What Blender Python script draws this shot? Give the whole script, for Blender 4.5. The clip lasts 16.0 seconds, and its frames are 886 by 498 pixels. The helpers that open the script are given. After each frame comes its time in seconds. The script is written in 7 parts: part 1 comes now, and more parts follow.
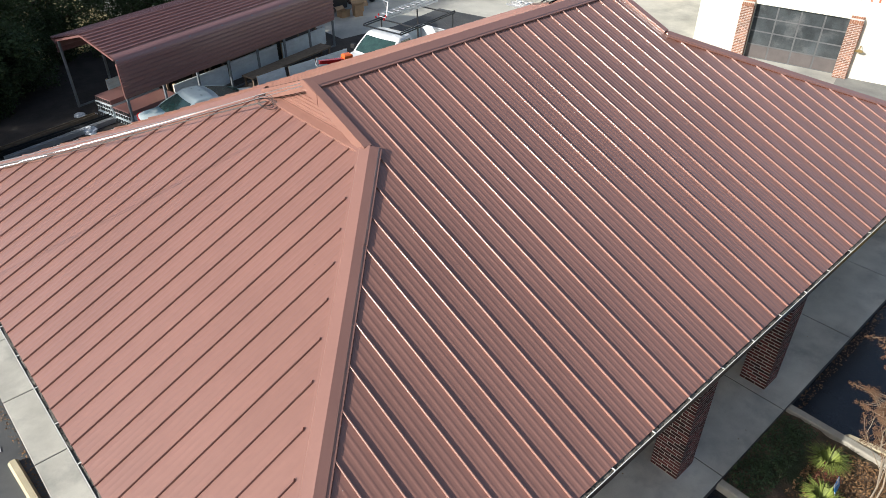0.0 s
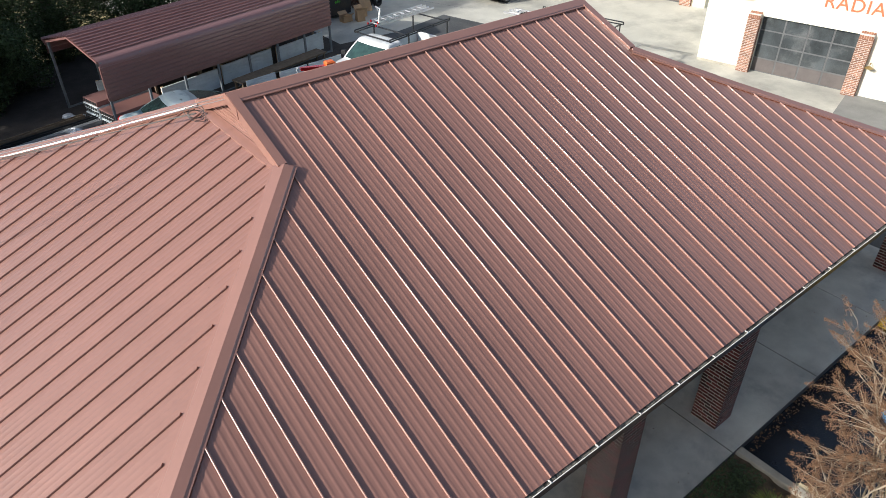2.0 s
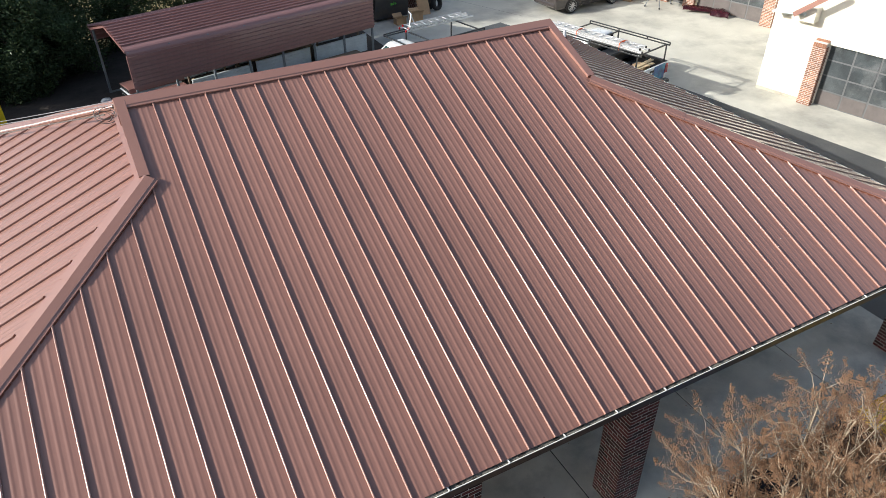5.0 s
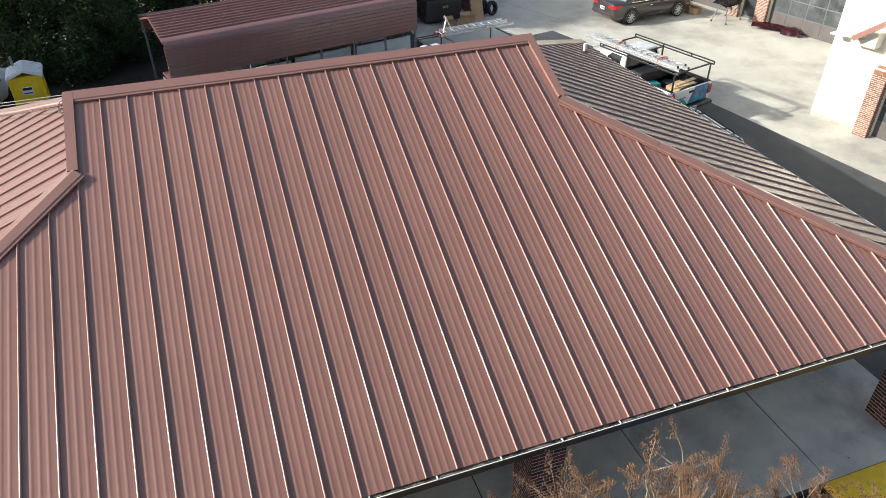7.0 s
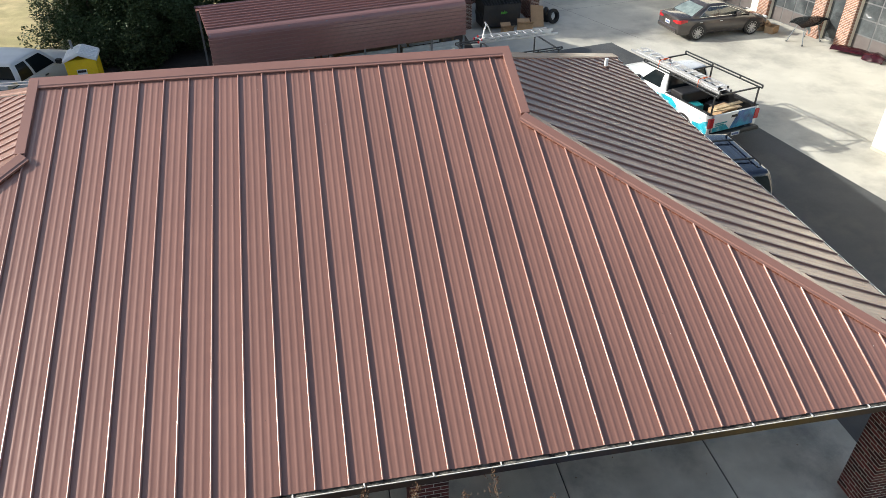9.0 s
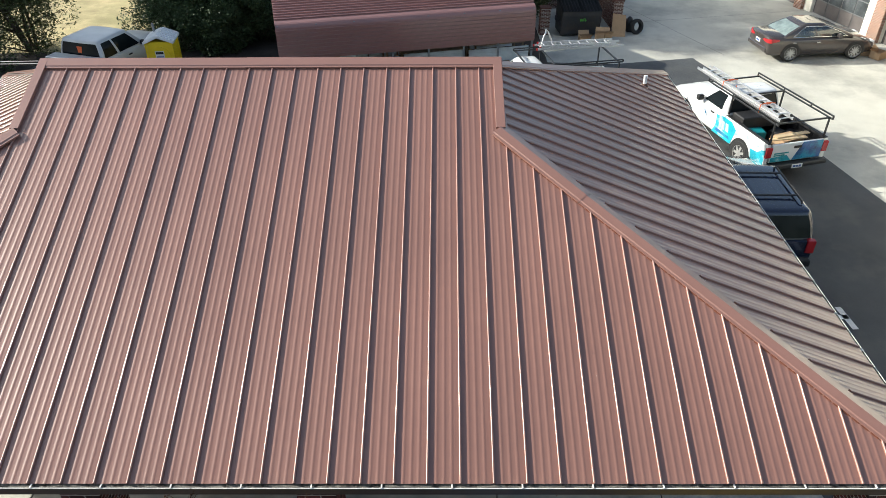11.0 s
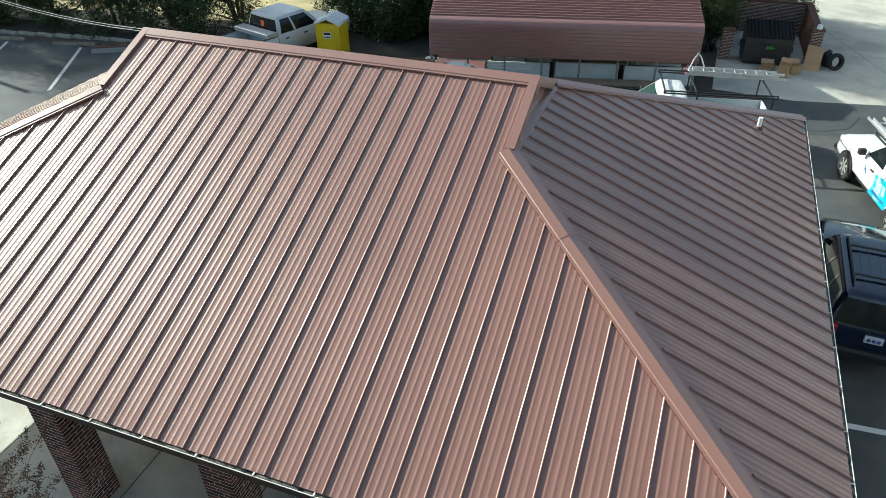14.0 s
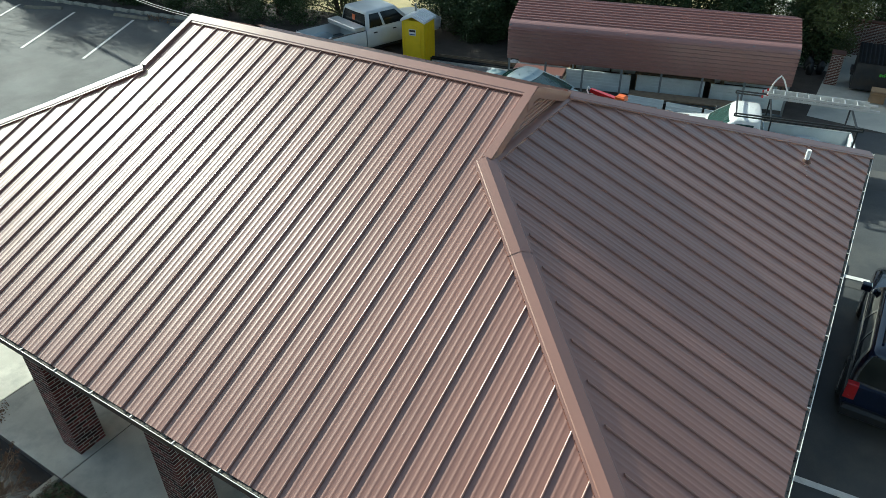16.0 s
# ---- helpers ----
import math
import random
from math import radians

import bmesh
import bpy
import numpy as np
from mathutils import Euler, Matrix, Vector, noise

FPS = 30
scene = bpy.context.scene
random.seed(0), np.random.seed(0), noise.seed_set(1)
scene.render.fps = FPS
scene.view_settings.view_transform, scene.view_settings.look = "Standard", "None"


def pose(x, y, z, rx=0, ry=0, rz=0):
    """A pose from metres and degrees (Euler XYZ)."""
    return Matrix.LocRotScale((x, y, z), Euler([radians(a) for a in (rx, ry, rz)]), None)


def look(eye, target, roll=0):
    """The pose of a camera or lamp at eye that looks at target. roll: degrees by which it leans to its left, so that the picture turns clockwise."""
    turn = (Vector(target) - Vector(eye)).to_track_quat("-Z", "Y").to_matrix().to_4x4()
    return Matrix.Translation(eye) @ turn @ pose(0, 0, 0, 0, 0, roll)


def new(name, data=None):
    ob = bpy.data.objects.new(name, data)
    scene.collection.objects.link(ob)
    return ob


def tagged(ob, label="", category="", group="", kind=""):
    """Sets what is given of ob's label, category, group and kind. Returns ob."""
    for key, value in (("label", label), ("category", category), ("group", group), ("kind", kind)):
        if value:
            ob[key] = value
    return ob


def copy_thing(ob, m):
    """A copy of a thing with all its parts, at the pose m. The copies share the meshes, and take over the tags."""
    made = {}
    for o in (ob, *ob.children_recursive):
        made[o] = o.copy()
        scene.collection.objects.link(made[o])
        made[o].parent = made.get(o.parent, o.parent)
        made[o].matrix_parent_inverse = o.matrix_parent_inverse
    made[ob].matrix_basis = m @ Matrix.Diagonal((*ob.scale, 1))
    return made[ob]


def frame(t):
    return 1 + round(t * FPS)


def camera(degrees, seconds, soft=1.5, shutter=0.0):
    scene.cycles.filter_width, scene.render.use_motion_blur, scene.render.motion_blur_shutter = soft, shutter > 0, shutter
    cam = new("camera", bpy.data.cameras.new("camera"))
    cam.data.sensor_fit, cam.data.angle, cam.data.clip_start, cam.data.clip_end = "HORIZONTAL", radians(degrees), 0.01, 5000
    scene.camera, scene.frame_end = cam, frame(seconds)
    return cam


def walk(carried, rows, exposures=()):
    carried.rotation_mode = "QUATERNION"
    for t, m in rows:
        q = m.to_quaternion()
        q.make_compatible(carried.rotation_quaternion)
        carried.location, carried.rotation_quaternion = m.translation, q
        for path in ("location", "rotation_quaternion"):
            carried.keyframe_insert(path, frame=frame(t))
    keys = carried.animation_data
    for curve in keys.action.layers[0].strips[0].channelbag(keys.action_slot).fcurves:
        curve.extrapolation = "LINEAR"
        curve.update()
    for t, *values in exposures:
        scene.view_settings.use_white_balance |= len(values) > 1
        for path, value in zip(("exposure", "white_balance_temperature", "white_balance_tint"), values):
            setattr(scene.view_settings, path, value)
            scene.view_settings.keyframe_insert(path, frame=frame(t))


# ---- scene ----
cam = camera(64.99, 16.0, soft=0.6)
PATH = [
    (0, (-10.576, -9.370, 9.923), (-9.488, -8.157, 8.764), -0.27),
    (0.5, (-10.209, -9.465, 9.907), (-9.117, -8.255, 8.747), -0.13),
    (1, (-9.794, -9.688, 9.920), (-8.717, -8.463, 8.762), -0.26),
    (1.5, (-9.363, -9.866, 9.906), (-8.301, -8.625, 8.752), -0.31),
    (2, (-8.871, -10.049, 9.923), (-7.851, -8.772, 8.769), -0.29),
    (2.5, (-8.320, -10.240, 9.925), (-7.345, -8.927, 8.773), -0.30),
    (3, (-7.748, -10.459, 9.930), (-6.817, -9.115, 8.778), -0.47),
    (3.5, (-7.159, -10.688, 9.925), (-6.267, -9.317, 8.775), -0.52),
    (4, (-6.558, -10.894, 9.932), (-5.705, -9.499, 8.780), -0.48),
    (6.5, (-3.562, -11.714, 9.927), (-2.962, -10.192, 8.777), -0.46),
    (7, (-2.929, -11.809, 9.951), (-2.388, -10.265, 8.800), -0.43),
    (7.5, (-2.284, -11.910, 9.943), (-1.803, -10.346, 8.794), -0.41),
    (8, (-1.652, -11.992, 9.937), (-1.229, -10.409, 8.791), -0.35),
    (8.5, (-1.022, -12.038, 9.928), (-0.664, -10.439, 8.783), -0.35),
    (9, (-0.398, -12.084, 9.927), (-0.107, -10.470, 8.782), -0.36),
    (11.5, (2.648, -11.920, 9.959), (2.563, -10.283, 8.813), -0.30),
    (12, (3.212, -11.820, 9.956), (3.053, -10.188, 8.812), -0.30),
    (12.5, (3.737, -11.668, 9.974), (3.484, -10.048, 8.829), -0.32),
    (13, (4.312, -11.481, 9.988), (3.951, -9.882, 8.842), -0.37),
    (13.5, (4.860, -11.276, 10.005), (4.391, -9.705, 8.858), -0.46),
    (14, (5.393, -11.051, 10.006), (4.817, -9.516, 8.860), -0.53),
    (14.5, (5.913, -10.799, 10.016), (5.252, -9.299, 8.870), -0.62),
    (15, (6.428, -10.550, 10.015), (5.703, -9.079, 8.870), -0.60),
    (15.5, (6.940, -10.275, 10.028), (6.144, -8.841, 8.883), -0.62),
    (16, (7.455, -9.963, 10.010), (6.577, -8.575, 8.868), -0.71),
]
walk(cam, [(t, look(eye, target, roll)) for t, eye, target, roll in PATH],
     exposures=[(0.0, 0.37, 6120, 9), (7.0, 0.61, 6230, 8), (9.0, 0.63, 6300, 8), (12.5, 0.84, 6090, 0), (16.0, 0.64, 5920, -8)])


# ---- world, sun, exposure ----
SUN_WAY = Vector((-0.881, 0.194, 0.4305)).normalized()
world = bpy.data.worlds.new("world")
scene.world = world
world.use_nodes = True
wn = world.node_tree
sky = wn.nodes.new("ShaderNodeTexSky")
sky.sky_type = "NISHITA"
sky.sun_disc = False
sky.dust_density = 2.5
sky.sun_elevation = radians(25.5)
sky.sun_rotation = radians(-77.6)
wn.nodes["Background"].inputs["Strength"].default_value = 0.121
haze = wn.nodes.new("ShaderNodeHueSaturation")
haze.inputs["Saturation"].default_value = 0.85
wn.links.new(sky.outputs["Color"], haze.inputs["Color"])
wn.links.new(haze.outputs["Color"], wn.nodes["Background"].inputs["Color"])
sun_data = bpy.data.lights.new("sun", "SUN")
sun_data.energy = 4.75
sun_data.angle = radians(0.55)
sun_data.color = (1.0, 0.93, 0.83)
sun = new("sun", sun_data)
sun.matrix_world = look(SUN_WAY * 60, (0, 0, 0))


# ---- materials ----
def mat(name, color, rough=0.6, metal=0.0, var=0.15, scale=3.0, fine=40.0, bump=0.0, bump_scale=60.0, spec=0.5,
        second=None, second_at=(0.45, 0.62), second_scale=1.2, random_value=0.0, island=False, coat=0.0, coat_rough=0.08, stretch=None):
    """A surface with variation at two scales, optional stains of a second colour and fine relief."""
    m = bpy.data.materials.new(name)
    m.use_nodes = True
    n, l = m.node_tree.nodes, m.node_tree.links
    b = n["Principled BSDF"]
    b.inputs["Roughness"].default_value = rough
    b.inputs["Metallic"].default_value = metal
    b.inputs["Specular IOR Level"].default_value = spec
    b.inputs["Coat Weight"].default_value = coat
    b.inputs["Coat Roughness"].default_value = coat_rough
    geo = n.new("ShaderNodeNewGeometry")
    place = geo.outputs["Position"]
    if stretch:
        mp = n.new("ShaderNodeMapping")
        mp.inputs["Scale"].default_value = stretch
        l.new(place, mp.inputs["Vector"])
        place = mp.outputs["Vector"]

    def noise_at(s, detail=4.0, rough_=0.6):
        t = n.new("ShaderNodeTexNoise")
        t.inputs["Scale"].default_value = s
        t.inputs["Detail"].default_value = detail
        t.inputs["Roughness"].default_value = rough_
        l.new(place, t.inputs["Vector"])
        return t.outputs["Fac"]

    def ramp(fac, lo, hi, c0, c1):
        r = n.new("ShaderNodeValToRGB")
        r.color_ramp.elements[0].position, r.color_ramp.elements[1].position = lo, hi
        r.color_ramp.elements[0].color, r.color_ramp.elements[1].color = (*c0, 1), (*c1, 1)
        l.new(fac, r.inputs["Fac"])
        return r.outputs["Color"]

    def mix(kind, fac, a, c):
        x = n.new("ShaderNodeMix")
        x.data_type, x.blend_type = "RGBA", kind
        x.inputs["Factor"].default_value = 1.0
        if fac is not None:
            l.new(fac, x.inputs["Factor"])
        l.new(a, x.inputs[6])
        if isinstance(c, tuple):
            x.inputs[7].default_value = (*c, 1)
        else:
            l.new(c, x.inputs[7])
        return x.outputs[2]

    lo = tuple(c * (1 - var) for c in color)
    hi = tuple(min(1.0, c * (1 + var)) for c in color)
    out = ramp(noise_at(scale), 0.3, 0.7, lo, hi)
    if second:
        mask = ramp(noise_at(second_scale, 6.0, 0.65), *second_at, (0, 0, 0), (1, 1, 1))
        out = mix("MIX", mask, out, second)
    g = 1 - var * 0.6
    out = mix("MULTIPLY", None, out, ramp(noise_at(fine, 3.0), 0.3, 0.7, (g, g, g), (1, 1, 1)))
    if random_value:
        info = n.new("ShaderNodeObjectInfo")
        rv = geo.outputs["Random Per Island"] if island else info.outputs["Random"]
        k = 1 - random_value
        out = mix("MULTIPLY", None, out, ramp(rv, 0.0, 1.0, (k, k, k), (1, 1, 1)))
    l.new(out, b.inputs["Base Color"])
    rr = n.new("ShaderNodeMapRange")
    rr.inputs["To Min"].default_value, rr.inputs["To Max"].default_value = max(0.03, rough - 0.08), min(1, rough + 0.08)
    l.new(noise_at(scale * 2.3), rr.inputs["Value"])
    l.new(rr.outputs["Result"], b.inputs["Roughness"])
    if bump:
        bp = n.new("ShaderNodeBump")
        bp.inputs["Strength"].default_value = bump
        bp.inputs["Distance"].default_value = 0.02
        l.new(noise_at(bump_scale), bp.inputs["Height"])
        l.new(bp.outputs["Normal"], b.inputs["Normal"])
    return m


M_ROOF = mat("roof_paint", (0.275, 0.1375, 0.1045), rough=0.40, var=0.07, scale=0.5, fine=8, random_value=0.06, spec=0.5, coat=0.80, coat_rough=0.18)
M_TRIM = mat("trim_paint", (0.280, 0.142, 0.109), rough=0.40, var=0.06, scale=1.0, fine=20, spec=0.5, coat=0.8, coat_rough=0.17)
M_CARPORT = mat("carport_steel", (0.255, 0.128, 0.115), rough=0.40, coat=1.0, coat_rough=0.32, var=0.06, scale=1.0, fine=12)
M_CLOSURE = mat("closure_strip", (0.17, 0.055, 0.03), rough=0.6, var=0.3, scale=6)
M_GUTTER = mat("gutter_brown", (0.075, 0.050, 0.042), rough=0.5, var=0.2)
M_LIP = mat("gutter_lip_white", (0.78, 0.76, 0.70), rough=0.4, var=0.1)
M_LITTER = mat("leaf_litter", (0.16, 0.15, 0.125), rough=0.9, var=0.4, scale=14, fine=90, bump=0.8, bump_scale=40, second=(0.03, 0.025, 0.02), second_at=(0.52, 0.60), second_scale=11)
M_SOFFIT = mat("soffit", (0.22, 0.13, 0.10), rough=0.7)
M_BRICK = mat("column_brick", (0.15, 0.036, 0.034), rough=0.85, var=0.25, scale=9, fine=120, random_value=0.85, bump=0.3, bump_scale=160)
M_MORTAR = mat("mortar", (0.60, 0.55, 0.50), rough=0.95, var=0.12, scale=8, fine=150)
M_BRICK_O = mat("orange_brick", (0.38, 0.185, 0.115), rough=0.85, var=0.2, scale=8, fine=110, random_value=0.5, island=True)
M_BRICK_D = mat("red_brick", (0.17, 0.075, 0.055), rough=0.85, var=0.2, scale=8, fine=110, random_value=0.5, island=True)
M_WALK = mat("walk_concrete", (0.57, 0.558, 0.49), rough=0.80, var=0.20, scale=1.1, fine=60, bump=0.12, bump_scale=150, second=(0.27, 0.27, 0.25), second_at=(0.50, 0.74), second_scale=0.75)
M_CONC = mat("lot_concrete", (0.55, 0.535, 0.465), rough=0.85, var=0.15, scale=0.4, fine=25, bump=0.1, bump_scale=90, second=(0.33, 0.32, 0.285), second_at=(0.46, 0.68), second_scale=0.33)
M_ASPH = mat("asphalt", (0.064, 0.068, 0.072), rough=0.72, var=0.22, scale=0.6, fine=70, bump=0.25, bump_scale=120, second=(0.105, 0.105, 0.10), second_at=(0.5, 0.72), second_scale=0.55)
M_ASPH_OLD = mat("worn_asphalt", (0.25, 0.25, 0.235), rough=0.85, var=0.16, scale=0.5, fine=60, bump=0.2, bump_scale=110, second=(0.16, 0.16, 0.155), second_at=(0.48, 0.7), second_scale=0.35)
M_ASPH_MID = mat("grey_asphalt", (0.10, 0.10, 0.097), rough=0.82, var=0.2, scale=0.6, fine=60, bump=0.2, bump_scale=110, second=(0.065, 0.065, 0.063), second_at=(0.48, 0.7), second_scale=0.5)
M_ASPH_W = mat("sealed_asphalt_grey", (0.115, 0.12, 0.12), rough=0.86, var=0.2, scale=0.5, fine=60, bump=0.2, bump_scale=110, second=(0.075, 0.078, 0.08), second_at=(0.46, 0.66), second_scale=0.45)
M_WET = mat("wet_asphalt", (0.018, 0.02, 0.024), rough=0.22, var=0.3, scale=0.8, fine=50, bump=0.04, bump_scale=60)
M_GRASS = mat("dry_grass", (0.50, 0.42, 0.22), rough=0.95, var=0.3, scale=1.0, fine=30, bump=0.6, bump_scale=30, second=(0.34, 0.31, 0.14), second_scale=0.15)
M_MULCH = mat("mulch_bed", (0.15, 0.10, 0.066), rough=1.0, var=0.4, scale=4, fine=60, bump=1.0, bump_scale=35, second=(0.045, 0.06, 0.025), second_scale=1.1)
M_KERB = mat("kerb_concrete", (0.42, 0.39, 0.32), rough=0.9, var=0.2, scale=3, fine=50, bump=0.2, bump_scale=80)
M_STOP_OLD = mat("weathered_wheel_stop", (0.27, 0.235, 0.18), rough=0.9, var=0.25, scale=5, fine=40)
M_STOP = mat("wheel_stop_cream", (0.55, 0.48, 0.32), rough=0.85, var=0.12, scale=3, fine=40)
M_YELLOW = mat("kerb_yellow", (0.95, 0.60, 0.03), rough=0.55, var=0.15, scale=4, fine=40, second=(0.30, 0.24, 0.12), second_at=(0.62, 0.75), second_scale=5)
M_LINE = mat("line_paint", (0.74, 0.73, 0.70), rough=0.7, var=0.15, scale=5, second=(0.3, 0.3, 0.3), second_at=(0.62, 0.8), second_scale=6)
M_STUCCO = mat("cream_stucco", (0.80, 0.76, 0.64), rough=0.9, var=0.04, scale=0.8, fine=80, bump=0.15, bump_scale=140)
M_FRAME = mat("door_frame_grey", (0.16, 0.165, 0.17), rough=0.45, metal=0.4, var=0.1)
# raised base and pale blotches imitate sky reflected in the panes
M_DGLASS = mat("door_glass_painted_sky", (0.07, 0.08, 0.085), rough=0.10, var=0.5, scale=1.2, second=(0.24, 0.25, 0.25), second_at=(0.5, 0.8), second_scale=0.9)
M_DPANEL = mat("door_panel_dark", (0.055, 0.05, 0.05), rough=0.5, var=0.15)
M_DOORP = mat("door_panel_grey", (0.12, 0.105, 0.10), rough=0.5, var=0.15)
M_BRASS = mat("dull_brass", (0.36, 0.26, 0.10), rough=0.4, metal=0.5, var=0.2)
M_LETTER = mat("letter_red", (0.62, 0.16, 0.07), rough=0.5, var=0.08)
M_WHITE = mat("white_car_paint", (0.74, 0.755, 0.75), rough=0.25, var=0.03, scale=1, coat=0.6)
M_WHITE_OLD = mat("old_white_paint", (0.62, 0.63, 0.62), rough=0.4, var=0.06, scale=2, coat=0.2)
M_CYAN = mat("wrap_cyan", (0.02, 0.42, 0.55), rough=0.3, var=0.5, scale=1.6, coat=0.4, second=(0.55, 0.72, 0.75), second_at=(0.52, 0.62), second_scale=1.7)
M_PALEWRAP = mat("wrap_pale_blue", (0.50, 0.66, 0.72), rough=0.3, var=0.2, scale=2, coat=0.4, second=(0.20, 0.48, 0.60), second_at=(0.5, 0.66), second_scale=2.2)
M_BLUE = mat("wrap_blue", (0.02, 0.10, 0.30), rough=0.3, var=0.5, scale=2.5, coat=0.4, second=(0.03, 0.3, 0.5), second_scale=3)
M_BLACKPAINT = mat("dark_blue_car_paint", (0.006, 0.011, 0.032), rough=0.18, var=0.1, scale=1, coat=0.9)
M_GREYPAINT = mat("bronze_grey_car_paint", (0.075, 0.064, 0.060), rough=0.22, metal=0.35, var=0.05, coat=0.8)
M_TEAL = mat("faded_silver_teal_paint", (0.44, 0.52, 0.53), rough=0.35, var=0.08, coat=0.4, second=(0.10, 0.19, 0.25), second_at=(0.56, 0.64), second_scale=0.8)
M_GLASS = mat("tinted_glass", (0.010, 0.014, 0.016), rough=0.06, var=0.1, spec=0.25)
M_GLASS_S = mat("sky_grey_glass", (0.03, 0.038, 0.038), rough=0.05, var=0.3, scale=5, spec=0.9, coat=0.6)
M_GLASS_G = mat("green_glass", (0.028, 0.062, 0.056), rough=0.06, var=0.3, scale=4, spec=0.7)
M_TYRE = mat("tyre_rubber", (0.018, 0.018, 0.018), rough=0.85, var=0.2, scale=10)
M_RIM_STEEL = mat("dull_steel_rim", (0.36, 0.36, 0.35), rough=0.42, metal=0.3, var=0.15, scale=9)
# pale base stands in for the bright interior and reflected sky
M_GLASS_P = mat("rear_glass_painted_bright", (0.20, 0.25, 0.235), rough=0.08, var=0.35, scale=3.5, spec=0.9, coat=0.5)
M_RIM = mat("rim_metal", (0.55, 0.55, 0.54), rough=0.30, metal=0.3, var=0.08)
M_BLACK = mat("black_plastic", (0.016, 0.016, 0.017), rough=0.55, var=0.2, scale=8)
M_BAG = mat("shiny_black_plastic", (0.014, 0.015, 0.016), rough=0.34, var=0.2, scale=8, bump=0.5, bump_scale=14)
M_STEELBLK = mat("black_steel", (0.02, 0.022, 0.024), rough=0.45, var=0.2, scale=6)
M_ALU = mat("aluminium", (0.68, 0.69, 0.70), rough=0.38, metal=0.75, var=0.08, scale=8)
M_GALV = mat("galvanised_steel", (0.20, 0.225, 0.24), rough=0.55, metal=0.3, var=0.15, scale=6)
M_CHROME = mat("chrome", (0.7, 0.7, 0.7), rough=0.15, metal=1.0, var=0.03)
M_RED = mat("red_plastic", (0.42, 0.016, 0.02), rough=0.25, var=0.1, coat=0.5)
M_MAROON = mat("maroon_paint", (0.06, 0.008, 0.013), rough=0.2, var=0.2, coat=0.8)
M_ORANGE = mat("orange_plastic", (0.72, 0.14, 0.03), rough=0.4, var=0.08)
M_PLATE = mat("plate_white", (0.7, 0.72, 0.74), rough=0.5, var=0.05)
M_BARBLUE = mat("bar_blue", (0.05, 0.10, 0.28), rough=0.5)
M_CARD = mat("cardboard", (0.42, 0.28, 0.16), rough=0.9, var=0.12, scale=4, fine=30)
M_WOOD = mat("pale_wood", (0.55, 0.42, 0.25), rough=0.8, var=0.15, scale=5, fine=40)
M_WOODDK = mat("weathered_wood", (0.20, 0.15, 0.10), rough=0.9, var=0.25, scale=6, fine=40)
M_YPLASTIC = mat("yellow_plastic", (0.78, 0.56, 0.015), rough=0.4, var=0.06, scale=3)
M_WPLASTIC = mat("white_plastic", (0.75, 0.77, 0.78), rough=0.4, var=0.06, scale=3)
M_TEALBOX = mat("teal_plastic", (0.01, 0.22, 0.24), rough=0.45, var=0.1)
M_DUMP = mat("dumpster_steel", (0.028, 0.030, 0.034), rough=0.55, var=0.25, scale=3, second=(0.05, 0.042, 0.036), second_scale=2)
M_FLECK = mat("pale_fleck", (0.75, 0.72, 0.68), rough=0.3, var=0.2)
M_GREEN = mat("green_logo", (0.10, 0.48, 0.05), rough=0.5, var=0.1)
M_SHEET = mat("blue_white_sheet", (0.50, 0.56, 0.58), rough=0.45, var=0.1, scale=2)
M_SIDING = mat("siding_blue_white", (0.64, 0.71, 0.73), rough=0.5, var=0.12, scale=2)
M_DARKGROUND = mat("dark_ground", (0.06, 0.05, 0.042), rough=0.95, var=0.3, scale=2, fine=40, bump=0.5, bump_scale=30)
M_BARK = mat("bark", (0.11, 0.085, 0.06), rough=0.95, var=0.3, scale=6, fine=40, bump=0.6, bump_scale=30)
M_TWIG = mat("pale_twig", (0.32, 0.26, 0.19), rough=0.8, var=0.2, scale=10)
M_SEED = mat("dry_seed_heads", (0.165, 0.088, 0.045), rough=0.9, var=0.3, scale=8, random_value=0.5, island=True)
M_LEAF = mat("leaf_dark_green", (0.084, 0.124, 0.052), spec=0.2, rough=0.45, var=0.3, scale=1.2, random_value=0.5, island=True)
# olive leaves, lightened to stand in for sun on the crowns behind the carport
M_LEAF2 = mat("leaf_olive", (0.135, 0.155, 0.058), spec=0.2, rough=0.5, var=0.3, scale=1.2, random_value=0.55, island=True)
M_LEAF3 = mat("leaf_bright_green", (0.30, 0.36, 0.085), spec=0.2, rough=0.5, var=0.3, scale=4, random_value=0.5, island=True)
M_LEAFRED = mat("leaf_red", (0.20, 0.05, 0.035), rough=0.6, var=0.3, scale=6, random_value=0.5, island=True)
M_LEAFBROWN = mat("leaf_brown", (0.34, 0.20, 0.10), spec=0.2, rough=0.8, var=0.3, scale=6, random_value=0.5, island=True)
M_WIRE = mat("wire", (0.10, 0.09, 0.085), rough=0.6)
M_PALEWIRE = mat("pale_wire", (0.42, 0.42, 0.42), rough=0.5)
M_RUST = mat("rusty_boot", (0.11, 0.06, 0.045), rough=0.85, var=0.3, scale=20)


# ---- helpers for building ----
def part(name, bm, material, parent=None, label="", smooth=False):
    """Links a bmesh as one mesh object, under a thing or a part."""
    me = bpy.data.meshes.new(name)
    bm.normal_update()
    for f in bm.faces:
        f.smooth = smooth
    bm.to_mesh(me)
    bm.free()
    me.materials.append(material)
    if smooth:
        me.set_sharp_from_angle(angle=radians(38))
    ob = new(name, me)
    if parent is not None:
        ob.parent = parent
    if label:
        tagged(ob, label)
    return ob


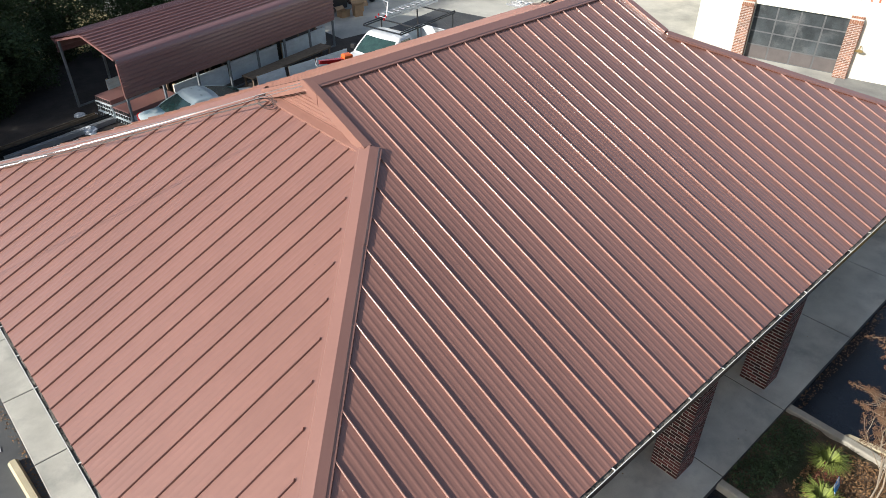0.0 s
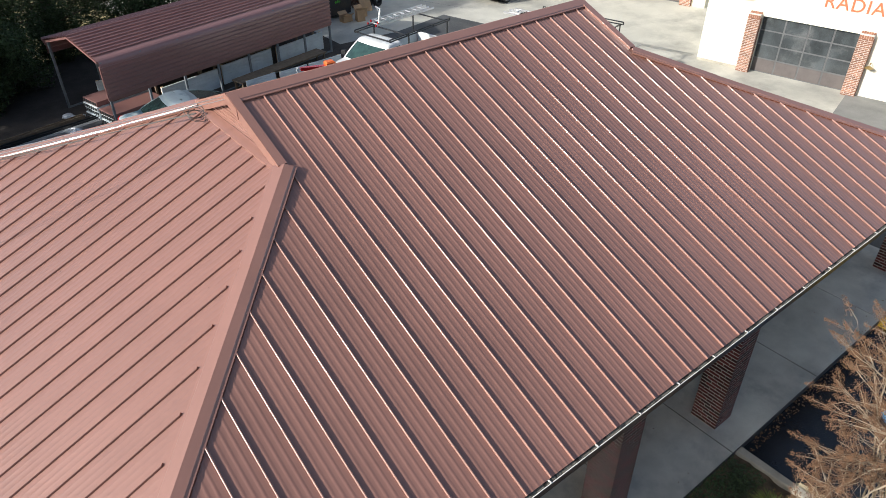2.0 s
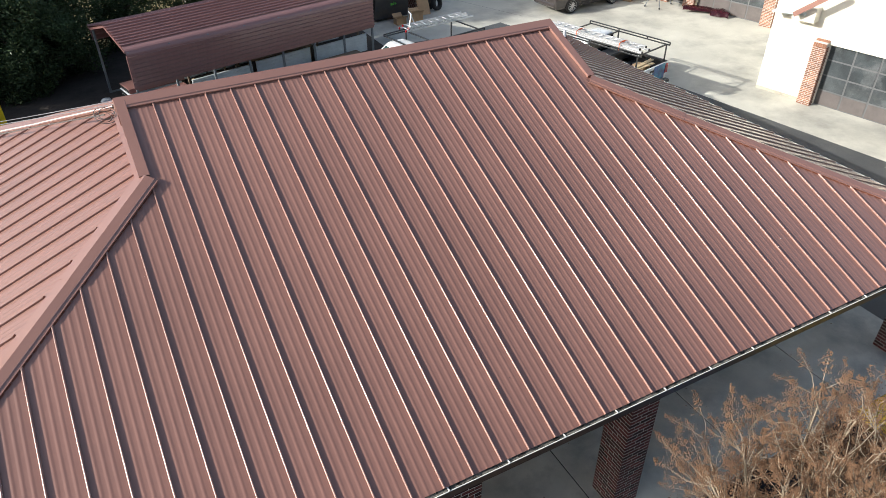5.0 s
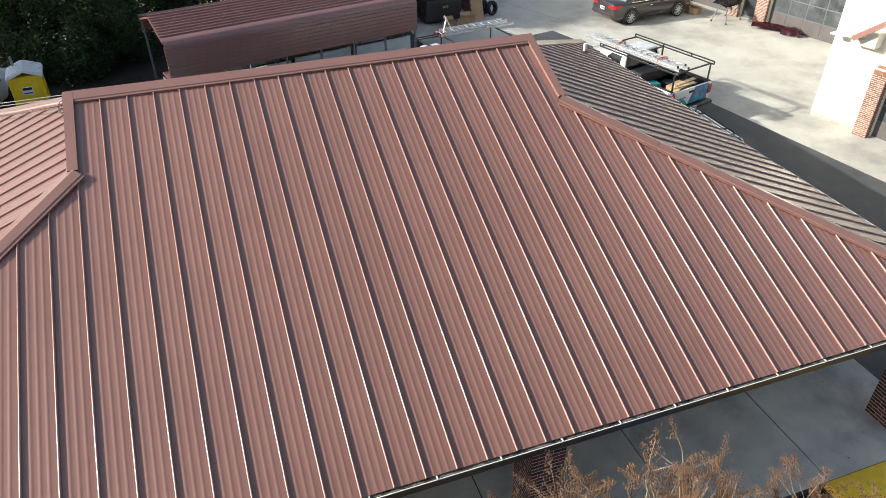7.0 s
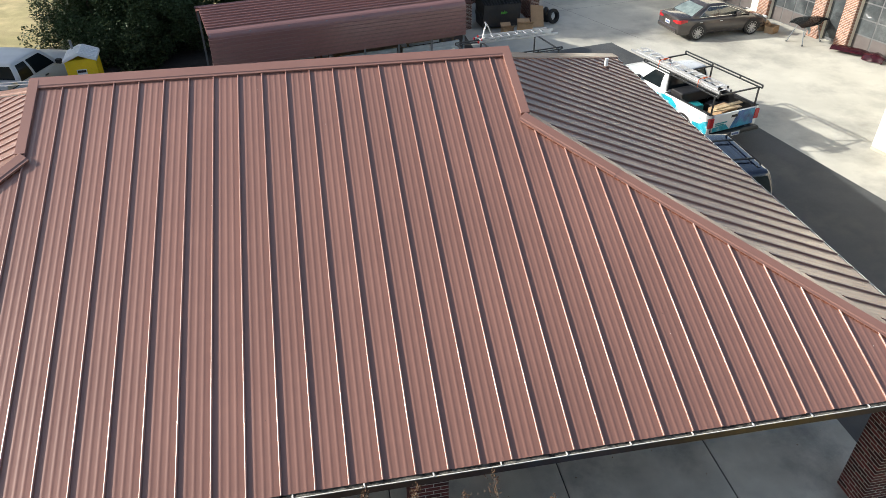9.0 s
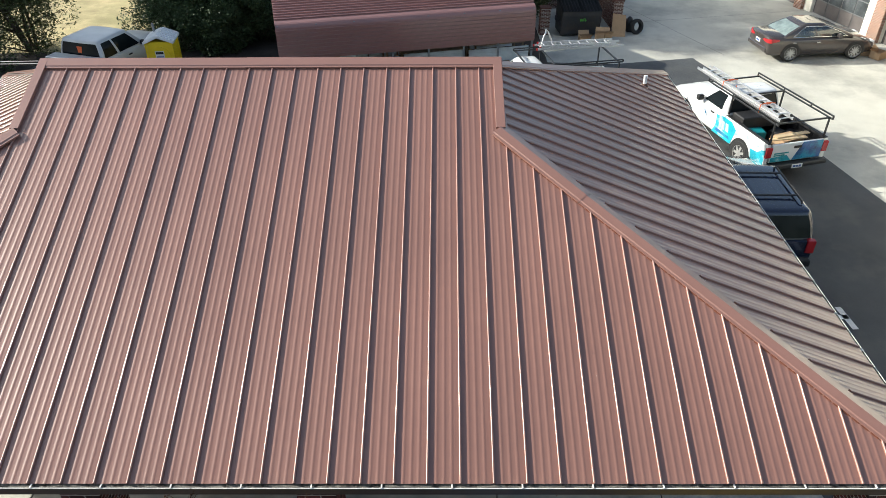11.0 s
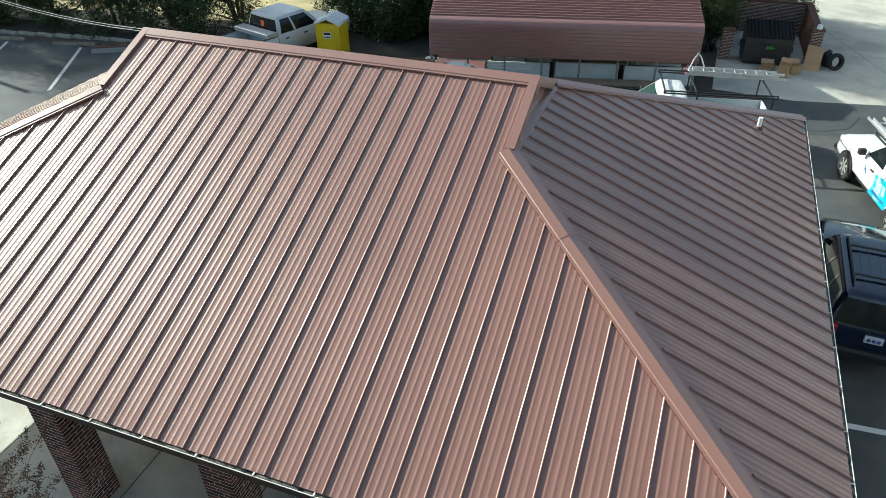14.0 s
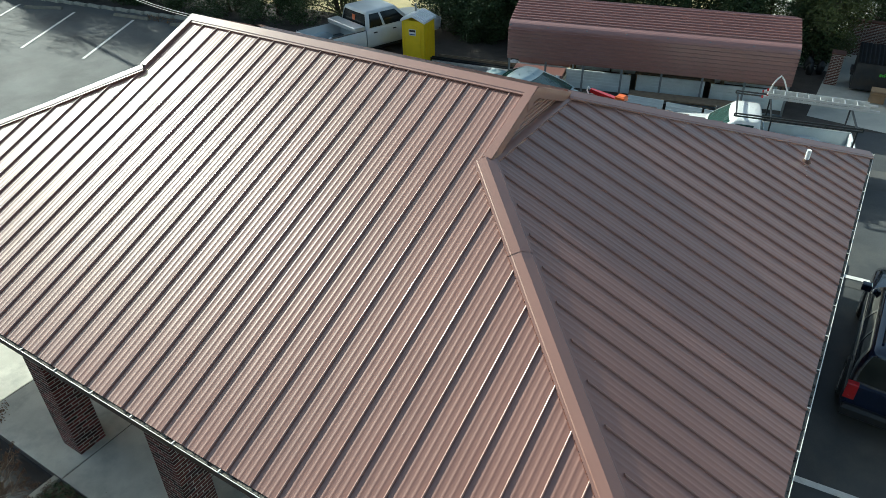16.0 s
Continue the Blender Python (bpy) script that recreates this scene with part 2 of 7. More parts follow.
def thing(name, place=None, label="", category="", group="", kind=""):
    ob = new(name)
    ob.empty_display_size = 0.2
    if place is not None:
        ob.matrix_basis = place
    return tagged(ob, label, category, group, kind)


def hexa(bm, pts):
    """A closed block from its four lower and four upper corners."""
    v = [bm.verts.new(p) for p in pts]
    for q in ((3, 2, 1, 0), (4, 5, 6, 7), (0, 1, 5, 4), (1, 2, 6, 5), (2, 3, 7, 6), (3, 0, 4, 7)):
        bm.faces.new([v[i] for i in q])
    return v


def box(bm, x0, x1, y0, y1, z0, z1, m=None, chamfer=0.0):
    if chamfer > 0:
        c = chamfer
        rings = [[(x0 + c, y0 + c), (x1 - c, y0 + c), (x1 - c, y1 - c), (x0 + c, y1 - c)], [(x0, y0), (x1, y0), (x1, y1), (x0, y1)]]
        levels = [(rings[0], z0), (rings[1], z0 + c), (rings[1], z1 - c), (rings[0], z1)]
        rows = [[bm.verts.new((m @ Vector((x, y, z))) if m else (x, y, z)) for x, y in r] for r, z in levels]
        bm.faces.new(rows[0][::-1])
        bm.faces.new(rows[-1])
        for a, b in zip(rows, rows[1:]):
            for i in range(4):
                j = (i + 1) % 4
                bm.faces.new((a[i], a[j], b[j], b[i]))
        return
    p = [(x0, y0, z0), (x1, y0, z0), (x1, y1, z0), (x0, y1, z0), (x0, y0, z1), (x1, y0, z1), (x1, y1, z1), (x0, y1, z1)]
    hexa(bm, [m @ Vector(q) for q in p] if m else p)


def loft(bm, rings, caps=True, closed=True):
    rows = [[bm.verts.new(p) for p in r] for r in rings]
    n = len(rows[0])
    for a, b in zip(rows, rows[1:]):
        for i in range(n if closed else n - 1):
            j = (i + 1) % n
            bm.faces.new((a[i], a[j], b[j], b[i]))
    if caps and closed:
        bm.faces.new(rows[0][::-1])
        bm.faces.new(rows[-1])
    return rows


def tube(bm, pts, r, n=6, r_end=None):
    """A round bar along a line of points; r_end tapers it."""
    pts = [Vector(p) for p in pts]
    rings, up = [], Vector((0.13, 0.27, 0.95))
    for i, p in enumerate(pts):
        d = (pts[min(i + 1, len(pts) - 1)] - pts[max(i - 1, 0)]).normalized()
        a = d.cross(up)
        if a.length < 1e-3:
            a = d.cross(Vector((1, 0, 0)))
        a.normalize()
        b = d.cross(a)
        k = r if r_end is None else r + (r_end - r) * i / max(1, len(pts) - 1)
        rings.append([p + (a * math.cos(t) + b * math.sin(t)) * k for t in (2 * math.pi * j / n for j in range(n))])
    loft(bm, rings)


def bar(bm, a, b, w, h, up=(0, 0, 1)):
    """A rectangular bar from a to b, w wide and h high."""
    a, b = Vector(a), Vector(b)
    d = (b - a).normalized()
    s = d.cross(Vector(up)).normalized() * (w / 2)
    t = s.cross(d).normalized() * (h / 2)
    hexa(bm, [a - s - t, a + s - t, b + s - t, b - s - t, a - s + t, a + s + t, b + s + t, b - s + t])


def disc(bm, c, axis, r, depth, n=24, r2=None):
    """A short round block, its middle at c, along axis."""
    axis = Vector(axis).normalized()
    a = axis.orthogonal().normalized()
    b = axis.cross(a)
    rings = []
    for s, k in ((-0.5, r), (0.5, r if r2 is None else r2)):
        rings.append([Vector(c) + axis * depth * s + (a * math.cos(t) + b * math.sin(t)) * k for t in (2 * math.pi * j / n for j in range(n))])
    loft(bm, rings)


def lathe(bm, profile, n=28, axis="x"):
    """Turns a profile of (along, radius) round an axis."""
    rings = []
    for j in range(n):
        t = 2 * math.pi * j / n
        rings.append([(s, r * math.cos(t), r * math.sin(t)) if axis == "x" else (r * math.cos(t), r * math.sin(t), s) for s, r in profile])
    rows = [[bm.verts.new(p) for p in r] for r in rings]
    for i in range(n):
        a, b = rows[i], rows[(i + 1) % n]
        for k in range(len(profile) - 1):
            bm.faces.new((a[k], a[k + 1], b[k + 1], b[k]))


LOT = -0.16


def ground_z(x, y):
    """The level lot, a kerb's height below the walk."""
    return LOT


def sheet(name, corners, lift, material, step=0.6, parent=None):
    """A thin layer over a four-sided piece of the ground, following its fall."""
    a, b, c, d = [Vector((*p, 0)) for p in corners]
    nu = max(1, int(max((b - a).length, (c - d).length) / step))
    nv = max(1, int(max((d - a).length, (c - b).length) / step))
    bm = bmesh.new()
    rows = []
    for i in range(nu + 1):
        row = []
        for j in range(nv + 1):
            u, v = i / nu, j / nv
            p = (a * (1 - u) + b * u) * (1 - v) + (d * (1 - u) + c * u) * v
            row.append(bm.verts.new((p.x, p.y, ground_z(p.x, p.y) + lift)))
        rows.append(row)
    for i in range(nu):
        for j in range(nv):
            bm.faces.new((rows[i][j], rows[i + 1][j], rows[i + 1][j + 1], rows[i][j + 1]))
    return part(name, bm, material, parent)

# ---- the main building: roof, gutters, columns ----
CX, RIDGE, HALF_W, HALF_D = -1.058, 4.075, 9.146, 6.713
EAVE_Z, PITCH = 2.874, 0.4133
SEAM_H, SEAM_W = 0.0305, 0.028
FOLD = 4.029                      # half-length at the foot of the gablets
NORM = 1 / math.sqrt(1 + PITCH * PITCH)

building = thing("station_building", label="single-storey brick building under a wide terracotta standing-seam metal roof", category="building")


def slope_frame(side):
    """Origin at the eave's middle, the way along the eave, the level way up-slope."""
    return {
        "front": (Vector((CX, -HALF_D, EAVE_Z)), Vector((1, 0, 0)), Vector((0, 1, 0))),
        "rear": (Vector((CX, HALF_D, EAVE_Z)), Vector((-1, 0, 0)), Vector((0, -1, 0))),
        "east": (Vector((CX + HALF_W, 0, EAVE_Z)), Vector((0, 1, 0)), Vector((-1, 0, 0))),
        "west": (Vector((CX - HALF_W, 0, EAVE_Z)), Vector((0, -1, 0)), Vector((1, 0, 0))),
    }[side]


def run_limit(side, s):
    if side in ("front", "rear"):
        return HALF_D - 0.02 if abs(s) <= RIDGE else max(0.0, min(HALF_D - 0.02, HALF_W - abs(s)))
    return max(0.0, min(HALF_W - FOLD, HALF_D - abs(s)))


def on_slope(side, s, run, h=0.0):
    o, a, up = slope_frame(side)
    n = (Vector((0, 0, 1)) - up * PITCH) * NORM
    return o + a * s + up * run + Vector((0, 0, run * PITCH)) + n * h


# the deck under the sheets, with the soffit as its lower face
bm = bmesh.new()
lo = [(CX - HALF_W + 0.05, -HALF_D + 0.05), (CX + HALF_W - 0.05, -HALF_D + 0.05), (CX + HALF_W - 0.05, HALF_D - 0.05), (CX - HALF_W + 0.05, HALF_D - 0.05)]
bot = [bm.verts.new((x, y, EAVE_Z - 0.22)) for x, y in lo]
rim = [bm.verts.new((x, y, EAVE_Z - 0.025)) for x, y in lo]
f_ = HALF_W - FOLD
fold = [bm.verts.new((CX + sx * (FOLD - 0.08), sy * (HALF_D - f_), EAVE_Z + f_ * PITCH - 0.035)) for sx, sy in ((-1, -1), (1, -1), (1, 1), (-1, 1))]
rdg = [bm.verts.new((CX + sx * (FOLD - 0.08), 0, EAVE_Z + HALF_D * PITCH - 0.05)) for sx in (-1, 1)]
bm.faces.new(bot)
for i in range(4):
    j = (i + 1) % 4
    bm.faces.new((bot[j], bot[i], rim[i], rim[j]))
bm.faces.new((rim[0], rim[1], fold[1], rdg[1], rdg[0], fold[0]))
bm.faces.new((rim[2], rim[3], fold[3], rdg[0], rdg[1], fold[2]))
bm.faces.new((rim[1], rim[2], fold[2], fold[1]))
bm.faces.new((rim[3], rim[0], fold[0], fold[3]))
bm.faces.new((fold[1], fold[2], rdg[1]))
bm.faces.new((fold[3], fold[0], rdg[0]))
roof = part("roof", bm, M_SOFFIT, building, "terracotta-painted standing-seam metal roof with hips and small gablets")


def seam_panel(side, s0, s1):
    """One roof sheet between two seams: a standing seam at its start, then a pan with three rolled stiffening ribs."""
    bm = bmesh.new()

    def strip(profile, stop=0.0, end=False):
        rows = []
        for s, h in profile:
            top = max(0.0, run_limit(side, s) - (stop if run_limit(side, s) < run_limit(side, 0.0) - 0.05 else 0.0))
            rows.append((bm.verts.new(on_slope(side, s, -0.045, h)), bm.verts.new(on_slope(side, s, top, h))))
        for a, b in zip(rows, rows[1:]):
            if (a[0].co - a[1].co).length + (b[0].co - b[1].co).length > 0.01:
                bm.faces.new((a[0], b[0], b[1], a[1]))
        if end:
            bm.faces.new([a[1] for a in rows])
            bm.faces.new([a[0] for a in rows][::-1])

    x, h = s0, SEAM_H - 0.0098
    left = [(s0, 0.0), (x, h)]
    for k in range(10):
        lean = radians(64 - 6.6 * k)
        x, h = x + 0.0017 * math.cos(lean), h + 0.0017 * math.sin(lean)
        left.append((x, h))
    right = [(2 * s0 + SEAM_W - q, z) for q, z in left[::-1]]
    strip(left + right, stop=0.36 if (side == "east" and s0 < 0) or (side == "west" and s0 > 0) else 0.0, end=True)
    strip([(s0, 0.0), (s0 + SEAM_W, 0.0)])
    a, b = s0 + SEAM_W, s1
    width = b - a
    cuts = {0.0, 1.0}
    ribs = (0.25, 0.50, 0.75)
    for u in ribs:
        cuts.update(u + RIB_W * (k / 8 - 0.5) / width for k in range(9))
    pts = []
    for u in sorted(q for q in cuts if 0 <= q <= 1):
        near = min(abs(u - q) for q in ribs) * width / (RIB_W / 2)
        pts.append((a + width * u, RIB_H * 0.5 * (1 + math.cos(math.pi * near)) if near < 1 else 0.0))
    strip(pts)
    bmesh.ops.remove_doubles(bm, verts=bm.verts, dist=0.0002)
    return part("panel", bm, M_ROOF, roof, smooth=True)


RIB_W, RIB_H = 0.064, 0.0036
SEAM_AT = {"front": (0.053, 0.4012), "rear": (0.053, 0.4012), "east": (0.022, 0.4012), "west": (0.371, 0.4012)}
for side, half in (("front", HALF_W), ("rear", HALF_W), ("east", HALF_D), ("west", HALF_D)):
    start, pitch = SEAM_AT[side]
    k = int(half / pitch) + 2
    for i in range(-k, k):
        s0, s1 = i * pitch + start, (i + 1) * pitch + start
        s0, s1 = max(s0, -half + 0.01), min(s1, half - 0.01)
        if s1 - s0 > 0.06:
            seam_panel(side, s0, s1)


def cap(name, a0, a1, da, db, na, nb, w, lift0, label, drop=0.03, wb=None, lift1=None):
    """A folded cap along a line: two wings with a turned-down hem."""
    bm = bmesh.new()
    a0, a1 = Vector(a0), Vector(a1)
    wb = wb or w
    rings = []
    for p, lift in ((a0, lift0), (a1, lift0 if lift1 is None else lift1)):
        up = (na + nb).normalized()
        rings.append([
            p + da * w + na * (lift - drop), p + da * w + na * lift, p + da * (w - 0.035) + na * lift, p + da * (w - 0.05) + na * (lift + 0.012),
            p + up * (lift + 0.02),
            p + db * (wb - 0.05) + nb * (lift + 0.012), p + db * (wb - 0.035) + nb * lift, p + db * wb + nb * lift, p + db * wb + nb * (lift - drop)])
    loft(bm, rings, closed=False)
    bmesh.ops.recalc_face_normals(bm, faces=bm.faces)
    return part(name, bm, M_TRIM, building, label)


UPZ = Vector((0, 0, 1))
NF = (UPZ - Vector((0, 1, 0)) * PITCH) * NORM
NR = (UPZ + Vector((0, 1, 0)) * PITCH) * NORM
NE = (UPZ + Vector((1, 0, 0)) * PITCH) * NORM
NW = (UPZ - Vector((1, 0, 0)) * PITCH) * NORM
down_f = Vector((0, -1, -PITCH)) * NORM
down_r = Vector((0, 1, -PITCH)) * NORM
RZ = EAVE_Z + HALF_D * PITCH
for x0, x1, extra in ((-RIDGE, -0.35, 0.0), (-0.41, RIDGE, 0.004)):
    cap("ridge_cap", (CX + x0, 0, RZ), (CX + x1, 0, RZ), down_f, down_r, NF, NR, 0.21, 0.036 + extra, "folded terracotta ridge cap")
# hips: wings lie in the two slopes, square to the hip line
for sx, sy, n1, n2 in ((1, -1, NF, NE), (-1, -1, NF, NW), (1, 1, NR, NE), (-1, 1, NR, NW)):
    top = Vector((CX + sx * FOLD, sy * (HALF_D - f_), EAVE_Z + f_ * PITCH))
    low = Vector((CX + sx * HALF_W, sy * HALF_D, EAVE_Z))
    line = (low - top).normalized()
    w1 = n1.cross(line)
    w1 = w1 if w1.x * sx < 0 else -w1
    w2 = n2.cross(line)
    w2 = w2 if w2.y * sy < 0 else -w2
    lap = top + line * 1.78
    cap("hip_cap", lap - line * 0.06, low - line * 0.02, w1, w2, n1, n2, 0.165, 0.030, "folded terracotta hip cap", wb=0.20)
    cap("hip_cap", top - line * 0.09, lap, w1, w2, n1, n2, 0.169, 0.060, "folded terracotta hip cap", drop=0.034, wb=0.20, lift1=0.036)
    # dark toothed closures between the seams under the cap, also drawing its jagged shadow line
    bm = bmesh.new()
    total = (low - top).length
    for k in range(int(total / 0.13)):
        p = top + line * (0.1 + k * 0.13)
        for wv, nn in ((w1, n1),):
            q = p + wv * 0.15 + nn * 0.004
            bar(bm, q, q + line * 0.10, 0.05, 0.026, up=nn)
    part("closure", bm, M_CLOSURE, building, "rust-brown closure strip with the shadow line under the hip cap")

# rakes, gable walls and apron flashings of the two gablets
for sx in (1, -1):
    gx = CX + sx * RIDGE
    for sy, nn, dn in ((-1, NF, down_f), (1, NR, down_r)):
        bm = bmesh.new()
        L = (HALF_D - f_ - 0.09) / NORM
        inn = Vector((-sx, 0, 0))
        a = Vector((gx, 0, RZ))
        rings = []
        for p in (a + dn * 0.0, a + dn * L):
            rings.append([p + nn * -0.13, p + nn * 0.052, p + inn * 0.147 + nn * 0.052, p + inn * 0.15 + nn * 0.049, p + inn * 0.15 + nn * 0.002, p + inn * 0.03 + nn * 0.03, p + inn * 0.03 + nn * -0.13])
        loft(bm, rings)
        bmesh.ops.recalc_face_normals(bm, faces=bm.faces)
        part("rake_trim", bm, M_TRIM, building, "terracotta rake trim of the gablet")
    bm = bmesh.new()
    peak = [(-0.34, RZ + 0.044 - 0.34 * PITCH), (0.0, RZ + 0.044), (0.34, RZ + 0.044 - 0.34 * PITCH), (0.34, RZ - 0.13 - 0.34 * PITCH), (0.0, RZ - 0.13), (-0.34, RZ - 0.13 - 0.34 * PITCH)]
    loft(bm, [[(gx - sx * d, y, z) for y, z in peak] for d in (-0.010, 0.028)])
    bmesh.ops.recalc_face_normals(bm, faces=bm.faces)
    part("peak_plate", bm, M_TRIM, building, "folded terracotta plate that closes the gablet's peak")
    # ribbed gable wall
    bm = bmesh.new()
    wx = CX + sx * (FOLD - 0.06)
    base_z = EAVE_Z + f_ * PITCH + 0.02
    half = (RZ - base_z) / PITCH
    # level ribs, each strip ending on the slope of the rakes
    n = int((RZ - base_z + 0.06) / 0.065)
    step = (RZ - 0.02 - base_z + 0.06) / n
    for k in range(n):
        z = base_z - 0.06 + k * step
        prof = [(0.0, z), (0.0, z + step * 0.45), (0.016, z + step * 0.60), (0.016, z + step * 0.85), (0.0, z + step)]
        rows = []
        for off, zz in prof:
            hy = max(0.0, (RZ - 0.02 - max(zz, base_z - 0.02)) / PITCH)
            rows.append((bm.verts.new((wx + sx * off, -hy, zz)), bm.verts.new((wx + sx * off, hy, zz))))
        for a, b in zip(rows, rows[1:]):
            bm.faces.new((a[0], a[1], b[1], b[0]))
    bmesh.ops.remove_doubles(bm, verts=bm.verts, dist=0.0005)
    bmesh.ops.recalc_face_normals(bm, faces=bm.faces)
    part("gable_wall", bm, M_TRIM, building, "ribbed terracotta metal wall of the gablet")
    bm = bmesh.new()
    fx, fz = CX + sx * (FOLD + 0.10), EAVE_Z + (f_ - 0.10) * PITCH
    hy = HALF_D - f_ + 0.01
    rings = []
    for y in (-hy, hy):
        rings.append([(fx, y, fz + 0.004), (fx, y, fz + 0.04), (CX + sx * (FOLD - 0.02), y, EAVE_Z + f_ * PITCH + 0.042), (CX + sx * (FOLD - 0.045), y, EAVE_Z + f_ * PITCH + 0.055), (CX + sx * (FOLD - 0.05), y, EAVE_Z + f_ * PITCH - 0.02)])
    loft(bm, rings)
    bmesh.ops.recalc_face_normals(bm, faces=bm.faces)
    part("apron_flashing", bm, M_TRIM, building, "terracotta apron flashing at the foot of the gablet")

# gutters: open boxes with a white lip, white straps and old leaves inside
GW, GD = 0.098, 0.12
for side, half in (("front", HALF_W), ("rear", HALF_W), ("east", HALF_D), ("west", HALF_D)):
    o, a, up = slope_frame(side)
    out = -up

    def gp(s, d, z):
        return o + a * s + out * d + Vector((0, 0, z))

    bm = bmesh.new()
    prof = [(0.0, 0.0), (0.0, -GD), (GW, -GD), (GW, -0.012), (GW - 0.012, -0.012), (GW - 0.012, -GD + 0.01), (0.01, -GD + 0.01), (0.01, 0.0)]
    z0 = -0.035
    e = half + GW - 0.002
    loft(bm, [[gp(-e, d, z0 + z) for d, z in prof], [gp(e, d, z0 + z) for d, z in prof]])
    bmesh.ops.recalc_face_normals(bm, faces=bm.faces)
    gutter = part("gutter", bm, M_GUTTER, building, "dark brown box gutter with a white lip, full of old leaves")
    bm = bmesh.new()
    loft(bm, [[gp(s, d, z0 + z) for d, z in ((GW - 0.0085, -0.010), (GW + 0.002, -0.010), (GW + 0.002, 0.0), (GW - 0.0085, 0.0))] for s in (-e, e)])
    bmesh.ops.recalc_face_normals(bm, faces=bm.faces)
    part("lip", bm, M_LIP, gutter, "white-painted gutter lip")
    bm = bmesh.new()
    n = int(2 * half / 0.12)
    rows = []
    for i in range(n + 1):
        s = -half + 2 * half * i / n
        rows.append([bm.verts.new(gp(s, d, z0 - 0.008 + 0.020 * noise.noise(Vector((s * 3.1, d * 20, half)))))
                     for d in (0.012, 0.045, 0.07, GW - 0.014)])
    for r0, r1 in zip(rows, rows[1:]):
        for j in range(3):
            bm.faces.new((r0[j], r1[j], r1[j + 1], r0[j + 1]))
    bmesh.ops.recalc_face_normals(bm, faces=bm.faces)
    tagged(part("leaf_litter", bm, M_LITTER, gutter, "damp dark leaves in the gutter"), kind="stuff")
    k = int(half / 0.845)
    for i in range(-k, k + 1):
        s = i * 0.845 + 0.637
        bm = bmesh.new()
        hexa(bm, [gp(s - 0.009, -0.01, z0 + 0.004), gp(s + 0.009, -0.01, z0 + 0.004), gp(s + 0.009, GW, z0 + 0.004), gp(s - 0.009, GW, z0 + 0.004),
                  gp(s - 0.009, -0.01, z0 + 0.012), gp(s + 0.009, -0.01, z0 + 0.012), gp(s + 0.009, GW, z0 + 0.012), gp(s - 0.009, GW, z0 + 0.012)])
        bmesh.ops.recalc_face_normals(bm, faces=bm.faces)
        part("strap", bm, M_LIP, gutter)
    # fascia behind the gutter
    bm = bmesh.new()
    hexa(bm, [gp(-half + 0.03, -0.045, -0.26), gp(half - 0.03, -0.045, -0.26), gp(half - 0.03, -0.004, -0.26), gp(-half + 0.03, -0.004, -0.26),
              gp(-half + 0.03, -0.045, -0.04), gp(half - 0.03, -0.045, -0.04), gp(half - 0.03, -0.004, -0.04), gp(-half + 0.03, -0.004, -0.04)])
    bmesh.ops.recalc_face_normals(bm, faces=bm.faces)
    part("fascia", bm, M_GUTTER, building, "dark brown eave fascia")

# enclosed rooms under the middle of the roof
bm = bmesh.new()
box(bm, CX - 4.6, CX + 4.6, -3.6, 5.6, -0.16, EAVE_Z - 0.222)
part("room_wall", bm, M_BRICK_D, building, "dark red brick wall set back under the roof")

# vent pipe on the east slope
bm = bmesh.new()
px, py = 6.99, 4.60
pz = EAVE_Z + (CX + HALF_W - px) * PITCH
disc(bm, (px, py, pz + 0.13), (0, 0, 1), 0.046, 0.26, 20)
vent = part("vent_pipe", bm, M_WPLASTIC, building, "white plastic vent pipe", smooth=True)
bm = bmesh.new()
disc(bm, (px, py, pz + 0.025), (0, 0, 1), 0.10, 0.07, 20, 0.058)
part("boot", bm, M_RUST, vent, "rusty pipe boot", smooth=True)

# pale streaks below the vent stand in for bright reflections on the roof
for k, (dx, dy, a) in enumerate(((0.03, -0.20, 60), (0.06, -0.36, 75), (0.10, -0.55, 100))):
    bm = bmesh.new()
    box(bm, -0.045, 0.045, -0.012, 0.012, 0.0, 0.004)
    fleck = part("sealant_smear", bm, M_FLECK, vent, "pale streak standing in for a bright reflection")
    fleck.matrix_basis = pose(px + dx, py + dy, EAVE_Z + (CX + HALF_W - px - dx) * PITCH + 0.012, 0, math.degrees(math.atan(PITCH)), a)

# loose cable coil and service wires at the west gablet
bm = bmesh.new()
cc = Vector((CX - FOLD - 0.22, 1.05, EAVE_Z + (f_ - 0.22) * PITCH + 0.10))
rnd = random.Random(5)
for k in range(4):
    r, tilt = rnd.uniform(0.07, 0.17), rnd.uniform(-0.5, 0.5)
    c = cc + Vector((rnd.uniform(-0.06, 0.06), rnd.uniform(-0.12, 0.12), rnd.uniform(0, 0.05)))
    tube(bm, [c + Vector((math.cos(t) * r, math.sin(t) * r * 0.7, math.sin(t + tilt) * 0.07)) for t in (2 * math.pi * j / 18 for j in range(19))], 0.006, 5)
coil = part("cable_coil", bm, M_WIRE, building, "loose coil of black cable on the roof", smooth=True)
bm = bmesh.new()
for k in range(2):
    pts = []
    for i in range(15):
        u = i / 14
        p = cc.lerp(Vector((CX - HALF_W + 0.3, HALF_D - 0.55 + 0.12 * k, EAVE_Z + 0.13)), u)
        p.z += 0.05
        pts.append(p + Vector((0, 0.03 * math.sin(u * 9 + k), 0)))
    tube(bm, pts, 0.009, 5)
part("conduit", bm, M_WIRE, building, "dark cable run along the rear hip", smooth=True)


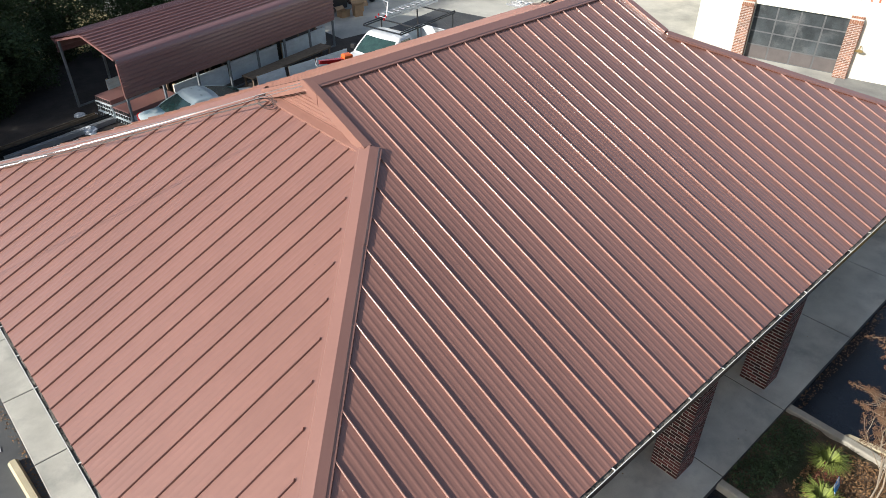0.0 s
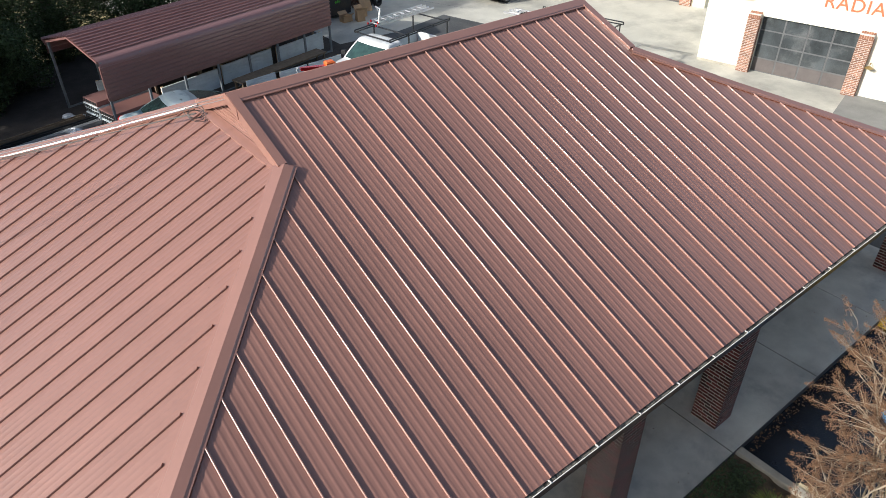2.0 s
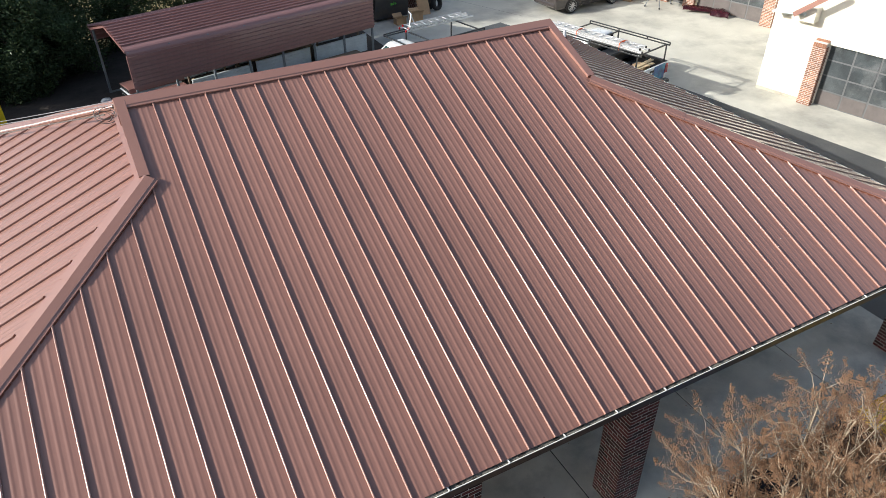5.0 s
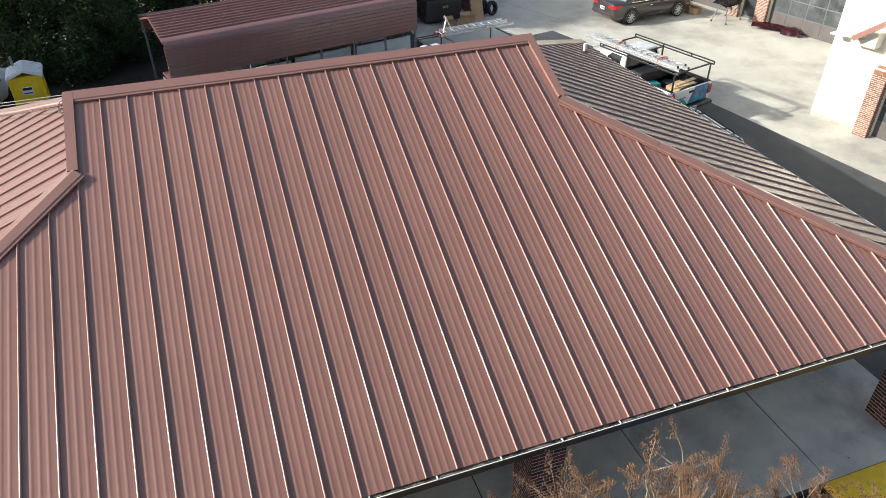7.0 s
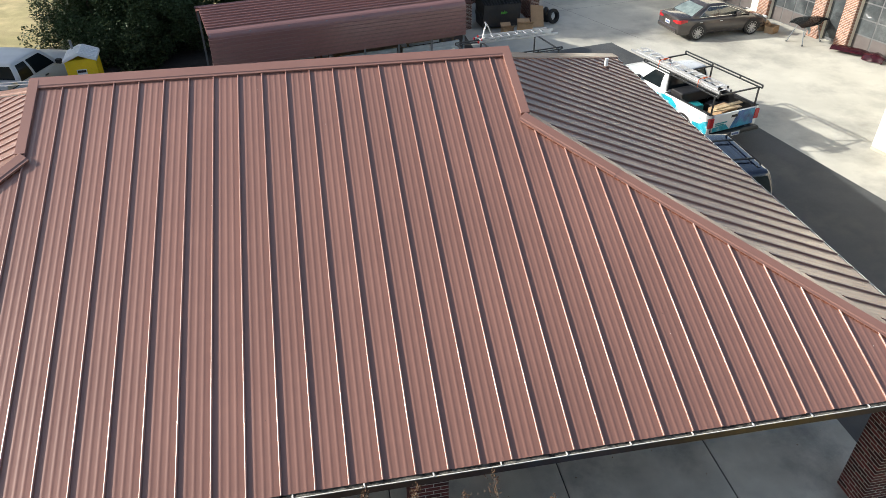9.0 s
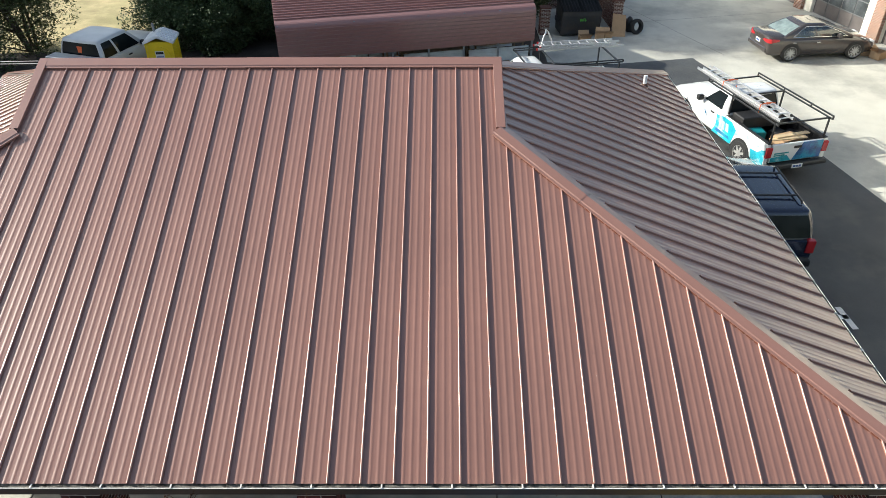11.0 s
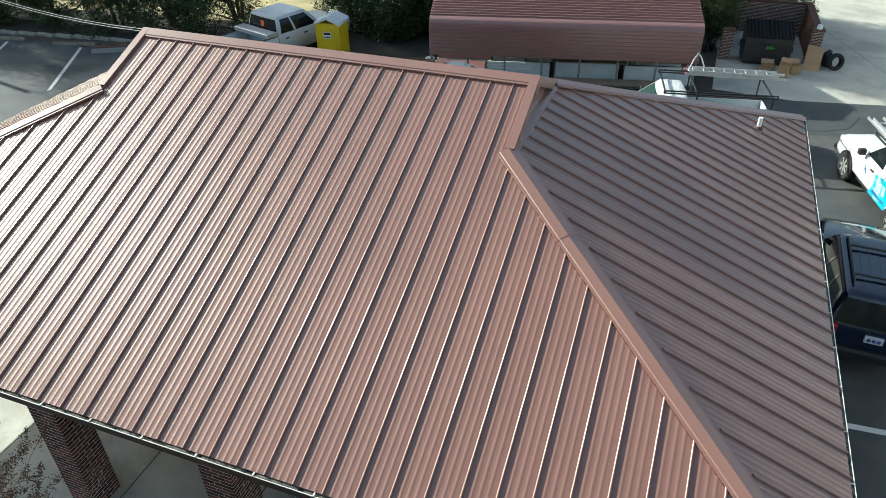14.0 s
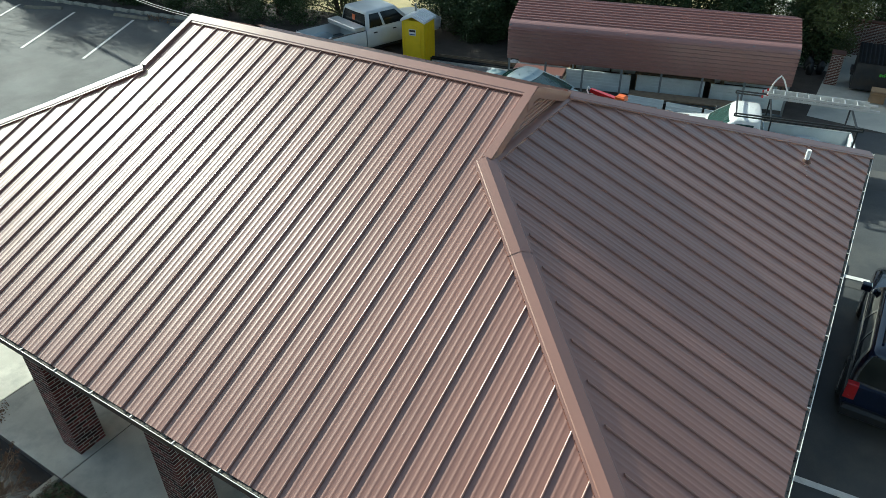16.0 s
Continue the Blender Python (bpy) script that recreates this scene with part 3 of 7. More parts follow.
# brick columns
def brick_mesh(length):
    bm = bmesh.new()
    box(bm, 0, length, 0, 0.0995, 0, 0.0600, chamfer=0.004)
    me = bpy.data.meshes.new("brick")
    bm.normal_update()
    bm.to_mesh(me)
    bm.free()
    me.materials.append(M_BRICK)
    return me


BRICK = brick_mesh(0.191)
COL, COURSE = 0.502, 0.0715
for cx in (0.15, 7.37, -2.35 - COL, -9.56 - COL):
    cy = -6.57
    bm = bmesh.new()
    top = EAVE_Z - 0.221
    box(bm, 0.003, COL - 0.003, 0.003, COL - 0.003, 0.0, top)
    col = part("brick_column", bm, M_MORTAR, building, "square dark red and charcoal brick column")
    col.location = (cx, cy, 0)
    col.matrix_parent_inverse = Matrix()
    for k in range(int(top / COURSE)):
        z = k * COURSE + 0.01
        for side in range(4):
            turn = Matrix.Translation((COL / 2, COL / 2, 0)) @ Matrix.Rotation(math.pi / 2 * side, 4, "Z") @ Matrix.Translation((-COL / 2, -COL / 2, 0))
            for j in range(2):
                x = j * 0.204 + (0.0 if k % 2 else 0.107)
                b = new("brick", BRICK)
                b.parent = col
                b.matrix_basis = turn @ Matrix.Translation((x, 0, z))

# bird droppings, grit and leaf crumbs scattered on the roof
rnd = random.Random(77)
for material, count, size, label in ((M_GUTTER, 45, 0.006, "dark leaf crumbs on the roof"), (M_FLECK, 30, 0.006, "pale grit specks on the roof")):
    bm = bmesh.new()
    for k in range(count):
        side = rnd.choice(("front", "front", "east", "west"))
        half = HALF_W if side == "front" else HALF_D
        s = rnd.uniform(-half, half)
        top = run_limit(side, s)
        if top < 0.5:
            continue
        c = on_slope(side, s, rnd.uniform(0.2, top - 0.3), 0.006)
        r = size * rnd.uniform(0.5, 1.6)
        q = [c + Vector((rnd.uniform(-r, r), rnd.uniform(-r, r), rnd.uniform(0, r))) for _ in range(3)]
        v = [bm.verts.new(p) for p in q] + [bm.verts.new(c + Vector((0, 0, -0.008)))]
        for f in ((0, 1, 2), (0, 3, 1), (1, 3, 2), (2, 3, 0)):
            bm.faces.new([v[i] for i in f])
    tagged(part("roof_grit", bm, material), label, "debris", kind="stuff")

# ---- the ground and paving ----
bm = bmesh.new()
xs = [-900, -300, -120, -60] + [-40 + 2.0 * i for i in range(41)] + [60, 120, 300, 900]
ys = [-900, -300, -100, -40] + [-20 + 2.0 * i for i in range(31)] + [60, 120, 300, 900]
grid = [[bm.verts.new((x, y, ground_z(x, y) - 0.03 - (0.14 if -13 < x < 10 and -9 < y < 9 else 0.0))) for y in ys] for x in xs]
for i in range(len(xs) - 1):
    for j in range(len(ys) - 1):
        bm.faces.new((grid[i][j], grid[i + 1][j], grid[i + 1][j + 1], grid[i][j + 1]))
tagged(part("ground", bm, M_GRASS), "dry straw-coloured grass field", "ground", kind="structure")

tagged(sheet("lot_concrete", [(7.0, -40), (34, -40), (30, 52), (-2.0, 46)], 0.0, M_CONC, 1.5), "worn pale concrete lot in front of the garages", "pavement", kind="structure")
tagged(sheet("yard", [(-14.3, 6.5), (9.0, 6.5), (9.24, 15.64), (-14.3, 17.3)], 0.004, M_DARKGROUND, 0.8), "dark littered yard behind the building", "ground", kind="structure")
tagged(sheet("asphalt_east", [(7.6, -40), (21.9, -40), (12.30, 16.30), (7.88, 15.39)], 0.010, M_ASPH, 0.8), "dark sealed asphalt strip beside the building", "road", kind="structure")
tagged(sheet("asphalt_corner", [(13.6, -30), (34, -30), (34, 3.6), (14.86, -1.23)], 0.016, M_ASPH_OLD, 1.0), "worn grey asphalt beside the garage apron", "road", kind="structure")
tagged(sheet("asphalt_west", [(-60, -40), (-10.6, -40), (-10.6, 14.2), (-60, 6.9)], 0.010, M_ASPH_W, 1.0), "worn grey asphalt parking area", "road", kind="structure")
tagged(sheet("asphalt_front", [(-10.7, -40), (7.7, -40), (7.7, -6.6), (-10.7, -6.6)], 0.012, M_WET, 1.0), "dark damp asphalt in front of the walk", "road", kind="structure")

# unseen ground to the south, added grey so the cars reflect no yellow grass
tagged(sheet("road_south", [(-300, -300), (300, -300), (300, -40), (-300, -40)], 0.004, M_ASPH_OLD, 20.0), "unseen worn grey asphalt added south of the lot for reflections", "road", kind="structure")

# dark sheet below the trees; its colour carries their shade
tagged(sheet("hedge_floor", [(-13.2, 16.3), (-1.0, 16.2), (-1.0, 22.0), (-12.0, 20.5)], 0.002, M_DARKGROUND, 2.0), "dark ground under the trees, their shade put into its colour", "ground", kind="structure")

# same along the west hedge, tree shade put into the ground colour
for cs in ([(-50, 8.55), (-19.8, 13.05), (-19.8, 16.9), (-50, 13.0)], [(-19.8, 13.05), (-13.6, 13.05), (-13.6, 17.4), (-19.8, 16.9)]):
    tagged(sheet("hedge_floor", cs, 0.003, M_DARKGROUND, 2.0), "dark ground under the trees, their shade put into its colour", "ground", kind="structure")

# darker ground sheet over the concrete beside the carport
tagged(sheet("yard", [(-1.0, 15.3), (6.2, 15.3), (6.2, 20.8), (-1.0, 20.8)], 0.006, M_DARKGROUND, 1.0), "dark littered ground beside the carport", "ground", kind="structure")

# seal-coat patches and cracks in the asphalt
for nm, cs, lift, m_, lb in (
        ("asphalt_patch", [(8.0, 12.57), (13.01, 13.46), (12.27, 16.27), (8.0, 15.44)], 0.014, M_ASPH, "fresh black asphalt patch"),
        ("asphalt_band", [(8.0, 11.19), (13.39, 12.08), (13.17, 13.41), (8.0, 12.51)], 0.018, M_ASPH_MID, "worn grey asphalt band"),
        ("asphalt_band", [(8.3, 5.95), (9.5, 6.0), (9.5, 6.25), (8.3, 6.2)], 0.018, M_ASPH_MID, "worn grey asphalt strip")):
    tagged(sheet(nm, cs, lift, m_, 0.5), lb, "road patch", kind="structure")


def strip(name, pts, w, lift, material, label, category):
    """A thin painted line or joint on the ground."""
    bm = bmesh.new()
    for a, b in zip(pts, pts[1:]):
        a, b = Vector(a), Vector(b)
        n = max(1, int((b - a).length / 0.5))
        s = Vector((-(b - a).y, (b - a).x)).normalized() * w / 2
        for i in range(n):
            p, q = a.lerp(b, i / n), a.lerp(b, (i + 1) / n)
            bm.faces.new([bm.verts.new((c.x, c.y, ground_z(c.x, c.y) + lift)) for c in (p - s, q - s, q + s, p + s)])
    bmesh.ops.recalc_face_normals(bm, faces=bm.faces)
    return tagged(part(name, bm, material), label, category, kind="structure")


for pts in ([(8.3, -0.39), (10.94, -0.19)], [(10.86, 0.14), (10.91, -0.61)], [(8.3, 6.37), (10.82, 6.56)], [(-27.64, 10.63), (-24.72, 5.96)], [(-23.85, 11.26), (-21.09, 6.54)],
            [(-20.08, 11.72), (-17.54, 7.38)], [(-13.9, 2.32), (-11.08, 1.90)], [(-31.50, 10.04), (-28.53, 5.39)]):
    strip("parking_line", pts, 0.14, 0.024, M_LINE, "white painted parking line", "parking line")
for pts in ([(11.11, 21.24), (20.96, 23.29)], [(9.07, 29.13), (13.71, 16.66)], [(2, 30), (28, 36)]):
    strip("slab_joint", pts, 0.022, 0.004, M_DPANEL, "dark joint between concrete slabs", "joint")
for k, pts in enumerate(([(-26.5, 5.2), (-24.9, 6.9), (-23.8, 7.6), (-22.8, 9.6)], [(-24.9, 6.9), (-22.5, 6.6), (-20.8, 7.0)], [(-28.2, 4.0), (-26.5, 5.2), (-24.0, 5.0)],
                         [(9.81, 13.18), (10.65, 13.70), (11.08, 14.76), (11.00, 16.05)], [(10.85, 7.91), (11.88, 8.32), (12.79, 7.89)], [(11.72, 10.73), (12.72, 9.25), (13.00, 8.20)])):
    strip("crack", pts, 0.025, 0.022, M_DPANEL, "dark crack in the asphalt", "crack")


# walk slabs with open joints, and the shallow kerb face round them
def slab(x0, x1, y0, y1):
    bm = bmesh.new()
    box(bm, x0 + 0.010, x1 - 0.010, y0 + 0.010, y1 - 0.010, -0.16, 0.0, chamfer=0.008)
    return bm


walk_base = bmesh.new()
box(walk_base, -10.75, 8.27, -7.07, 6.99, -0.40, -0.012)
pavement = tagged(part("walk", walk_base, M_DPANEL), "grey concrete walk of large slabs under the eaves", "pavement", kind="structure")
edges = [-10.75, -7.7, -4.84, -2.2, -0.03, 2.88, 5.6, 8.27]
for a, b in zip(edges, edges[1:]):
    part("slab", slab(a, b, -7.07, -3.3), M_WALK, pavement)
cross = [-3.3, -0.92, 0.98, 2.88, 4.78, 6.99]
for a, b in zip(cross, cross[1:]):
    part("slab", slab(-10.75, -5.6, a, b), M_WALK, pavement)
    part("slab", slab(3.5, 8.27, a, b), M_WALK, pavement)

# planting bed with its kerbs, yellow kerb end, wheel stops
bm = bmesh.new()
n = 26
vs = [[bm.verts.new((-2.25 + 2.3 * i / n, -12 + 4.94 * j / (2 * n), -0.09 + 0.07 * noise.noise(Vector((i * 0.45, j * 0.45, 3))) + 0.03 * noise.noise(Vector((i * 1.7, j * 1.7, 8))))) for j in range(2 * n + 1)] for i in range(n + 1)]
for i in range(n):
    for j in range(2 * n):
        bm.faces.new((vs[i][j], vs[i + 1][j], vs[i + 1][j + 1], vs[i][j + 1]))
tagged(part("planting_bed", bm, M_MULCH, smooth=True), "dark mulch planting bed with leaf litter", "planting bed", kind="structure")
for x0, x1 in ((0.05, 0.22), (-2.40, -2.24)):
    bm = bmesh.new()
    box(bm, x0, x1, -12.0, -7.075, -0.4, 0.0, chamfer=0.02)
    tagged(part("kerb", bm, M_KERB), "weathered concrete kerb of the planting bed", "kerb", kind="structure")
bm = bmesh.new()
hexa(bm, [(5.40, -12, -0.4), (8.3, -12, -0.4), (8.3, -7.075, -0.4), (5.48, -7.075, -0.4), (5.48, -12, -0.02), (8.25, -12, -0.02), (8.25, -7.075, -0.005), (5.54, -7.075, -0.005)])
bmesh.ops.recalc_face_normals(bm, faces=bm.faces)
tagged(part("yellow_kerb", bm, M_YELLOW), "chipped yellow-painted kerb ramp", "kerb", kind="structure")


def wheel_stop(place, length, material=M_STOP):
    bm = bmesh.new()
    h, w = 0.13, 0.17
    rings = []
    for y, k in ((-length / 2, 0.7), (-length / 2 + 0.06, 1.0), (length / 2 - 0.06, 1.0), (length / 2, 0.7)):
        rings.append([(-w / 2, y, 0), (w / 2, y, 0), (w / 2, y, h * 0.35), (w * 0.28 * k, y, h * k), (-w * 0.28 * k, y, h * k), (-w / 2, y, h * 0.35)])
    loft(bm, rings)
    bmesh.ops.recalc_face_normals(bm, faces=bm.faces)
    ob = part("wheel_stop", bm, material)
    ob.matrix_basis = place
    return tagged(ob, "cream concrete parking wheel stop" if material is M_STOP else "weathered grey-brown concrete wheel stop", "wheel stop", "wheel stops")


for x, y, a, L in ((-10.95, 0.48, 3, 1.9), (-24.32, 11.50, -81, 2.2), (-20.62, 11.89, -75, 2.0), (-29.70, 10.23, -66, 2.1), (0.44, -8.95, 12, 1.8)):
    wheel_stop(pose(x, y, ground_z(x, y) + 0.008, 0, 0, a), L, M_STOP if x > -15 else M_STOP_OLD)
bm = bmesh.new()
for k in range(40):
    x = -48 + k * 0.95
    y = 12.89 + 0.148 * min(0.0, x + 19.8)
    box(bm, x, x + 0.93, y, y + 0.18, -0.5, -0.02, chamfer=0.02)
tagged(part("rear_kerb", bm, M_KERB), "stone kerb along the hedge", "kerb", kind="structure")


# ---- the two garage buildings ----
def brick_pile(bm, x0, x1, y0, y1, z0, z1, joint=0.017):
    """Facing bricks on the four sides of an upright block, laid in running bond."""
    L, H, D = 0.200, 0.0600, 0.05
    k, z = 0, z0
    while z < z1 - 0.02:
        for face in range(4):
            a, b = (x0, x1) if face % 2 == 0 else (y0, y1)
            s = a - (L / 2 if k % 2 else 0.0)
            while s < b - 0.005:
                p, q = max(s, a) + joint / 2, min(s + L, b) - joint / 2
                if q - p > 0.02:
                    zt = z + H - joint
                    if face == 0:
                        box(bm, p, q, y0 - 0.006, y0 + D, z, zt)
                    elif face == 2:
                        box(bm, p, q, y1 - D, y1 + 0.006, z, zt)
                    elif face == 1:
                        box(bm, x1 - D, x1 + 0.006, p, q, z, zt)
                    else:
                        box(bm, x0 - 0.006, x0 + D, p, q, z, zt)
                s += L
        z += H
        k += 1


def pilaster(parent, x0, x1, y0, y1, z1, material=M_BRICK_O, cap_course=True):
    bm = bmesh.new()
    box(bm, x0 + 0.004, x1 - 0.004, y0 + 0.004, y1 - 0.004, 0, z1 - 0.005)
    core = part("pilaster", bm, M_MORTAR, parent, "orange-red brick pilaster")
    bm = bmesh.new()
    brick_pile(bm, x0, x1, y0, y1, 0.0, z1 - (0.17 if cap_course else 0))
    if cap_course:
        n = int((x1 - x0) / 0.07)
        for i in range(n):
            a = x0 + (x1 - x0) * i / n
            hexa(bm, [(a + 0.004, y0 - 0.012, z1 - 0.165), (a + (x1 - x0) / n - 0.006, y0 - 0.012, z1 - 0.165), (a + (x1 - x0) / n - 0.006, y1, z1 - 0.165), (a + 0.004, y1, z1 - 0.165),
                      (a + 0.004, y0 - 0.012, z1 - 0.05), (a + (x1 - x0) / n - 0.006, y0 - 0.012, z1 - 0.05), (a + (x1 - x0) / n - 0.006, y1, z1 + 0.06), (a + 0.004, y1, z1 + 0.06)])
    tagged(part("brickwork", bm, material, core), kind="stuff")
    return core


def overhead_door(parent, x0, x1, z1, y, cols, rows, glass_rows):
    """A sectional door: frame bars, glass panes and a solid bottom row."""
    w, h = (x1 - x0) / cols, z1 / rows
    bm = bmesh.new()
    box(bm, x0, x1, y, y + 0.05, 0, z1)
    door = part("overhead_door", bm, M_FRAME, parent, "grey sectional garage door with glass panes")
    for r in range(rows):
        for c in range(cols):
            bm = bmesh.new()
            box(bm, x0 + c * w + 0.03, x0 + (c + 1) * w - 0.03, y - 0.012, y + 0.01, r * h + 0.035, (r + 1) * h - 0.02)
            glass = r >= rows - glass_rows
            part("pane" if glass else "door_panel", bm, M_DGLASS if glass else M_DOORP, door)
    return door


def wall_with_openings(parent, x0, x1, y0, y1, z1, openings):
    """Wall pieces between and over the openings (x0, x1, height)."""
    edge = x0
    pieces = []
    for a, b, h in openings:
        pieces += [(edge, a, -0.3), (a, b, h)]
        edge = b
    pieces.append((edge, x1, -0.3))
    for a, b, z0 in pieces:
        bm = bmesh.new()
        box(bm, a, b, y0, y1, z0, z1)
        part("wall" if z0 < 0 else "lintel_wall", bm, M_STUCCO, parent, "cream stucco wall")


GRZ = -78.0
g1 = thing("garage", pose(16.48, 5.05, LOT, 0, 0, GRZ) @ Matrix.Scale(1.02, 4), "cream stucco garage with brick pilasters and a glazed overhead door", "building")
wall_with_openings(g1, 0.0, 12.0, 0.0, 0.3, 5.2, [(2.07, 5.40, 2.10), (7.7, 11.0, 2.10)])
bm = bmesh.new()
box(bm, 0.0, 12.0, 0.3, 7.0, -0.3, 5.18)
part("rear_block", bm, M_STUCCO, g1, "cream stucco side and rear walls")
for a, b in ((1.63, 2.07), (5.40, 5.85)):
    pilaster(g1, a, b, -0.20, 0.02, 2.18)
overhead_door(g1, 2.07, 5.40, 2.08, 0.17, 4, 4, 3)
overhead_door(g1, 7.7, 11.0, 2.08, 0.17, 4, 4, 3)
bm = bmesh.new()
box(bm, 0.0, 1.62, -0.02, 0.004, 0.0, 0.10)
part("plinth", bm, M_KERB, g1, "stained wall base")
# eave return box and gable verge at the corner
bm = bmesh.new()
box(bm, 0.75, 1.50, -0.38, 0.01, 2.72, 3.2, chamfer=0.02)
part("eave_return", bm, M_STUCCO, g1, "cream boxed eave return")
bm = bmesh.new()
hexa(bm, [(0.10, -0.50, 2.84), (1.2, -0.50, 2.95), (1.2, 0.1, 2.95), (0.10, 0.1, 2.84), (0.10, -0.50, 2.90), (1.2, -0.50, 3.02), (1.2, 0.1, 3.02), (0.10, 0.1, 2.90)])
bmesh.ops.recalc_face_normals(bm, faces=bm.faces)
part("eave_sheet", bm, M_SHEET, g1, "pale printed roofing underlay on the eave")
bm = bmesh.new()
bar(bm, (0.9, -0.6, 2.95), (2.1, -0.6, 3.9), 0.1, 0.16)
part("verge_board", bm, M_TRIM, g1, "terracotta verge board")
bm = bmesh.new()
tube(bm, [(6.0, -0.0, 1.22), (6.0, -0.12, 1.26), (6.0, -0.2, 1.20)], 0.02, 6)
disc(bm, (6.0, -0.2, 1.13), (0, 0, 1), 0.15, 0.07, 16, 0.04)
part("wall_lamp", bm, M_BRASS, g1, "small brass wall lamp", smooth=True)
crv = bpy.data.curves.new("sign", "FONT")
crv.body = "RADIATOR"
crv.size = 0.62
crv.extrude = 0.015
crv.space_character = 1.08
sign_tmp = new("sign_letters_tmp", crv)
dg = bpy.context.evaluated_depsgraph_get()
sign_mesh = bpy.data.meshes.new_from_object(sign_tmp.evaluated_get(dg))
bpy.data.objects.remove(sign_tmp)
sign_mesh.materials.clear()
sign_mesh.materials.append(M_LETTER)
sign = new("sign_letters", sign_mesh)
sign.parent = g1
sign.matrix_basis = pose(3.97, -0.02, 2.78, 90, 0, 0)
tagged(sign, "orange-red wall letters")

g2 = thing("workshop", pose(21.79, 13.67, LOT, 0, 0, GRZ) @ Matrix.Scale(1.04, 4), "workshop with brick pilasters, glazed overhead doors and a glass entrance", "building")
wall_with_openings(g2, -14.0, 4.6, 0.0, 0.3, 4.6, [(-13.4, -10.0, 2.5), (-8.9, -5.5, 2.5), (-4.35, -1.95, 2.5), (-1.35, -0.5, 2.3), (0.08, 3.4, 2.5)])
bm = bmesh.new()
box(bm, -14.0, 4.6, 0.3, 8.0, -0.3, 4.58)
part("rear_block", bm, M_STUCCO, g2, "cream side and rear walls")
for a, b in ((-9.95, -9.4), (-4.95, -4.36), (-1.93, -1.37), (-0.5, 0.07), (3.42, 3.95)):
    pilaster(g2, a, b, -0.16, 0.02, 2.7)
for a, b in ((-13.4, -10.0), (-8.9, -5.5), (-4.35, -1.95), (0.08, 3.4)):
    overhead_door(g2, a, b, 2.48, 0.17, 4, 4, 3)
bm = bmesh.new()
box(bm, -1.35, -0.5, 0.16, 0.2, 0, 2.3)
ed = part("entrance_door", bm, M_FRAME, g2, "glass entrance door in a grey frame")
bm = bmesh.new()
box(bm, -1.27, -0.58, 0.145, 0.165, 0.12, 2.2)
part("pane", bm, M_DGLASS, ed)

# ---- the steel carport and what stands under it ----
CP = pose(-4.10, 13.00, LOT, 0, 0, 13.2) @ Matrix.Scale(1.085, 4)
carport = thing("carport", CP, "long maroon corrugated steel carport on galvanised posts", "carport")
CL, CDEP, CEZ, CRZ, CBZ = 9.1, 3.12, 2.235, 2.665, 1.037


def carport_profile():
    """From the hem of the front skirt over the bend and the ridge to the rear eave, as (depth, height)."""
    pts = [(0.0, CBZ)]
    pts += [(0.0, CBZ + (CEZ - 0.18 - CBZ) * i / 8) for i in range(1, 9)]
    pts += [(0.008, CEZ - 0.12), (0.035, CEZ - 0.06), (0.08, CEZ - 0.012), (0.14, CEZ + 0.022), (0.20, CEZ + 0.043)]
    pts += [(0.20 + (CDEP / 2 - 0.20) * i / 9, CEZ + 0.043 + (CRZ - CEZ - 0.043) * i / 9) for i in range(1, 10)]
    pts += [(CDEP / 2 + (CDEP / 2) * i / 8, CRZ - (CRZ - CEZ) * i / 9) for i in range(1, 10)]
    pts += [(CDEP + 0.012, CEZ - 0.14 * i) for i in range(1, 4)]
    return pts


bm = bmesh.new()
prof = carport_profile()
out = []
for (d0, z0), (d1, z1) in zip(prof, prof[1:]):
    seg = Vector((d1 - d0, z1 - z0))
    nrm = Vector((-seg.y, seg.x)).normalized()
    if seg.length > 0.12:
        out += [(d0, z0), (d0 + seg.x * 0.72, z0 + seg.y * 0.72)]
        for u, h in ((0.76, 0.042), (0.90, 0.042), (0.98, 0.0)):
            out.append((d0 + seg.x * u + nrm.x * h, z0 + seg.y * u + nrm.y * h))
    else:
        out.append((d0, z0))
out.append(prof[-1])
loft(bm, [[(0, d, z) for d, z in out], [(CL, d, z) for d, z in out]], closed=False)
inner = [(d + 0.012 if d < 0.05 else d, z - 0.015) for d, z in out]
loft(bm, [[(CL, d, z) for d, z in inner], [(0, d, z) for d, z in inner]], closed=False)
part("roof", bm, M_CARPORT, carport, "maroon ribbed steel roof with a front skirt")
for x in (0.02, CL - 0.02):
    bm = bmesh.new()
    for (d0, z0), (d1, z1) in (((0.045, CBZ), (0.045, CEZ - 0.16)), ((0.12, CEZ - 0.06), (CDEP / 2, CRZ - 0.05)), ((CDEP / 2, CRZ - 0.05), (CDEP - 0.04, CEZ - 0.04))):
        bar(bm, (x, d0, z0), (x, d1, z1), 0.06, 0.06, up=(1, 0, 0))
    part("gable_frame", bm, M_CARPORT, carport, "maroon end frame")
for i in range(8):
    x = 0.06 + (CL - 0.12) * i / 7
    for y in (0.06, CDEP - 0.08):
        bm = bmesh.new()
        box(bm, x - 0.032, x + 0.032, y - 0.032, y + 0.032, 0.0, CEZ - 0.05)
        part("post", bm, M_GALV, carport)
bm = bmesh.new()
for y in (0.06, CDEP - 0.08):
    box(bm, 0.02, CL - 0.02, y - 0.03, y + 0.03, 0.0, 0.05)
part("base_rail", bm, M_GALV, carport, "galvanised base rail")


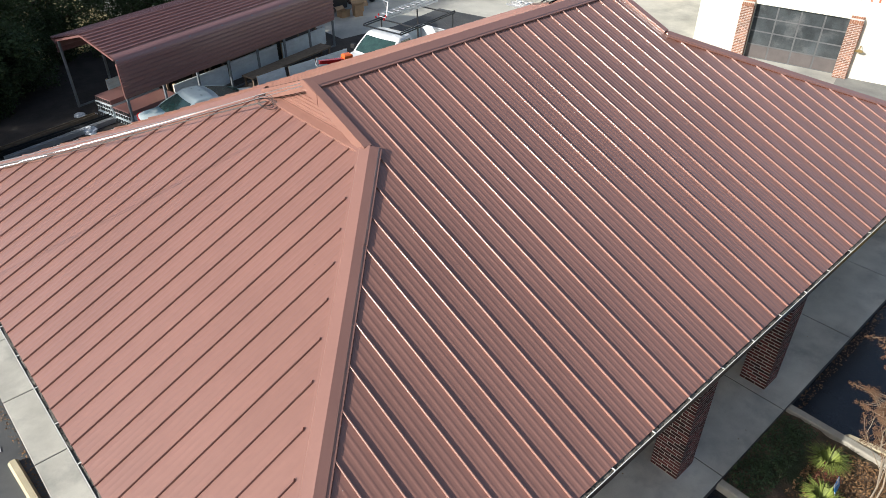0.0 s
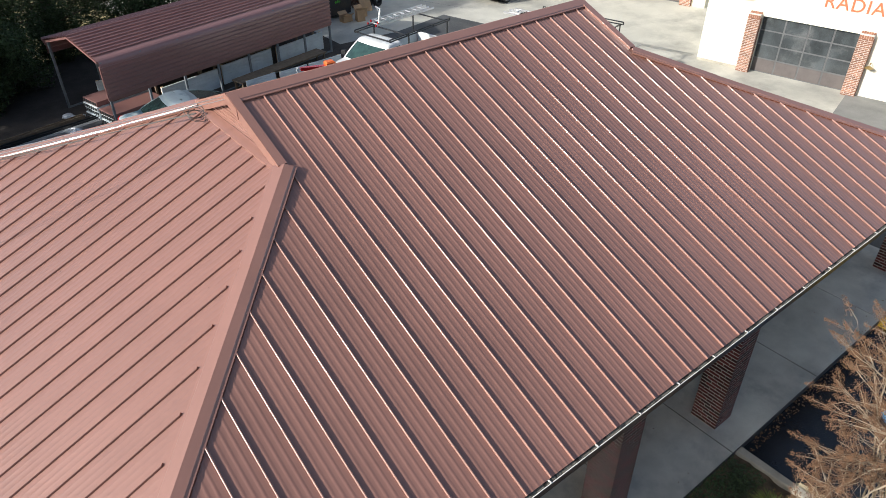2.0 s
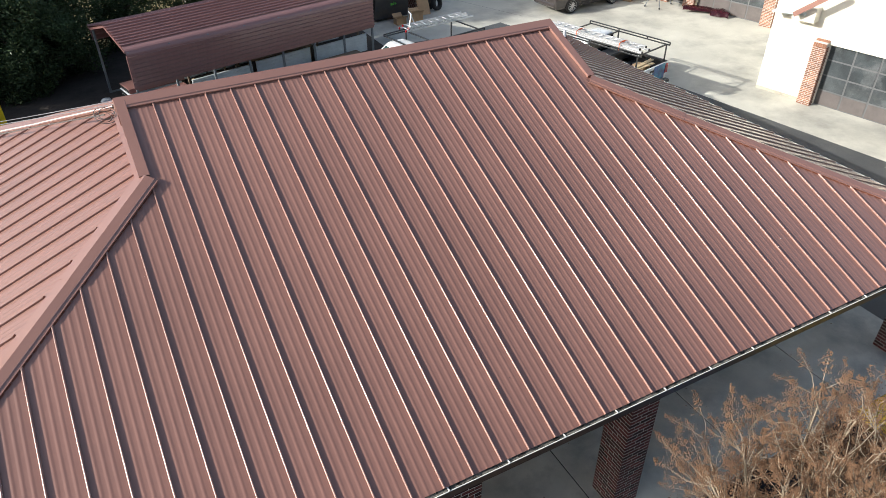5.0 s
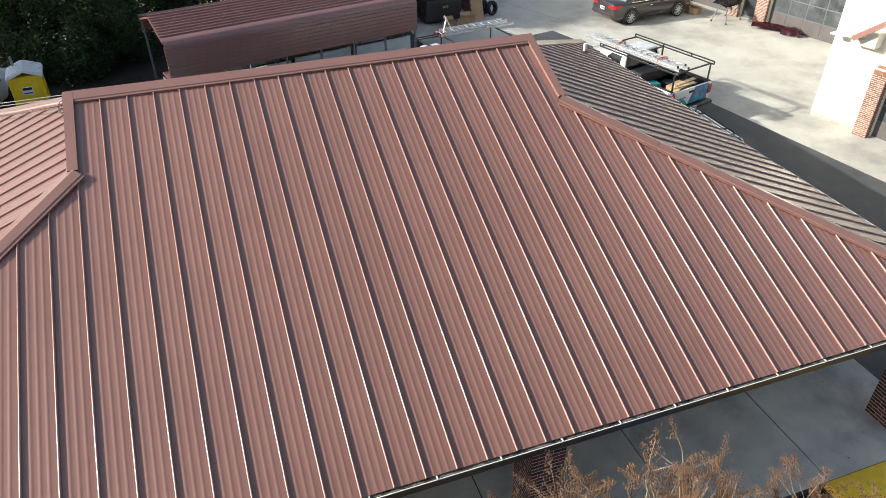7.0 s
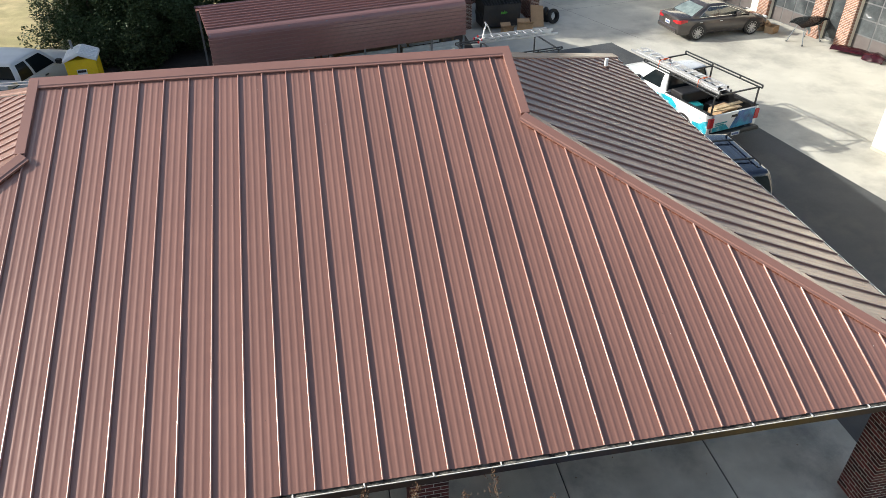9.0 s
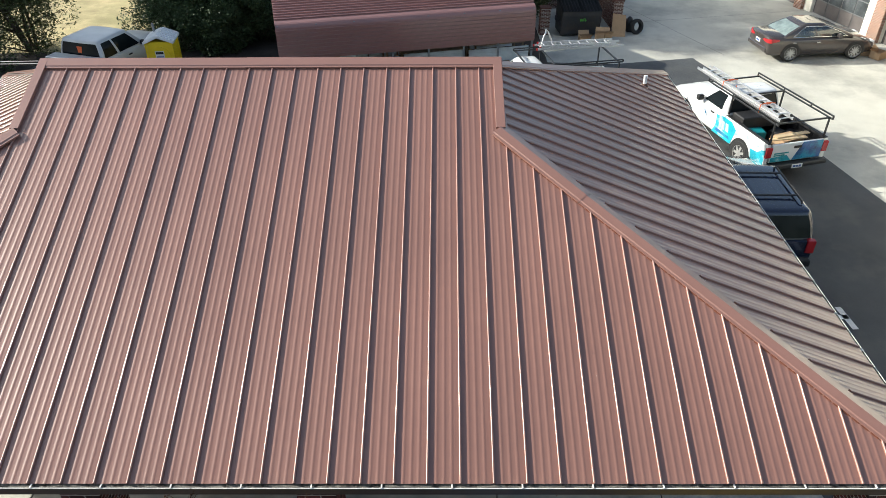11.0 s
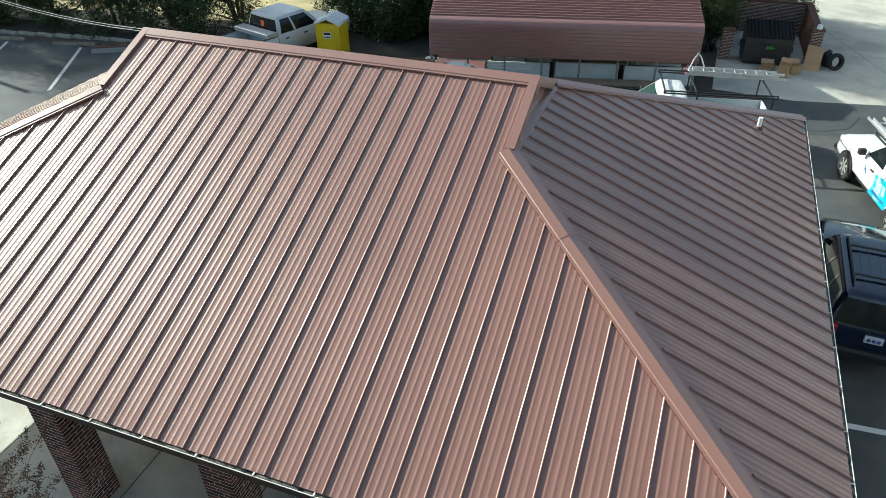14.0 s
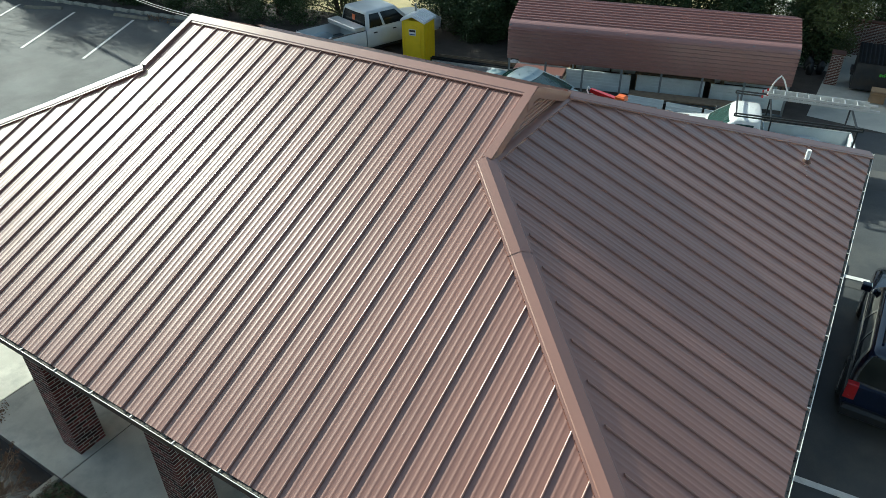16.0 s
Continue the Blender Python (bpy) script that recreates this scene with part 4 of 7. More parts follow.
def siding_panel(name, place, w, h, label, m_=M_SIDING):
    """A pale ribbed sheet fixed on timber studs."""
    t = thing(name, place, label, "siding", "pale framed siding")
    bm = bmesh.new()
    n = max(2, int(h / 0.11))
    prof = []
    for i in range(n):
        z = h * i / n
        prof += [(0.0, z), (0.0, z + h / n * 0.75), (0.012, z + h / n * 0.82), (0.012, z + h / n * 0.95)]
    prof.append((0.0, h))
    back = [(d + 0.02, z) for d, z in prof][::-1]
    loft(bm, [[(0, -d, z) for d, z in prof] + [(0, d + 0.02, z) for d, z in back], [(w, -d, z) for d, z in prof] + [(w, d + 0.02, z) for d, z in back]])
    bmesh.ops.recalc_face_normals(bm, faces=bm.faces)
    part("sheet", bm, m_, t)
    for x in (0.04, w - 0.1):
        bm = bmesh.new()
        box(bm, x, x + 0.07, 0.055, 0.13, 0.0, h)
        part("stud", bm, M_WOOD, t, "pale timber stud")
    return t


for x, y, w, h in ((2.0, 0.55, 2.2, 0.66), (4.4, 0.62, 2.2, 0.68), (6.8, 0.55, 2.3, 0.66), (0.9, 2.5, 2.4, 0.75), (3.35, 2.5, 2.9, 0.8), (6.3, 2.5, 2.8, 0.75)):
    siding_panel("framed_siding", CP @ pose(x, min(y, 2.55), 0.0), w, h, "pale blue-white corrugated siding sheet standing under the carport")
for x, y, w, d, h in ((2.0, 0.95, 1.9, 1.15, 0.75), (4.3, 0.95, 2.6, 1.2, 0.62), (7.1, 0.95, 2.0, 1.15, 0.7), (4.25, -0.62, 3.9, 0.55, 0.40)):
    t = thing("work_bench", CP @ pose(x, y, 0.0), "dark timber bench under the carport", "bench")
    bm = bmesh.new()
    box(bm, 0, w, 0, d, h - 0.05, h)
    part("top", bm, M_WOODDK, t)
    for a in (0.05, w - 0.1):
        for b in (0.05, d - 0.1):
            bm = bmesh.new()
            box(bm, a, a + 0.06, b, b + 0.06, 0, h - 0.05)
            part("leg", bm, M_WOODDK, t)
for x, y, a, w in ((0.62, 13.10, 7, 1.25), (1.98, 13.16, 3, 1.20), (3.26, 13.22, 4, 1.50)):
    siding_panel("framed_siding", pose(x, y, LOT, -8, 0, a), w, 0.56, "pale blue-white corrugated siding sheet leaning on the low bench")
# bundles of long siding sheets stacked by the carport's end, their slotted ends showing
for y, n in ((0.30, 3), (1.22, 4)):
    t = thing("siding_bundle", CP @ pose(0.10, y, 0.0), "stacked bundle of pale siding sheets with maroon tops", "siding bundle", "siding bundles under the carport")
    for k in range(n):
        bm = bmesh.new()
        z = 0.16 * k
        box(bm, 0.03 * (k % 2), 1.9 - 0.05 * (k % 3), 0.0, 0.80, z, z + 0.145, chamfer=0.008)
        part("sheet_pack", bm, M_SIDING if k < n - 1 else M_CARPORT, t)
        for j in range(6):
            bm = bmesh.new()
            box(bm, -0.012 + 0.03 * (k % 2), 0.03 * (k % 2) + 0.002, 0.03 + j * 0.13, 0.12 + j * 0.13, z + 0.025, z + 0.12)
            part("slot", bm, M_STEELBLK, t, "dark slot in the bundle's end")
# items on and by the benches
bm = bmesh.new()
box(bm, 4.55, 5.15, 1.5, 1.8, 0.62, 0.80, CP, chamfer=0.03)
tagged(part("toolbox", bm, M_RED), "red metal toolbox on the bench", "toolbox")
bm = bmesh.new()
box(bm, 7.45, 7.75, 1.5, 1.75, 0.70, 1.0, CP, chamfer=0.03)
tagged(part("bucket_tub", bm, M_WPLASTIC), "white plastic tub on the bench", "tub")
bm = bmesh.new()
disc(bm, (0, 0, 0), (0, 0, 1), 0.17, 0.05, 16, 0.12)
o_ = tagged(part("basin", bm, M_GREEN), "green plastic basin on the bench", "basin")
o_.matrix_basis = CP @ pose(8.3, 1.6, 0.728)
for k, (x, z) in enumerate(((1.85, 0.78), (4.7, 0.66))):
    bm = bmesh.new()
    tube(bm, [(x + 0.1 * math.sin(i), 1.5, z + 0.06 * i) for i in range(6)], 0.025, 6)
    o_ = tagged(part("ribbon", bm, mat("hi_vis", (0.45, 0.62, 0.02), rough=0.7), smooth=True), "bright yellow-green strap on the bench", "strap")
    o_.matrix_basis = CP
rnd = random.Random(11)
for k in range(14):
    x, y = rnd.uniform(0.3, 9.0), rnd.uniform(1.45, 2.0)
    h = rnd.uniform(0.1, 0.28)
    z = 0.75 if x < 3.9 else (0.62 if 4.3 < x < 6.9 else 0.70)
    if x < 2.1 or 3.9 < x < 4.3 or 6.9 < x < 7.1 or 4.4 < x < 5.3 or 7.3 < x < 8.6:
        continue
    bm = bmesh.new()
    box(bm, -rnd.uniform(0.08, 0.2), rnd.uniform(0.08, 0.2), -0.1, 0.1, 0, h, chamfer=0.02)
    o_ = tagged(part("storage_bin", bm, rnd.choice([M_BLACK, M_WOODDK, M_STEELBLK, M_CARD])), "small storage box on the bench", "box", "boxes on the benches")
    o_.matrix_basis = CP @ pose(x, y, z, 0, 0, rnd.uniform(-30, 30))

# stacked beams and offcuts west of the carport
for x, y, a, L, m_, lb in ((-6.11, 13.86, 10, 3.6, M_ALU, "long bare aluminium rail on the ground"), (-6.21, 14.23, 8, 3.9, M_STEELBLK, "dark steel channel on the ground"),
                           (-6.32, 14.61, 11, 3.4, M_WOODDK, "weathered timber beam on the ground"), (-18.08, 11.86, 28, 2.3, M_ALU, "long bare aluminium rail on the ground"),
                           (-18.09, 12.29, 27, 2.6, M_CARPORT, "maroon steel channel on the ground"), (-17.99, 12.66, 25, 2.3, M_WOODDK, "weathered timber beam on the ground")):
    bm = bmesh.new()
    rings = []
    for s in (-L / 2, L / 2):
        rings.append([(s, -0.09, 0), (s, 0.09, 0), (s, 0.09, 0.16), (s, 0.06, 0.16), (s, 0.06, 0.03), (s, -0.06, 0.03), (s, -0.06, 0.16), (s, -0.09, 0.16)])
    loft(bm, rings)
    bmesh.ops.recalc_face_normals(bm, faces=bm.faces)
    o_ = tagged(part("beam", bm, m_), lb, "beam", "beams on the ground")
    o_.matrix_basis = pose(x, y, ground_z(x, y) + 0.005, 0, 0, a)

# crumpled white plastic scraps in the yard
for k, (x, y, r) in enumerate(((-5.02, 15.42, 0.20), (-5.24, 13.95, 0.26), (-4.63, 15.19, 0.10))):
    bm = bmesh.new()
    bmesh.ops.create_icosphere(bm, subdivisions=3, radius=r)
    for v in bm.verts:
        v.co *= 1 + 0.45 * noise.noise(v.co * (6 + k) + Vector((k * 3.1, 0, 0))) + 0.18 * noise.noise(v.co * 19)
        v.co.z = max(0.0, v.co.z * 0.55)
    o_ = tagged(part("plastic_scrap", bm, M_WPLASTIC), "crumpled white plastic scrap on the dark earth", "scrap", "plastic scraps in the yard")
    o_.location = (x, y, LOT + 0.006)


# ---- dumpster, its brick enclosure, cardboard and tyres ----
DP = pose(7.16, 18.95, LOT, 0, 0, 5) @ Matrix.Scale(0.90, 4)
dump = thing("dumpster", DP, "black steel dumpster with ribbed plastic lids and a green mark", "dumpster")
bm = bmesh.new()
loft(bm, [[(0.0, 0.12, 0.12), (1.95, 0.12, 0.12), (1.95, 1.35, 0.12), (0.0, 1.35, 0.12)], [(0.0, 0.0, 1.05), (1.95, 0.0, 1.05), (1.95, 1.45, 1.05), (0.0, 1.45, 1.05)],
          [(0.0, 0.0, 1.25), (1.95, 0.0, 1.25), (1.95, 1.45, 1.6), (0.0, 1.45, 1.6)]])
part("body", bm, M_DUMP, dump)
for i in range(2):
    bm = bmesh.new()
    x0 = i * 0.98
    n = 25
    rows = []
    for k in range(n + 1):
        x = x0 + 0.97 * k / n
        h = 0.035 if k % 4 in (1, 2) else 0.0
        rows.append([bm.verts.new((x, -0.05, 1.27 + h)), bm.verts.new((x, 0.7, 1.47 + h)), bm.verts.new((x, 1.47, 1.63 + h))])
    for a, b in zip(rows, rows[1:]):
        for j in range(2):
            bm.faces.new((a[j], b[j], b[j + 1], a[j + 1]))
    bmesh.ops.solidify(bm, geom=bm.faces[:], thickness=0.02)
    part("lid", bm, M_BLACK, dump, "black ribbed plastic lid")
for x0 in (-0.12, 1.95):
    bm = bmesh.new()
    box(bm, x0, x0 + 0.12, 0.35, 1.1, 0.6, 0.8, chamfer=0.01)
    part("fork_pocket", bm, M_DUMP, dump)
bm = bmesh.new()
for x, z, w, h in ((0.90, 0.78, 0.08, 0.12), (1.0, 0.78, 0.05, 0.1), (1.07, 0.78, 0.03, 0.16), (1.12, 0.82, 0.12, 0.03), (1.15, 0.77, 0.03, 0.15)):
    hexa(bm, [(x, -0.012 + (1.05 - z) * 0.12, z), (x + w, -0.012 + (1.05 - z) * 0.12, z), (x + w, 0.01 + (1.05 - z) * 0.12, z), (x, 0.01 + (1.05 - z) * 0.12, z), (x, -0.012 + (1.05 - z - h) * 0.12, z + h), (x + w, -0.012 + (1.05 - z - h) * 0.12, z + h), (x + w, 0.01, z + h), (x, 0.01, z + h)])
part("mark", bm, M_GREEN, dump, "green painted mark")


def brick_wall(name, place, L, D, H, label):
    t = thing(name, place, label, "brick wall")
    bm = bmesh.new()
    box(bm, 0.004, L - 0.004, 0.004, D - 0.004, 0, H)
    core = part("core", bm, M_MORTAR, t)
    bm = bmesh.new()
    brick_pile(bm, 0, L, 0, D, 0, H)
    tagged(part("brickwork", bm, M_BRICK_D, core), kind="stuff")
    bm = bmesh.new()
    box(bm, -0.03, L + 0.03, -0.03, D + 0.03, H, H + 0.06, chamfer=0.01)
    part("coping", bm, M_BRICK_D, t, "brick coping")
    return t


brick_wall("enclosure_wall", pose(9.88, 20.20, LOT, 0, 0, 92), 3.4, 0.24, 1.35, "red brick wall of the dumpster enclosure")
brick_wall("enclosure_wall", pose(6.34, 23.45, LOT, 0, 0, 3), 3.4, 0.24, 1.35, "red brick wall of the dumpster enclosure")
brick_wall("enclosure_pier", pose(9.54, 19.66, LOT, 0, 0, 3), 0.42, 0.42, 1.38, "red brick pier of the dumpster enclosure")
brick_wall("enclosure_pier", pose(6.26, 19.35, LOT, 0, 0, 3), 0.42, 0.42, 1.15, "red brick pier of the dumpster enclosure")
bm = bmesh.new()
disc(bm, (0, 0, 0.08), (0, 0, 1), 0.11, 0.16, 16, 0.09)
o_ = tagged(part("bottle_jug", bm, M_WPLASTIC, smooth=True), "white plastic jug on the brick pier", "jug")
o_.matrix_basis = pose(9.76, 19.88, LOT + 1.445)


def carton(x, y, a, w, d, h, flaps=True, lean=0):
    t = thing("carton", pose(x, y, LOT + 0.002, lean, 0, a), "open brown cardboard carton on the concrete", "cardboard box", "cartons by the dumpster")
    bm = bmesh.new()
    for q in ((0, w, 0, 0.012, 0, h), (0, w, d - 0.012, d, 0, h), (0, 0.012, 0.012, d - 0.012, 0, h), (w - 0.012, w, 0.012, d - 0.012, 0, h), (0.012, w - 0.012, 0.012, d - 0.012, 0, 0.012)):
        box(bm, *q)
    part("body", bm, M_CARD, t)
    if flaps:
        for s in (0, 1):
            bm = bmesh.new()
            y0 = 0.0 if s == 0 else d
            y1 = y0 + (-1 if s == 0 else 1) * d * 0.42
            hexa(bm, [(0, y0, h), (w, y0, h), (w, y1, h + 0.12), (0, y1, h + 0.12), (0, y0, h + 0.01), (w, y0, h + 0.01), (w, y1, h + 0.13), (0, y1, h + 0.13)])
            bmesh.ops.recalc_face_normals(bm, faces=bm.faces)
            part("flap", bm, M_CARD, t)
    return t


carton(7.90, 18.22, 4, 0.48, 0.38, 0.28)
carton(8.48, 17.95, -10, 0.38, 0.34, 0.52)
carton(9.00, 18.40, 8, 0.34, 0.34, 0.36)
bm = bmesh.new()
hexa(bm, [(9.46, 19.10, -0.155), (10.06, 19.06, -0.155), (10.06, 19.075, -0.155), (9.46, 19.115, -0.155), (9.50, 19.56, 0.74), (10.10, 19.53, 0.66), (10.10, 19.545, 0.66), (9.50, 19.575, 0.74)])
bmesh.ops.recalc_face_normals(bm, faces=bm.faces)
tagged(part("cardboard_sheet", bm, M_CARD), "large flattened cardboard leaning on the brick pier", "cardboard")
for x, y, z, tilt, a in ((10.62, 19.50, 0.17, 78, 25),):
    bm = bmesh.new()
    lathe(bm, [(-0.1, 0.20), (-0.11, 0.25), (-0.1, 0.31), (-0.05, 0.335), (0.05, 0.335), (0.1, 0.31), (0.11, 0.25), (0.1, 0.20), (-0.1, 0.20)], axis="z")
    o_ = tagged(part("tyre", bm, M_TYRE, smooth=True), "old black tyre standing by the brick pier", "tyre")
    o_.matrix_basis = pose(x, y, z, tilt, 0, a)
bm = bmesh.new()
bmesh.ops.create_icosphere(bm, subdivisions=3, radius=0.36)
for v in bm.verts:
    v.co *= 1 + 0.25 * noise.noise(v.co * 4)
    v.co.z = max(-0.3, v.co.z * 1.15)
bag_mesh = tagged(part("rubbish_bag", bm, M_BAG, smooth=True), "black plastic rubbish bag beside the tyres", "rubbish bag", "rubbish bags")
bag_mesh.matrix_basis = pose(10.36, 19.85, LOT + 0.305 * 0.95, 0, 0, 20) @ Matrix.Diagonal((0.55, 0.6, 0.95, 1.0))
for x, y, a, k in ((5.62, 20.05, 40, 0.7), (5.95, 20.35, 160, 0.75), (5.50, 20.60, 250, 0.8)):
    bag = copy_thing(bag_mesh, pose(x, y, LOT + 0.305 * k, 0, 0, a) @ Matrix.Scale(k, 4))
    tagged(bag, "shiny black plastic rubbish bag by the carport's end")

# ---- portable toilet ----
WC = pose(-8.62, 13.78, LOT, 0, 0, 6) @ Matrix.Diagonal((0.84, 0.84, 0.858, 1.0))
wc = thing("portable_toilet", WC, "yellow plastic portable toilet with a white ribbed roof", "portable toilet")
hw = 0.58
bm = bmesh.new()
box(bm, -hw, hw, -hw, hw, 0.0, 2.02, chamfer=0.03)
part("cabin", bm, M_YPLASTIC, wc)
bm = bmesh.new()
box(bm, -0.44, 0.40, -hw - 0.03, -hw + 0.005, 0.10, 1.60, chamfer=0.008)
arch = [(-0.44 + 0.84 * i / 10, 1.60 + 0.22 * math.sin(math.pi * i / 10)) for i in range(11)]
loft(bm, [[(x, -hw - 0.03, z) for x, z in arch], [(x, -hw + 0.004, z) for x, z in arch]])
bmesh.ops.recalc_face_normals(bm, faces=bm.faces)
wdoor = part("door", bm, M_YPLASTIC, wc, "arched yellow door")
bm = bmesh.new()
box(bm, 0.24, 0.34, -hw - 0.06, -hw - 0.03, 0.82, 0.98, chamfer=0.01)
part("latch", bm, M_YPLASTIC, wdoor)
for z in (0.35, 0.8, 1.25):
    bm = bmesh.new()
    box(bm, -0.48, -0.42, -hw - 0.05, -hw, z - 0.06, z + 0.06, chamfer=0.01)
    part("hinge", bm, M_YPLASTIC, wdoor)
# raised edges and corner posts of the moulded cabin
for sx in (-1, 1):
    bm = bmesh.new()
    box(bm, sx * (hw - 0.03) - 0.045, sx * (hw - 0.03) + 0.045, -hw - 0.022, -hw + 0.05, 0.02, 1.98, chamfer=0.012)
    part("corner_post", bm, M_YPLASTIC, wc)
    for y in (-0.3, -0.05, 0.2, 0.42):
        bm = bmesh.new()
        box(bm, sx * hw - 0.012, sx * hw + 0.012, y - 0.03, y + 0.03, 0.12, 1.85, chamfer=0.008)
        part("side_rib", bm, M_YPLASTIC, wc)
bm = bmesh.new()
box(bm, -0.21, 0.17, -hw - 0.036, -hw - 0.030, 1.34, 1.64)
notice = part("notice", bm, M_PLATE, wdoor, "white notice plate")
bm = bmesh.new()
box(bm, -0.18, 0.14, -hw - 0.042, -hw - 0.036, 1.51, 1.61)
part("print_bar", bm, M_BLACK, notice)
bm = bmesh.new()
box(bm, -0.18, 0.14, -hw - 0.042, -hw - 0.036, 1.37, 1.42)
part("print_bar", bm, M_BARBLUE, notice)
bm = bmesh.new()
n = 20
ring0, ring1 = [], []
for k in range(n + 1):
    x = -hw - 0.07 + 2 * (hw + 0.07) * k / n
    z = 2.30 - 0.26 * abs(x) / (hw + 0.07)
    ring0.append((x, z))
for y0, y1 in ((-hw - 0.07, hw + 0.07),):
    loft(bm, [[(x, y0, z) for x, z in ring0] + [(x, y0, z - 0.09) for x, z in ring0[::-1]], [(x, y1, z) for x, z in ring0] + [(x, y1, z - 0.09) for x, z in ring0[::-1]]])
bmesh.ops.recalc_face_normals(bm, faces=bm.faces)
wc_roof = part("roof", bm, M_WPLASTIC, wc, "white ribbed translucent roof")
for k in range(7):
    y = -hw + 2 * hw * k / 6
    for s in (-1, 1):
        bm = bmesh.new()
        bar(bm, (0.04 * s, y, 2.30), (s * (hw + 0.03), y, 2.075), 0.06, 0.04)
        part("rib", bm, M_WPLASTIC, wc_roof)
bm = bmesh.new()
disc(bm, (-0.35, 0.42, 2.30), (0, 0, 1), 0.05, 0.5, 12)
part("vent_stack", bm, M_GALV, wc, smooth=True)

# service wires that leave the west end of the ridge, and the pole that carries them
for k in range(2):
    bm = bmesh.new()
    a = Vector((CX - RIDGE - 0.02, 0.05 + 0.05 * k, RZ - 0.06 + 0.03 * k))
    b = Vector((-36.1, 10.85 + 0.05 * k, 8.15 + 0.3 * k))
    pts = []
    for i in range(25):
        u = i / 24
        p = a.lerp(b, u)
        p.z -= (1.75 + 0.08 * k) * 4 * u * (1 - u)
        pts.append(p)
    tube(bm, pts, 0.006, 5)
    tagged(part("service_wire", bm, M_PALEWIRE, smooth=True), "pale overhead service wire from the ridge", "wire", kind="structure")
bm = bmesh.new()
tube(bm, [(-36.2, 10.97, -0.4), (-36.2, 10.97, 4.5), (-36.2, 10.97, 8.65)], 0.16, 12, 0.11)
tagged(part("utility_pole", bm, M_BARK, smooth=True), "tall weathered timber utility pole by the lot", "utility pole")

# ---- vehicles: length along local y, nose at +y ----
def ring(y, w, z0, z1, z2, wt, bulge=0.03):
    """A body section: sill, flank with a slight bulge, shoulder and top, from side to side."""
    half = [(w * 0.90, z0), (w * 0.985, z0 + 0.10), (w + bulge * 0.0, z0 + (z1 - z0) * 0.55), (w * 0.985, z1 - 0.05), (w * 0.95, z1), (wt, z2)]
    return [(-x, y, z) for x, z in half] + [(0.0, y, z2 + 0.012)] + [(x, y, z) for x, z in half[::-1]] + [(0.0, y, z0)]


def wheel(parent, x, y, r, w=0.24, spokes=5, rim_mat=None, k=0.73):
    """Tyre, dark dish and a spoked rim; k is the rim's share of the radius."""
    bm = bmesh.new()
    lathe(bm, [(-w / 2, r * k), (-w / 2, r * 0.92), (-w * 0.4, r), (w * 0.4, r), (w / 2, r * 0.92), (w / 2, r * k), (w * 0.3, r * (k - 0.03)), (-w * 0.3, r * (k - 0.03)), (-w / 2, r * k)])
    for sd in (-1, 1):
        disc(bm, (sd * w * 0.20, 0, 0), (1, 0, 0), r * (k - 0.02), 0.02, 24)
    t = part("wheel", bm, M_TYRE, parent, smooth=True)
    t.matrix_basis = Matrix.Translation((x, y, r))
    s = 1 if x > 0 else -1
    bm = bmesh.new()
    disc(bm, (s * w * 0.40, 0, 0), (1, 0, 0), r * 0.16, 0.05, 16)
    for i in range(spokes):
        a = 2 * math.pi * i / spokes
        d = Vector((0, math.cos(a), math.sin(a)))
        bar(bm, Vector((s * w * 0.42, 0, 0)) + d * r * 0.12, Vector((s * w * 0.36, 0, 0)) + d * r * (k - 0.01), r * (1.25 / spokes), 0.05, up=(1, 0, 0))
    lathe(bm, [(s * w * 0.22, r * (k - 0.05)), (s * w * 0.44, r * (k - 0.01)), (s * w * 0.51, r * (k + 0.02)), (s * w * 0.505, r * (k + 0.045))])
    part("rim", bm, rim_mat or M_RIM, t, "silver wheel rim")
    return t


def arches(parent, hw, ys, r):
    for y in ys:
        for s in (-1, 1):
            bm = bmesh.new()
            disc(bm, (s * (hw - 0.02), y, r * 1.02), (1, 0, 0), r * 1.16, 0.075, 28)
            bmesh.ops.bisect_plane(bm, geom=bm.verts[:] + bm.edges[:] + bm.faces[:], plane_co=(0, 0, 0.24), plane_no=(0, 0, -1), clear_outer=True)
            part("wheel_arch", bm, M_BLACK, parent)


def quad_panel(name, pts, off, material, parent, label=""):
    """A thin pane through four corners, lifted by off along its face."""
    p = [Vector(q) for q in pts]
    n = (p[1] - p[0]).cross(p[3] - p[0]).normalized()
    bm = bmesh.new()
    hexa(bm, [q - n * 0.01 for q in p] + [q + n * off for q in p])
    bmesh.ops.recalc_face_normals(bm, faces=bm.faces)
    return part(name, bm, material, parent, label)


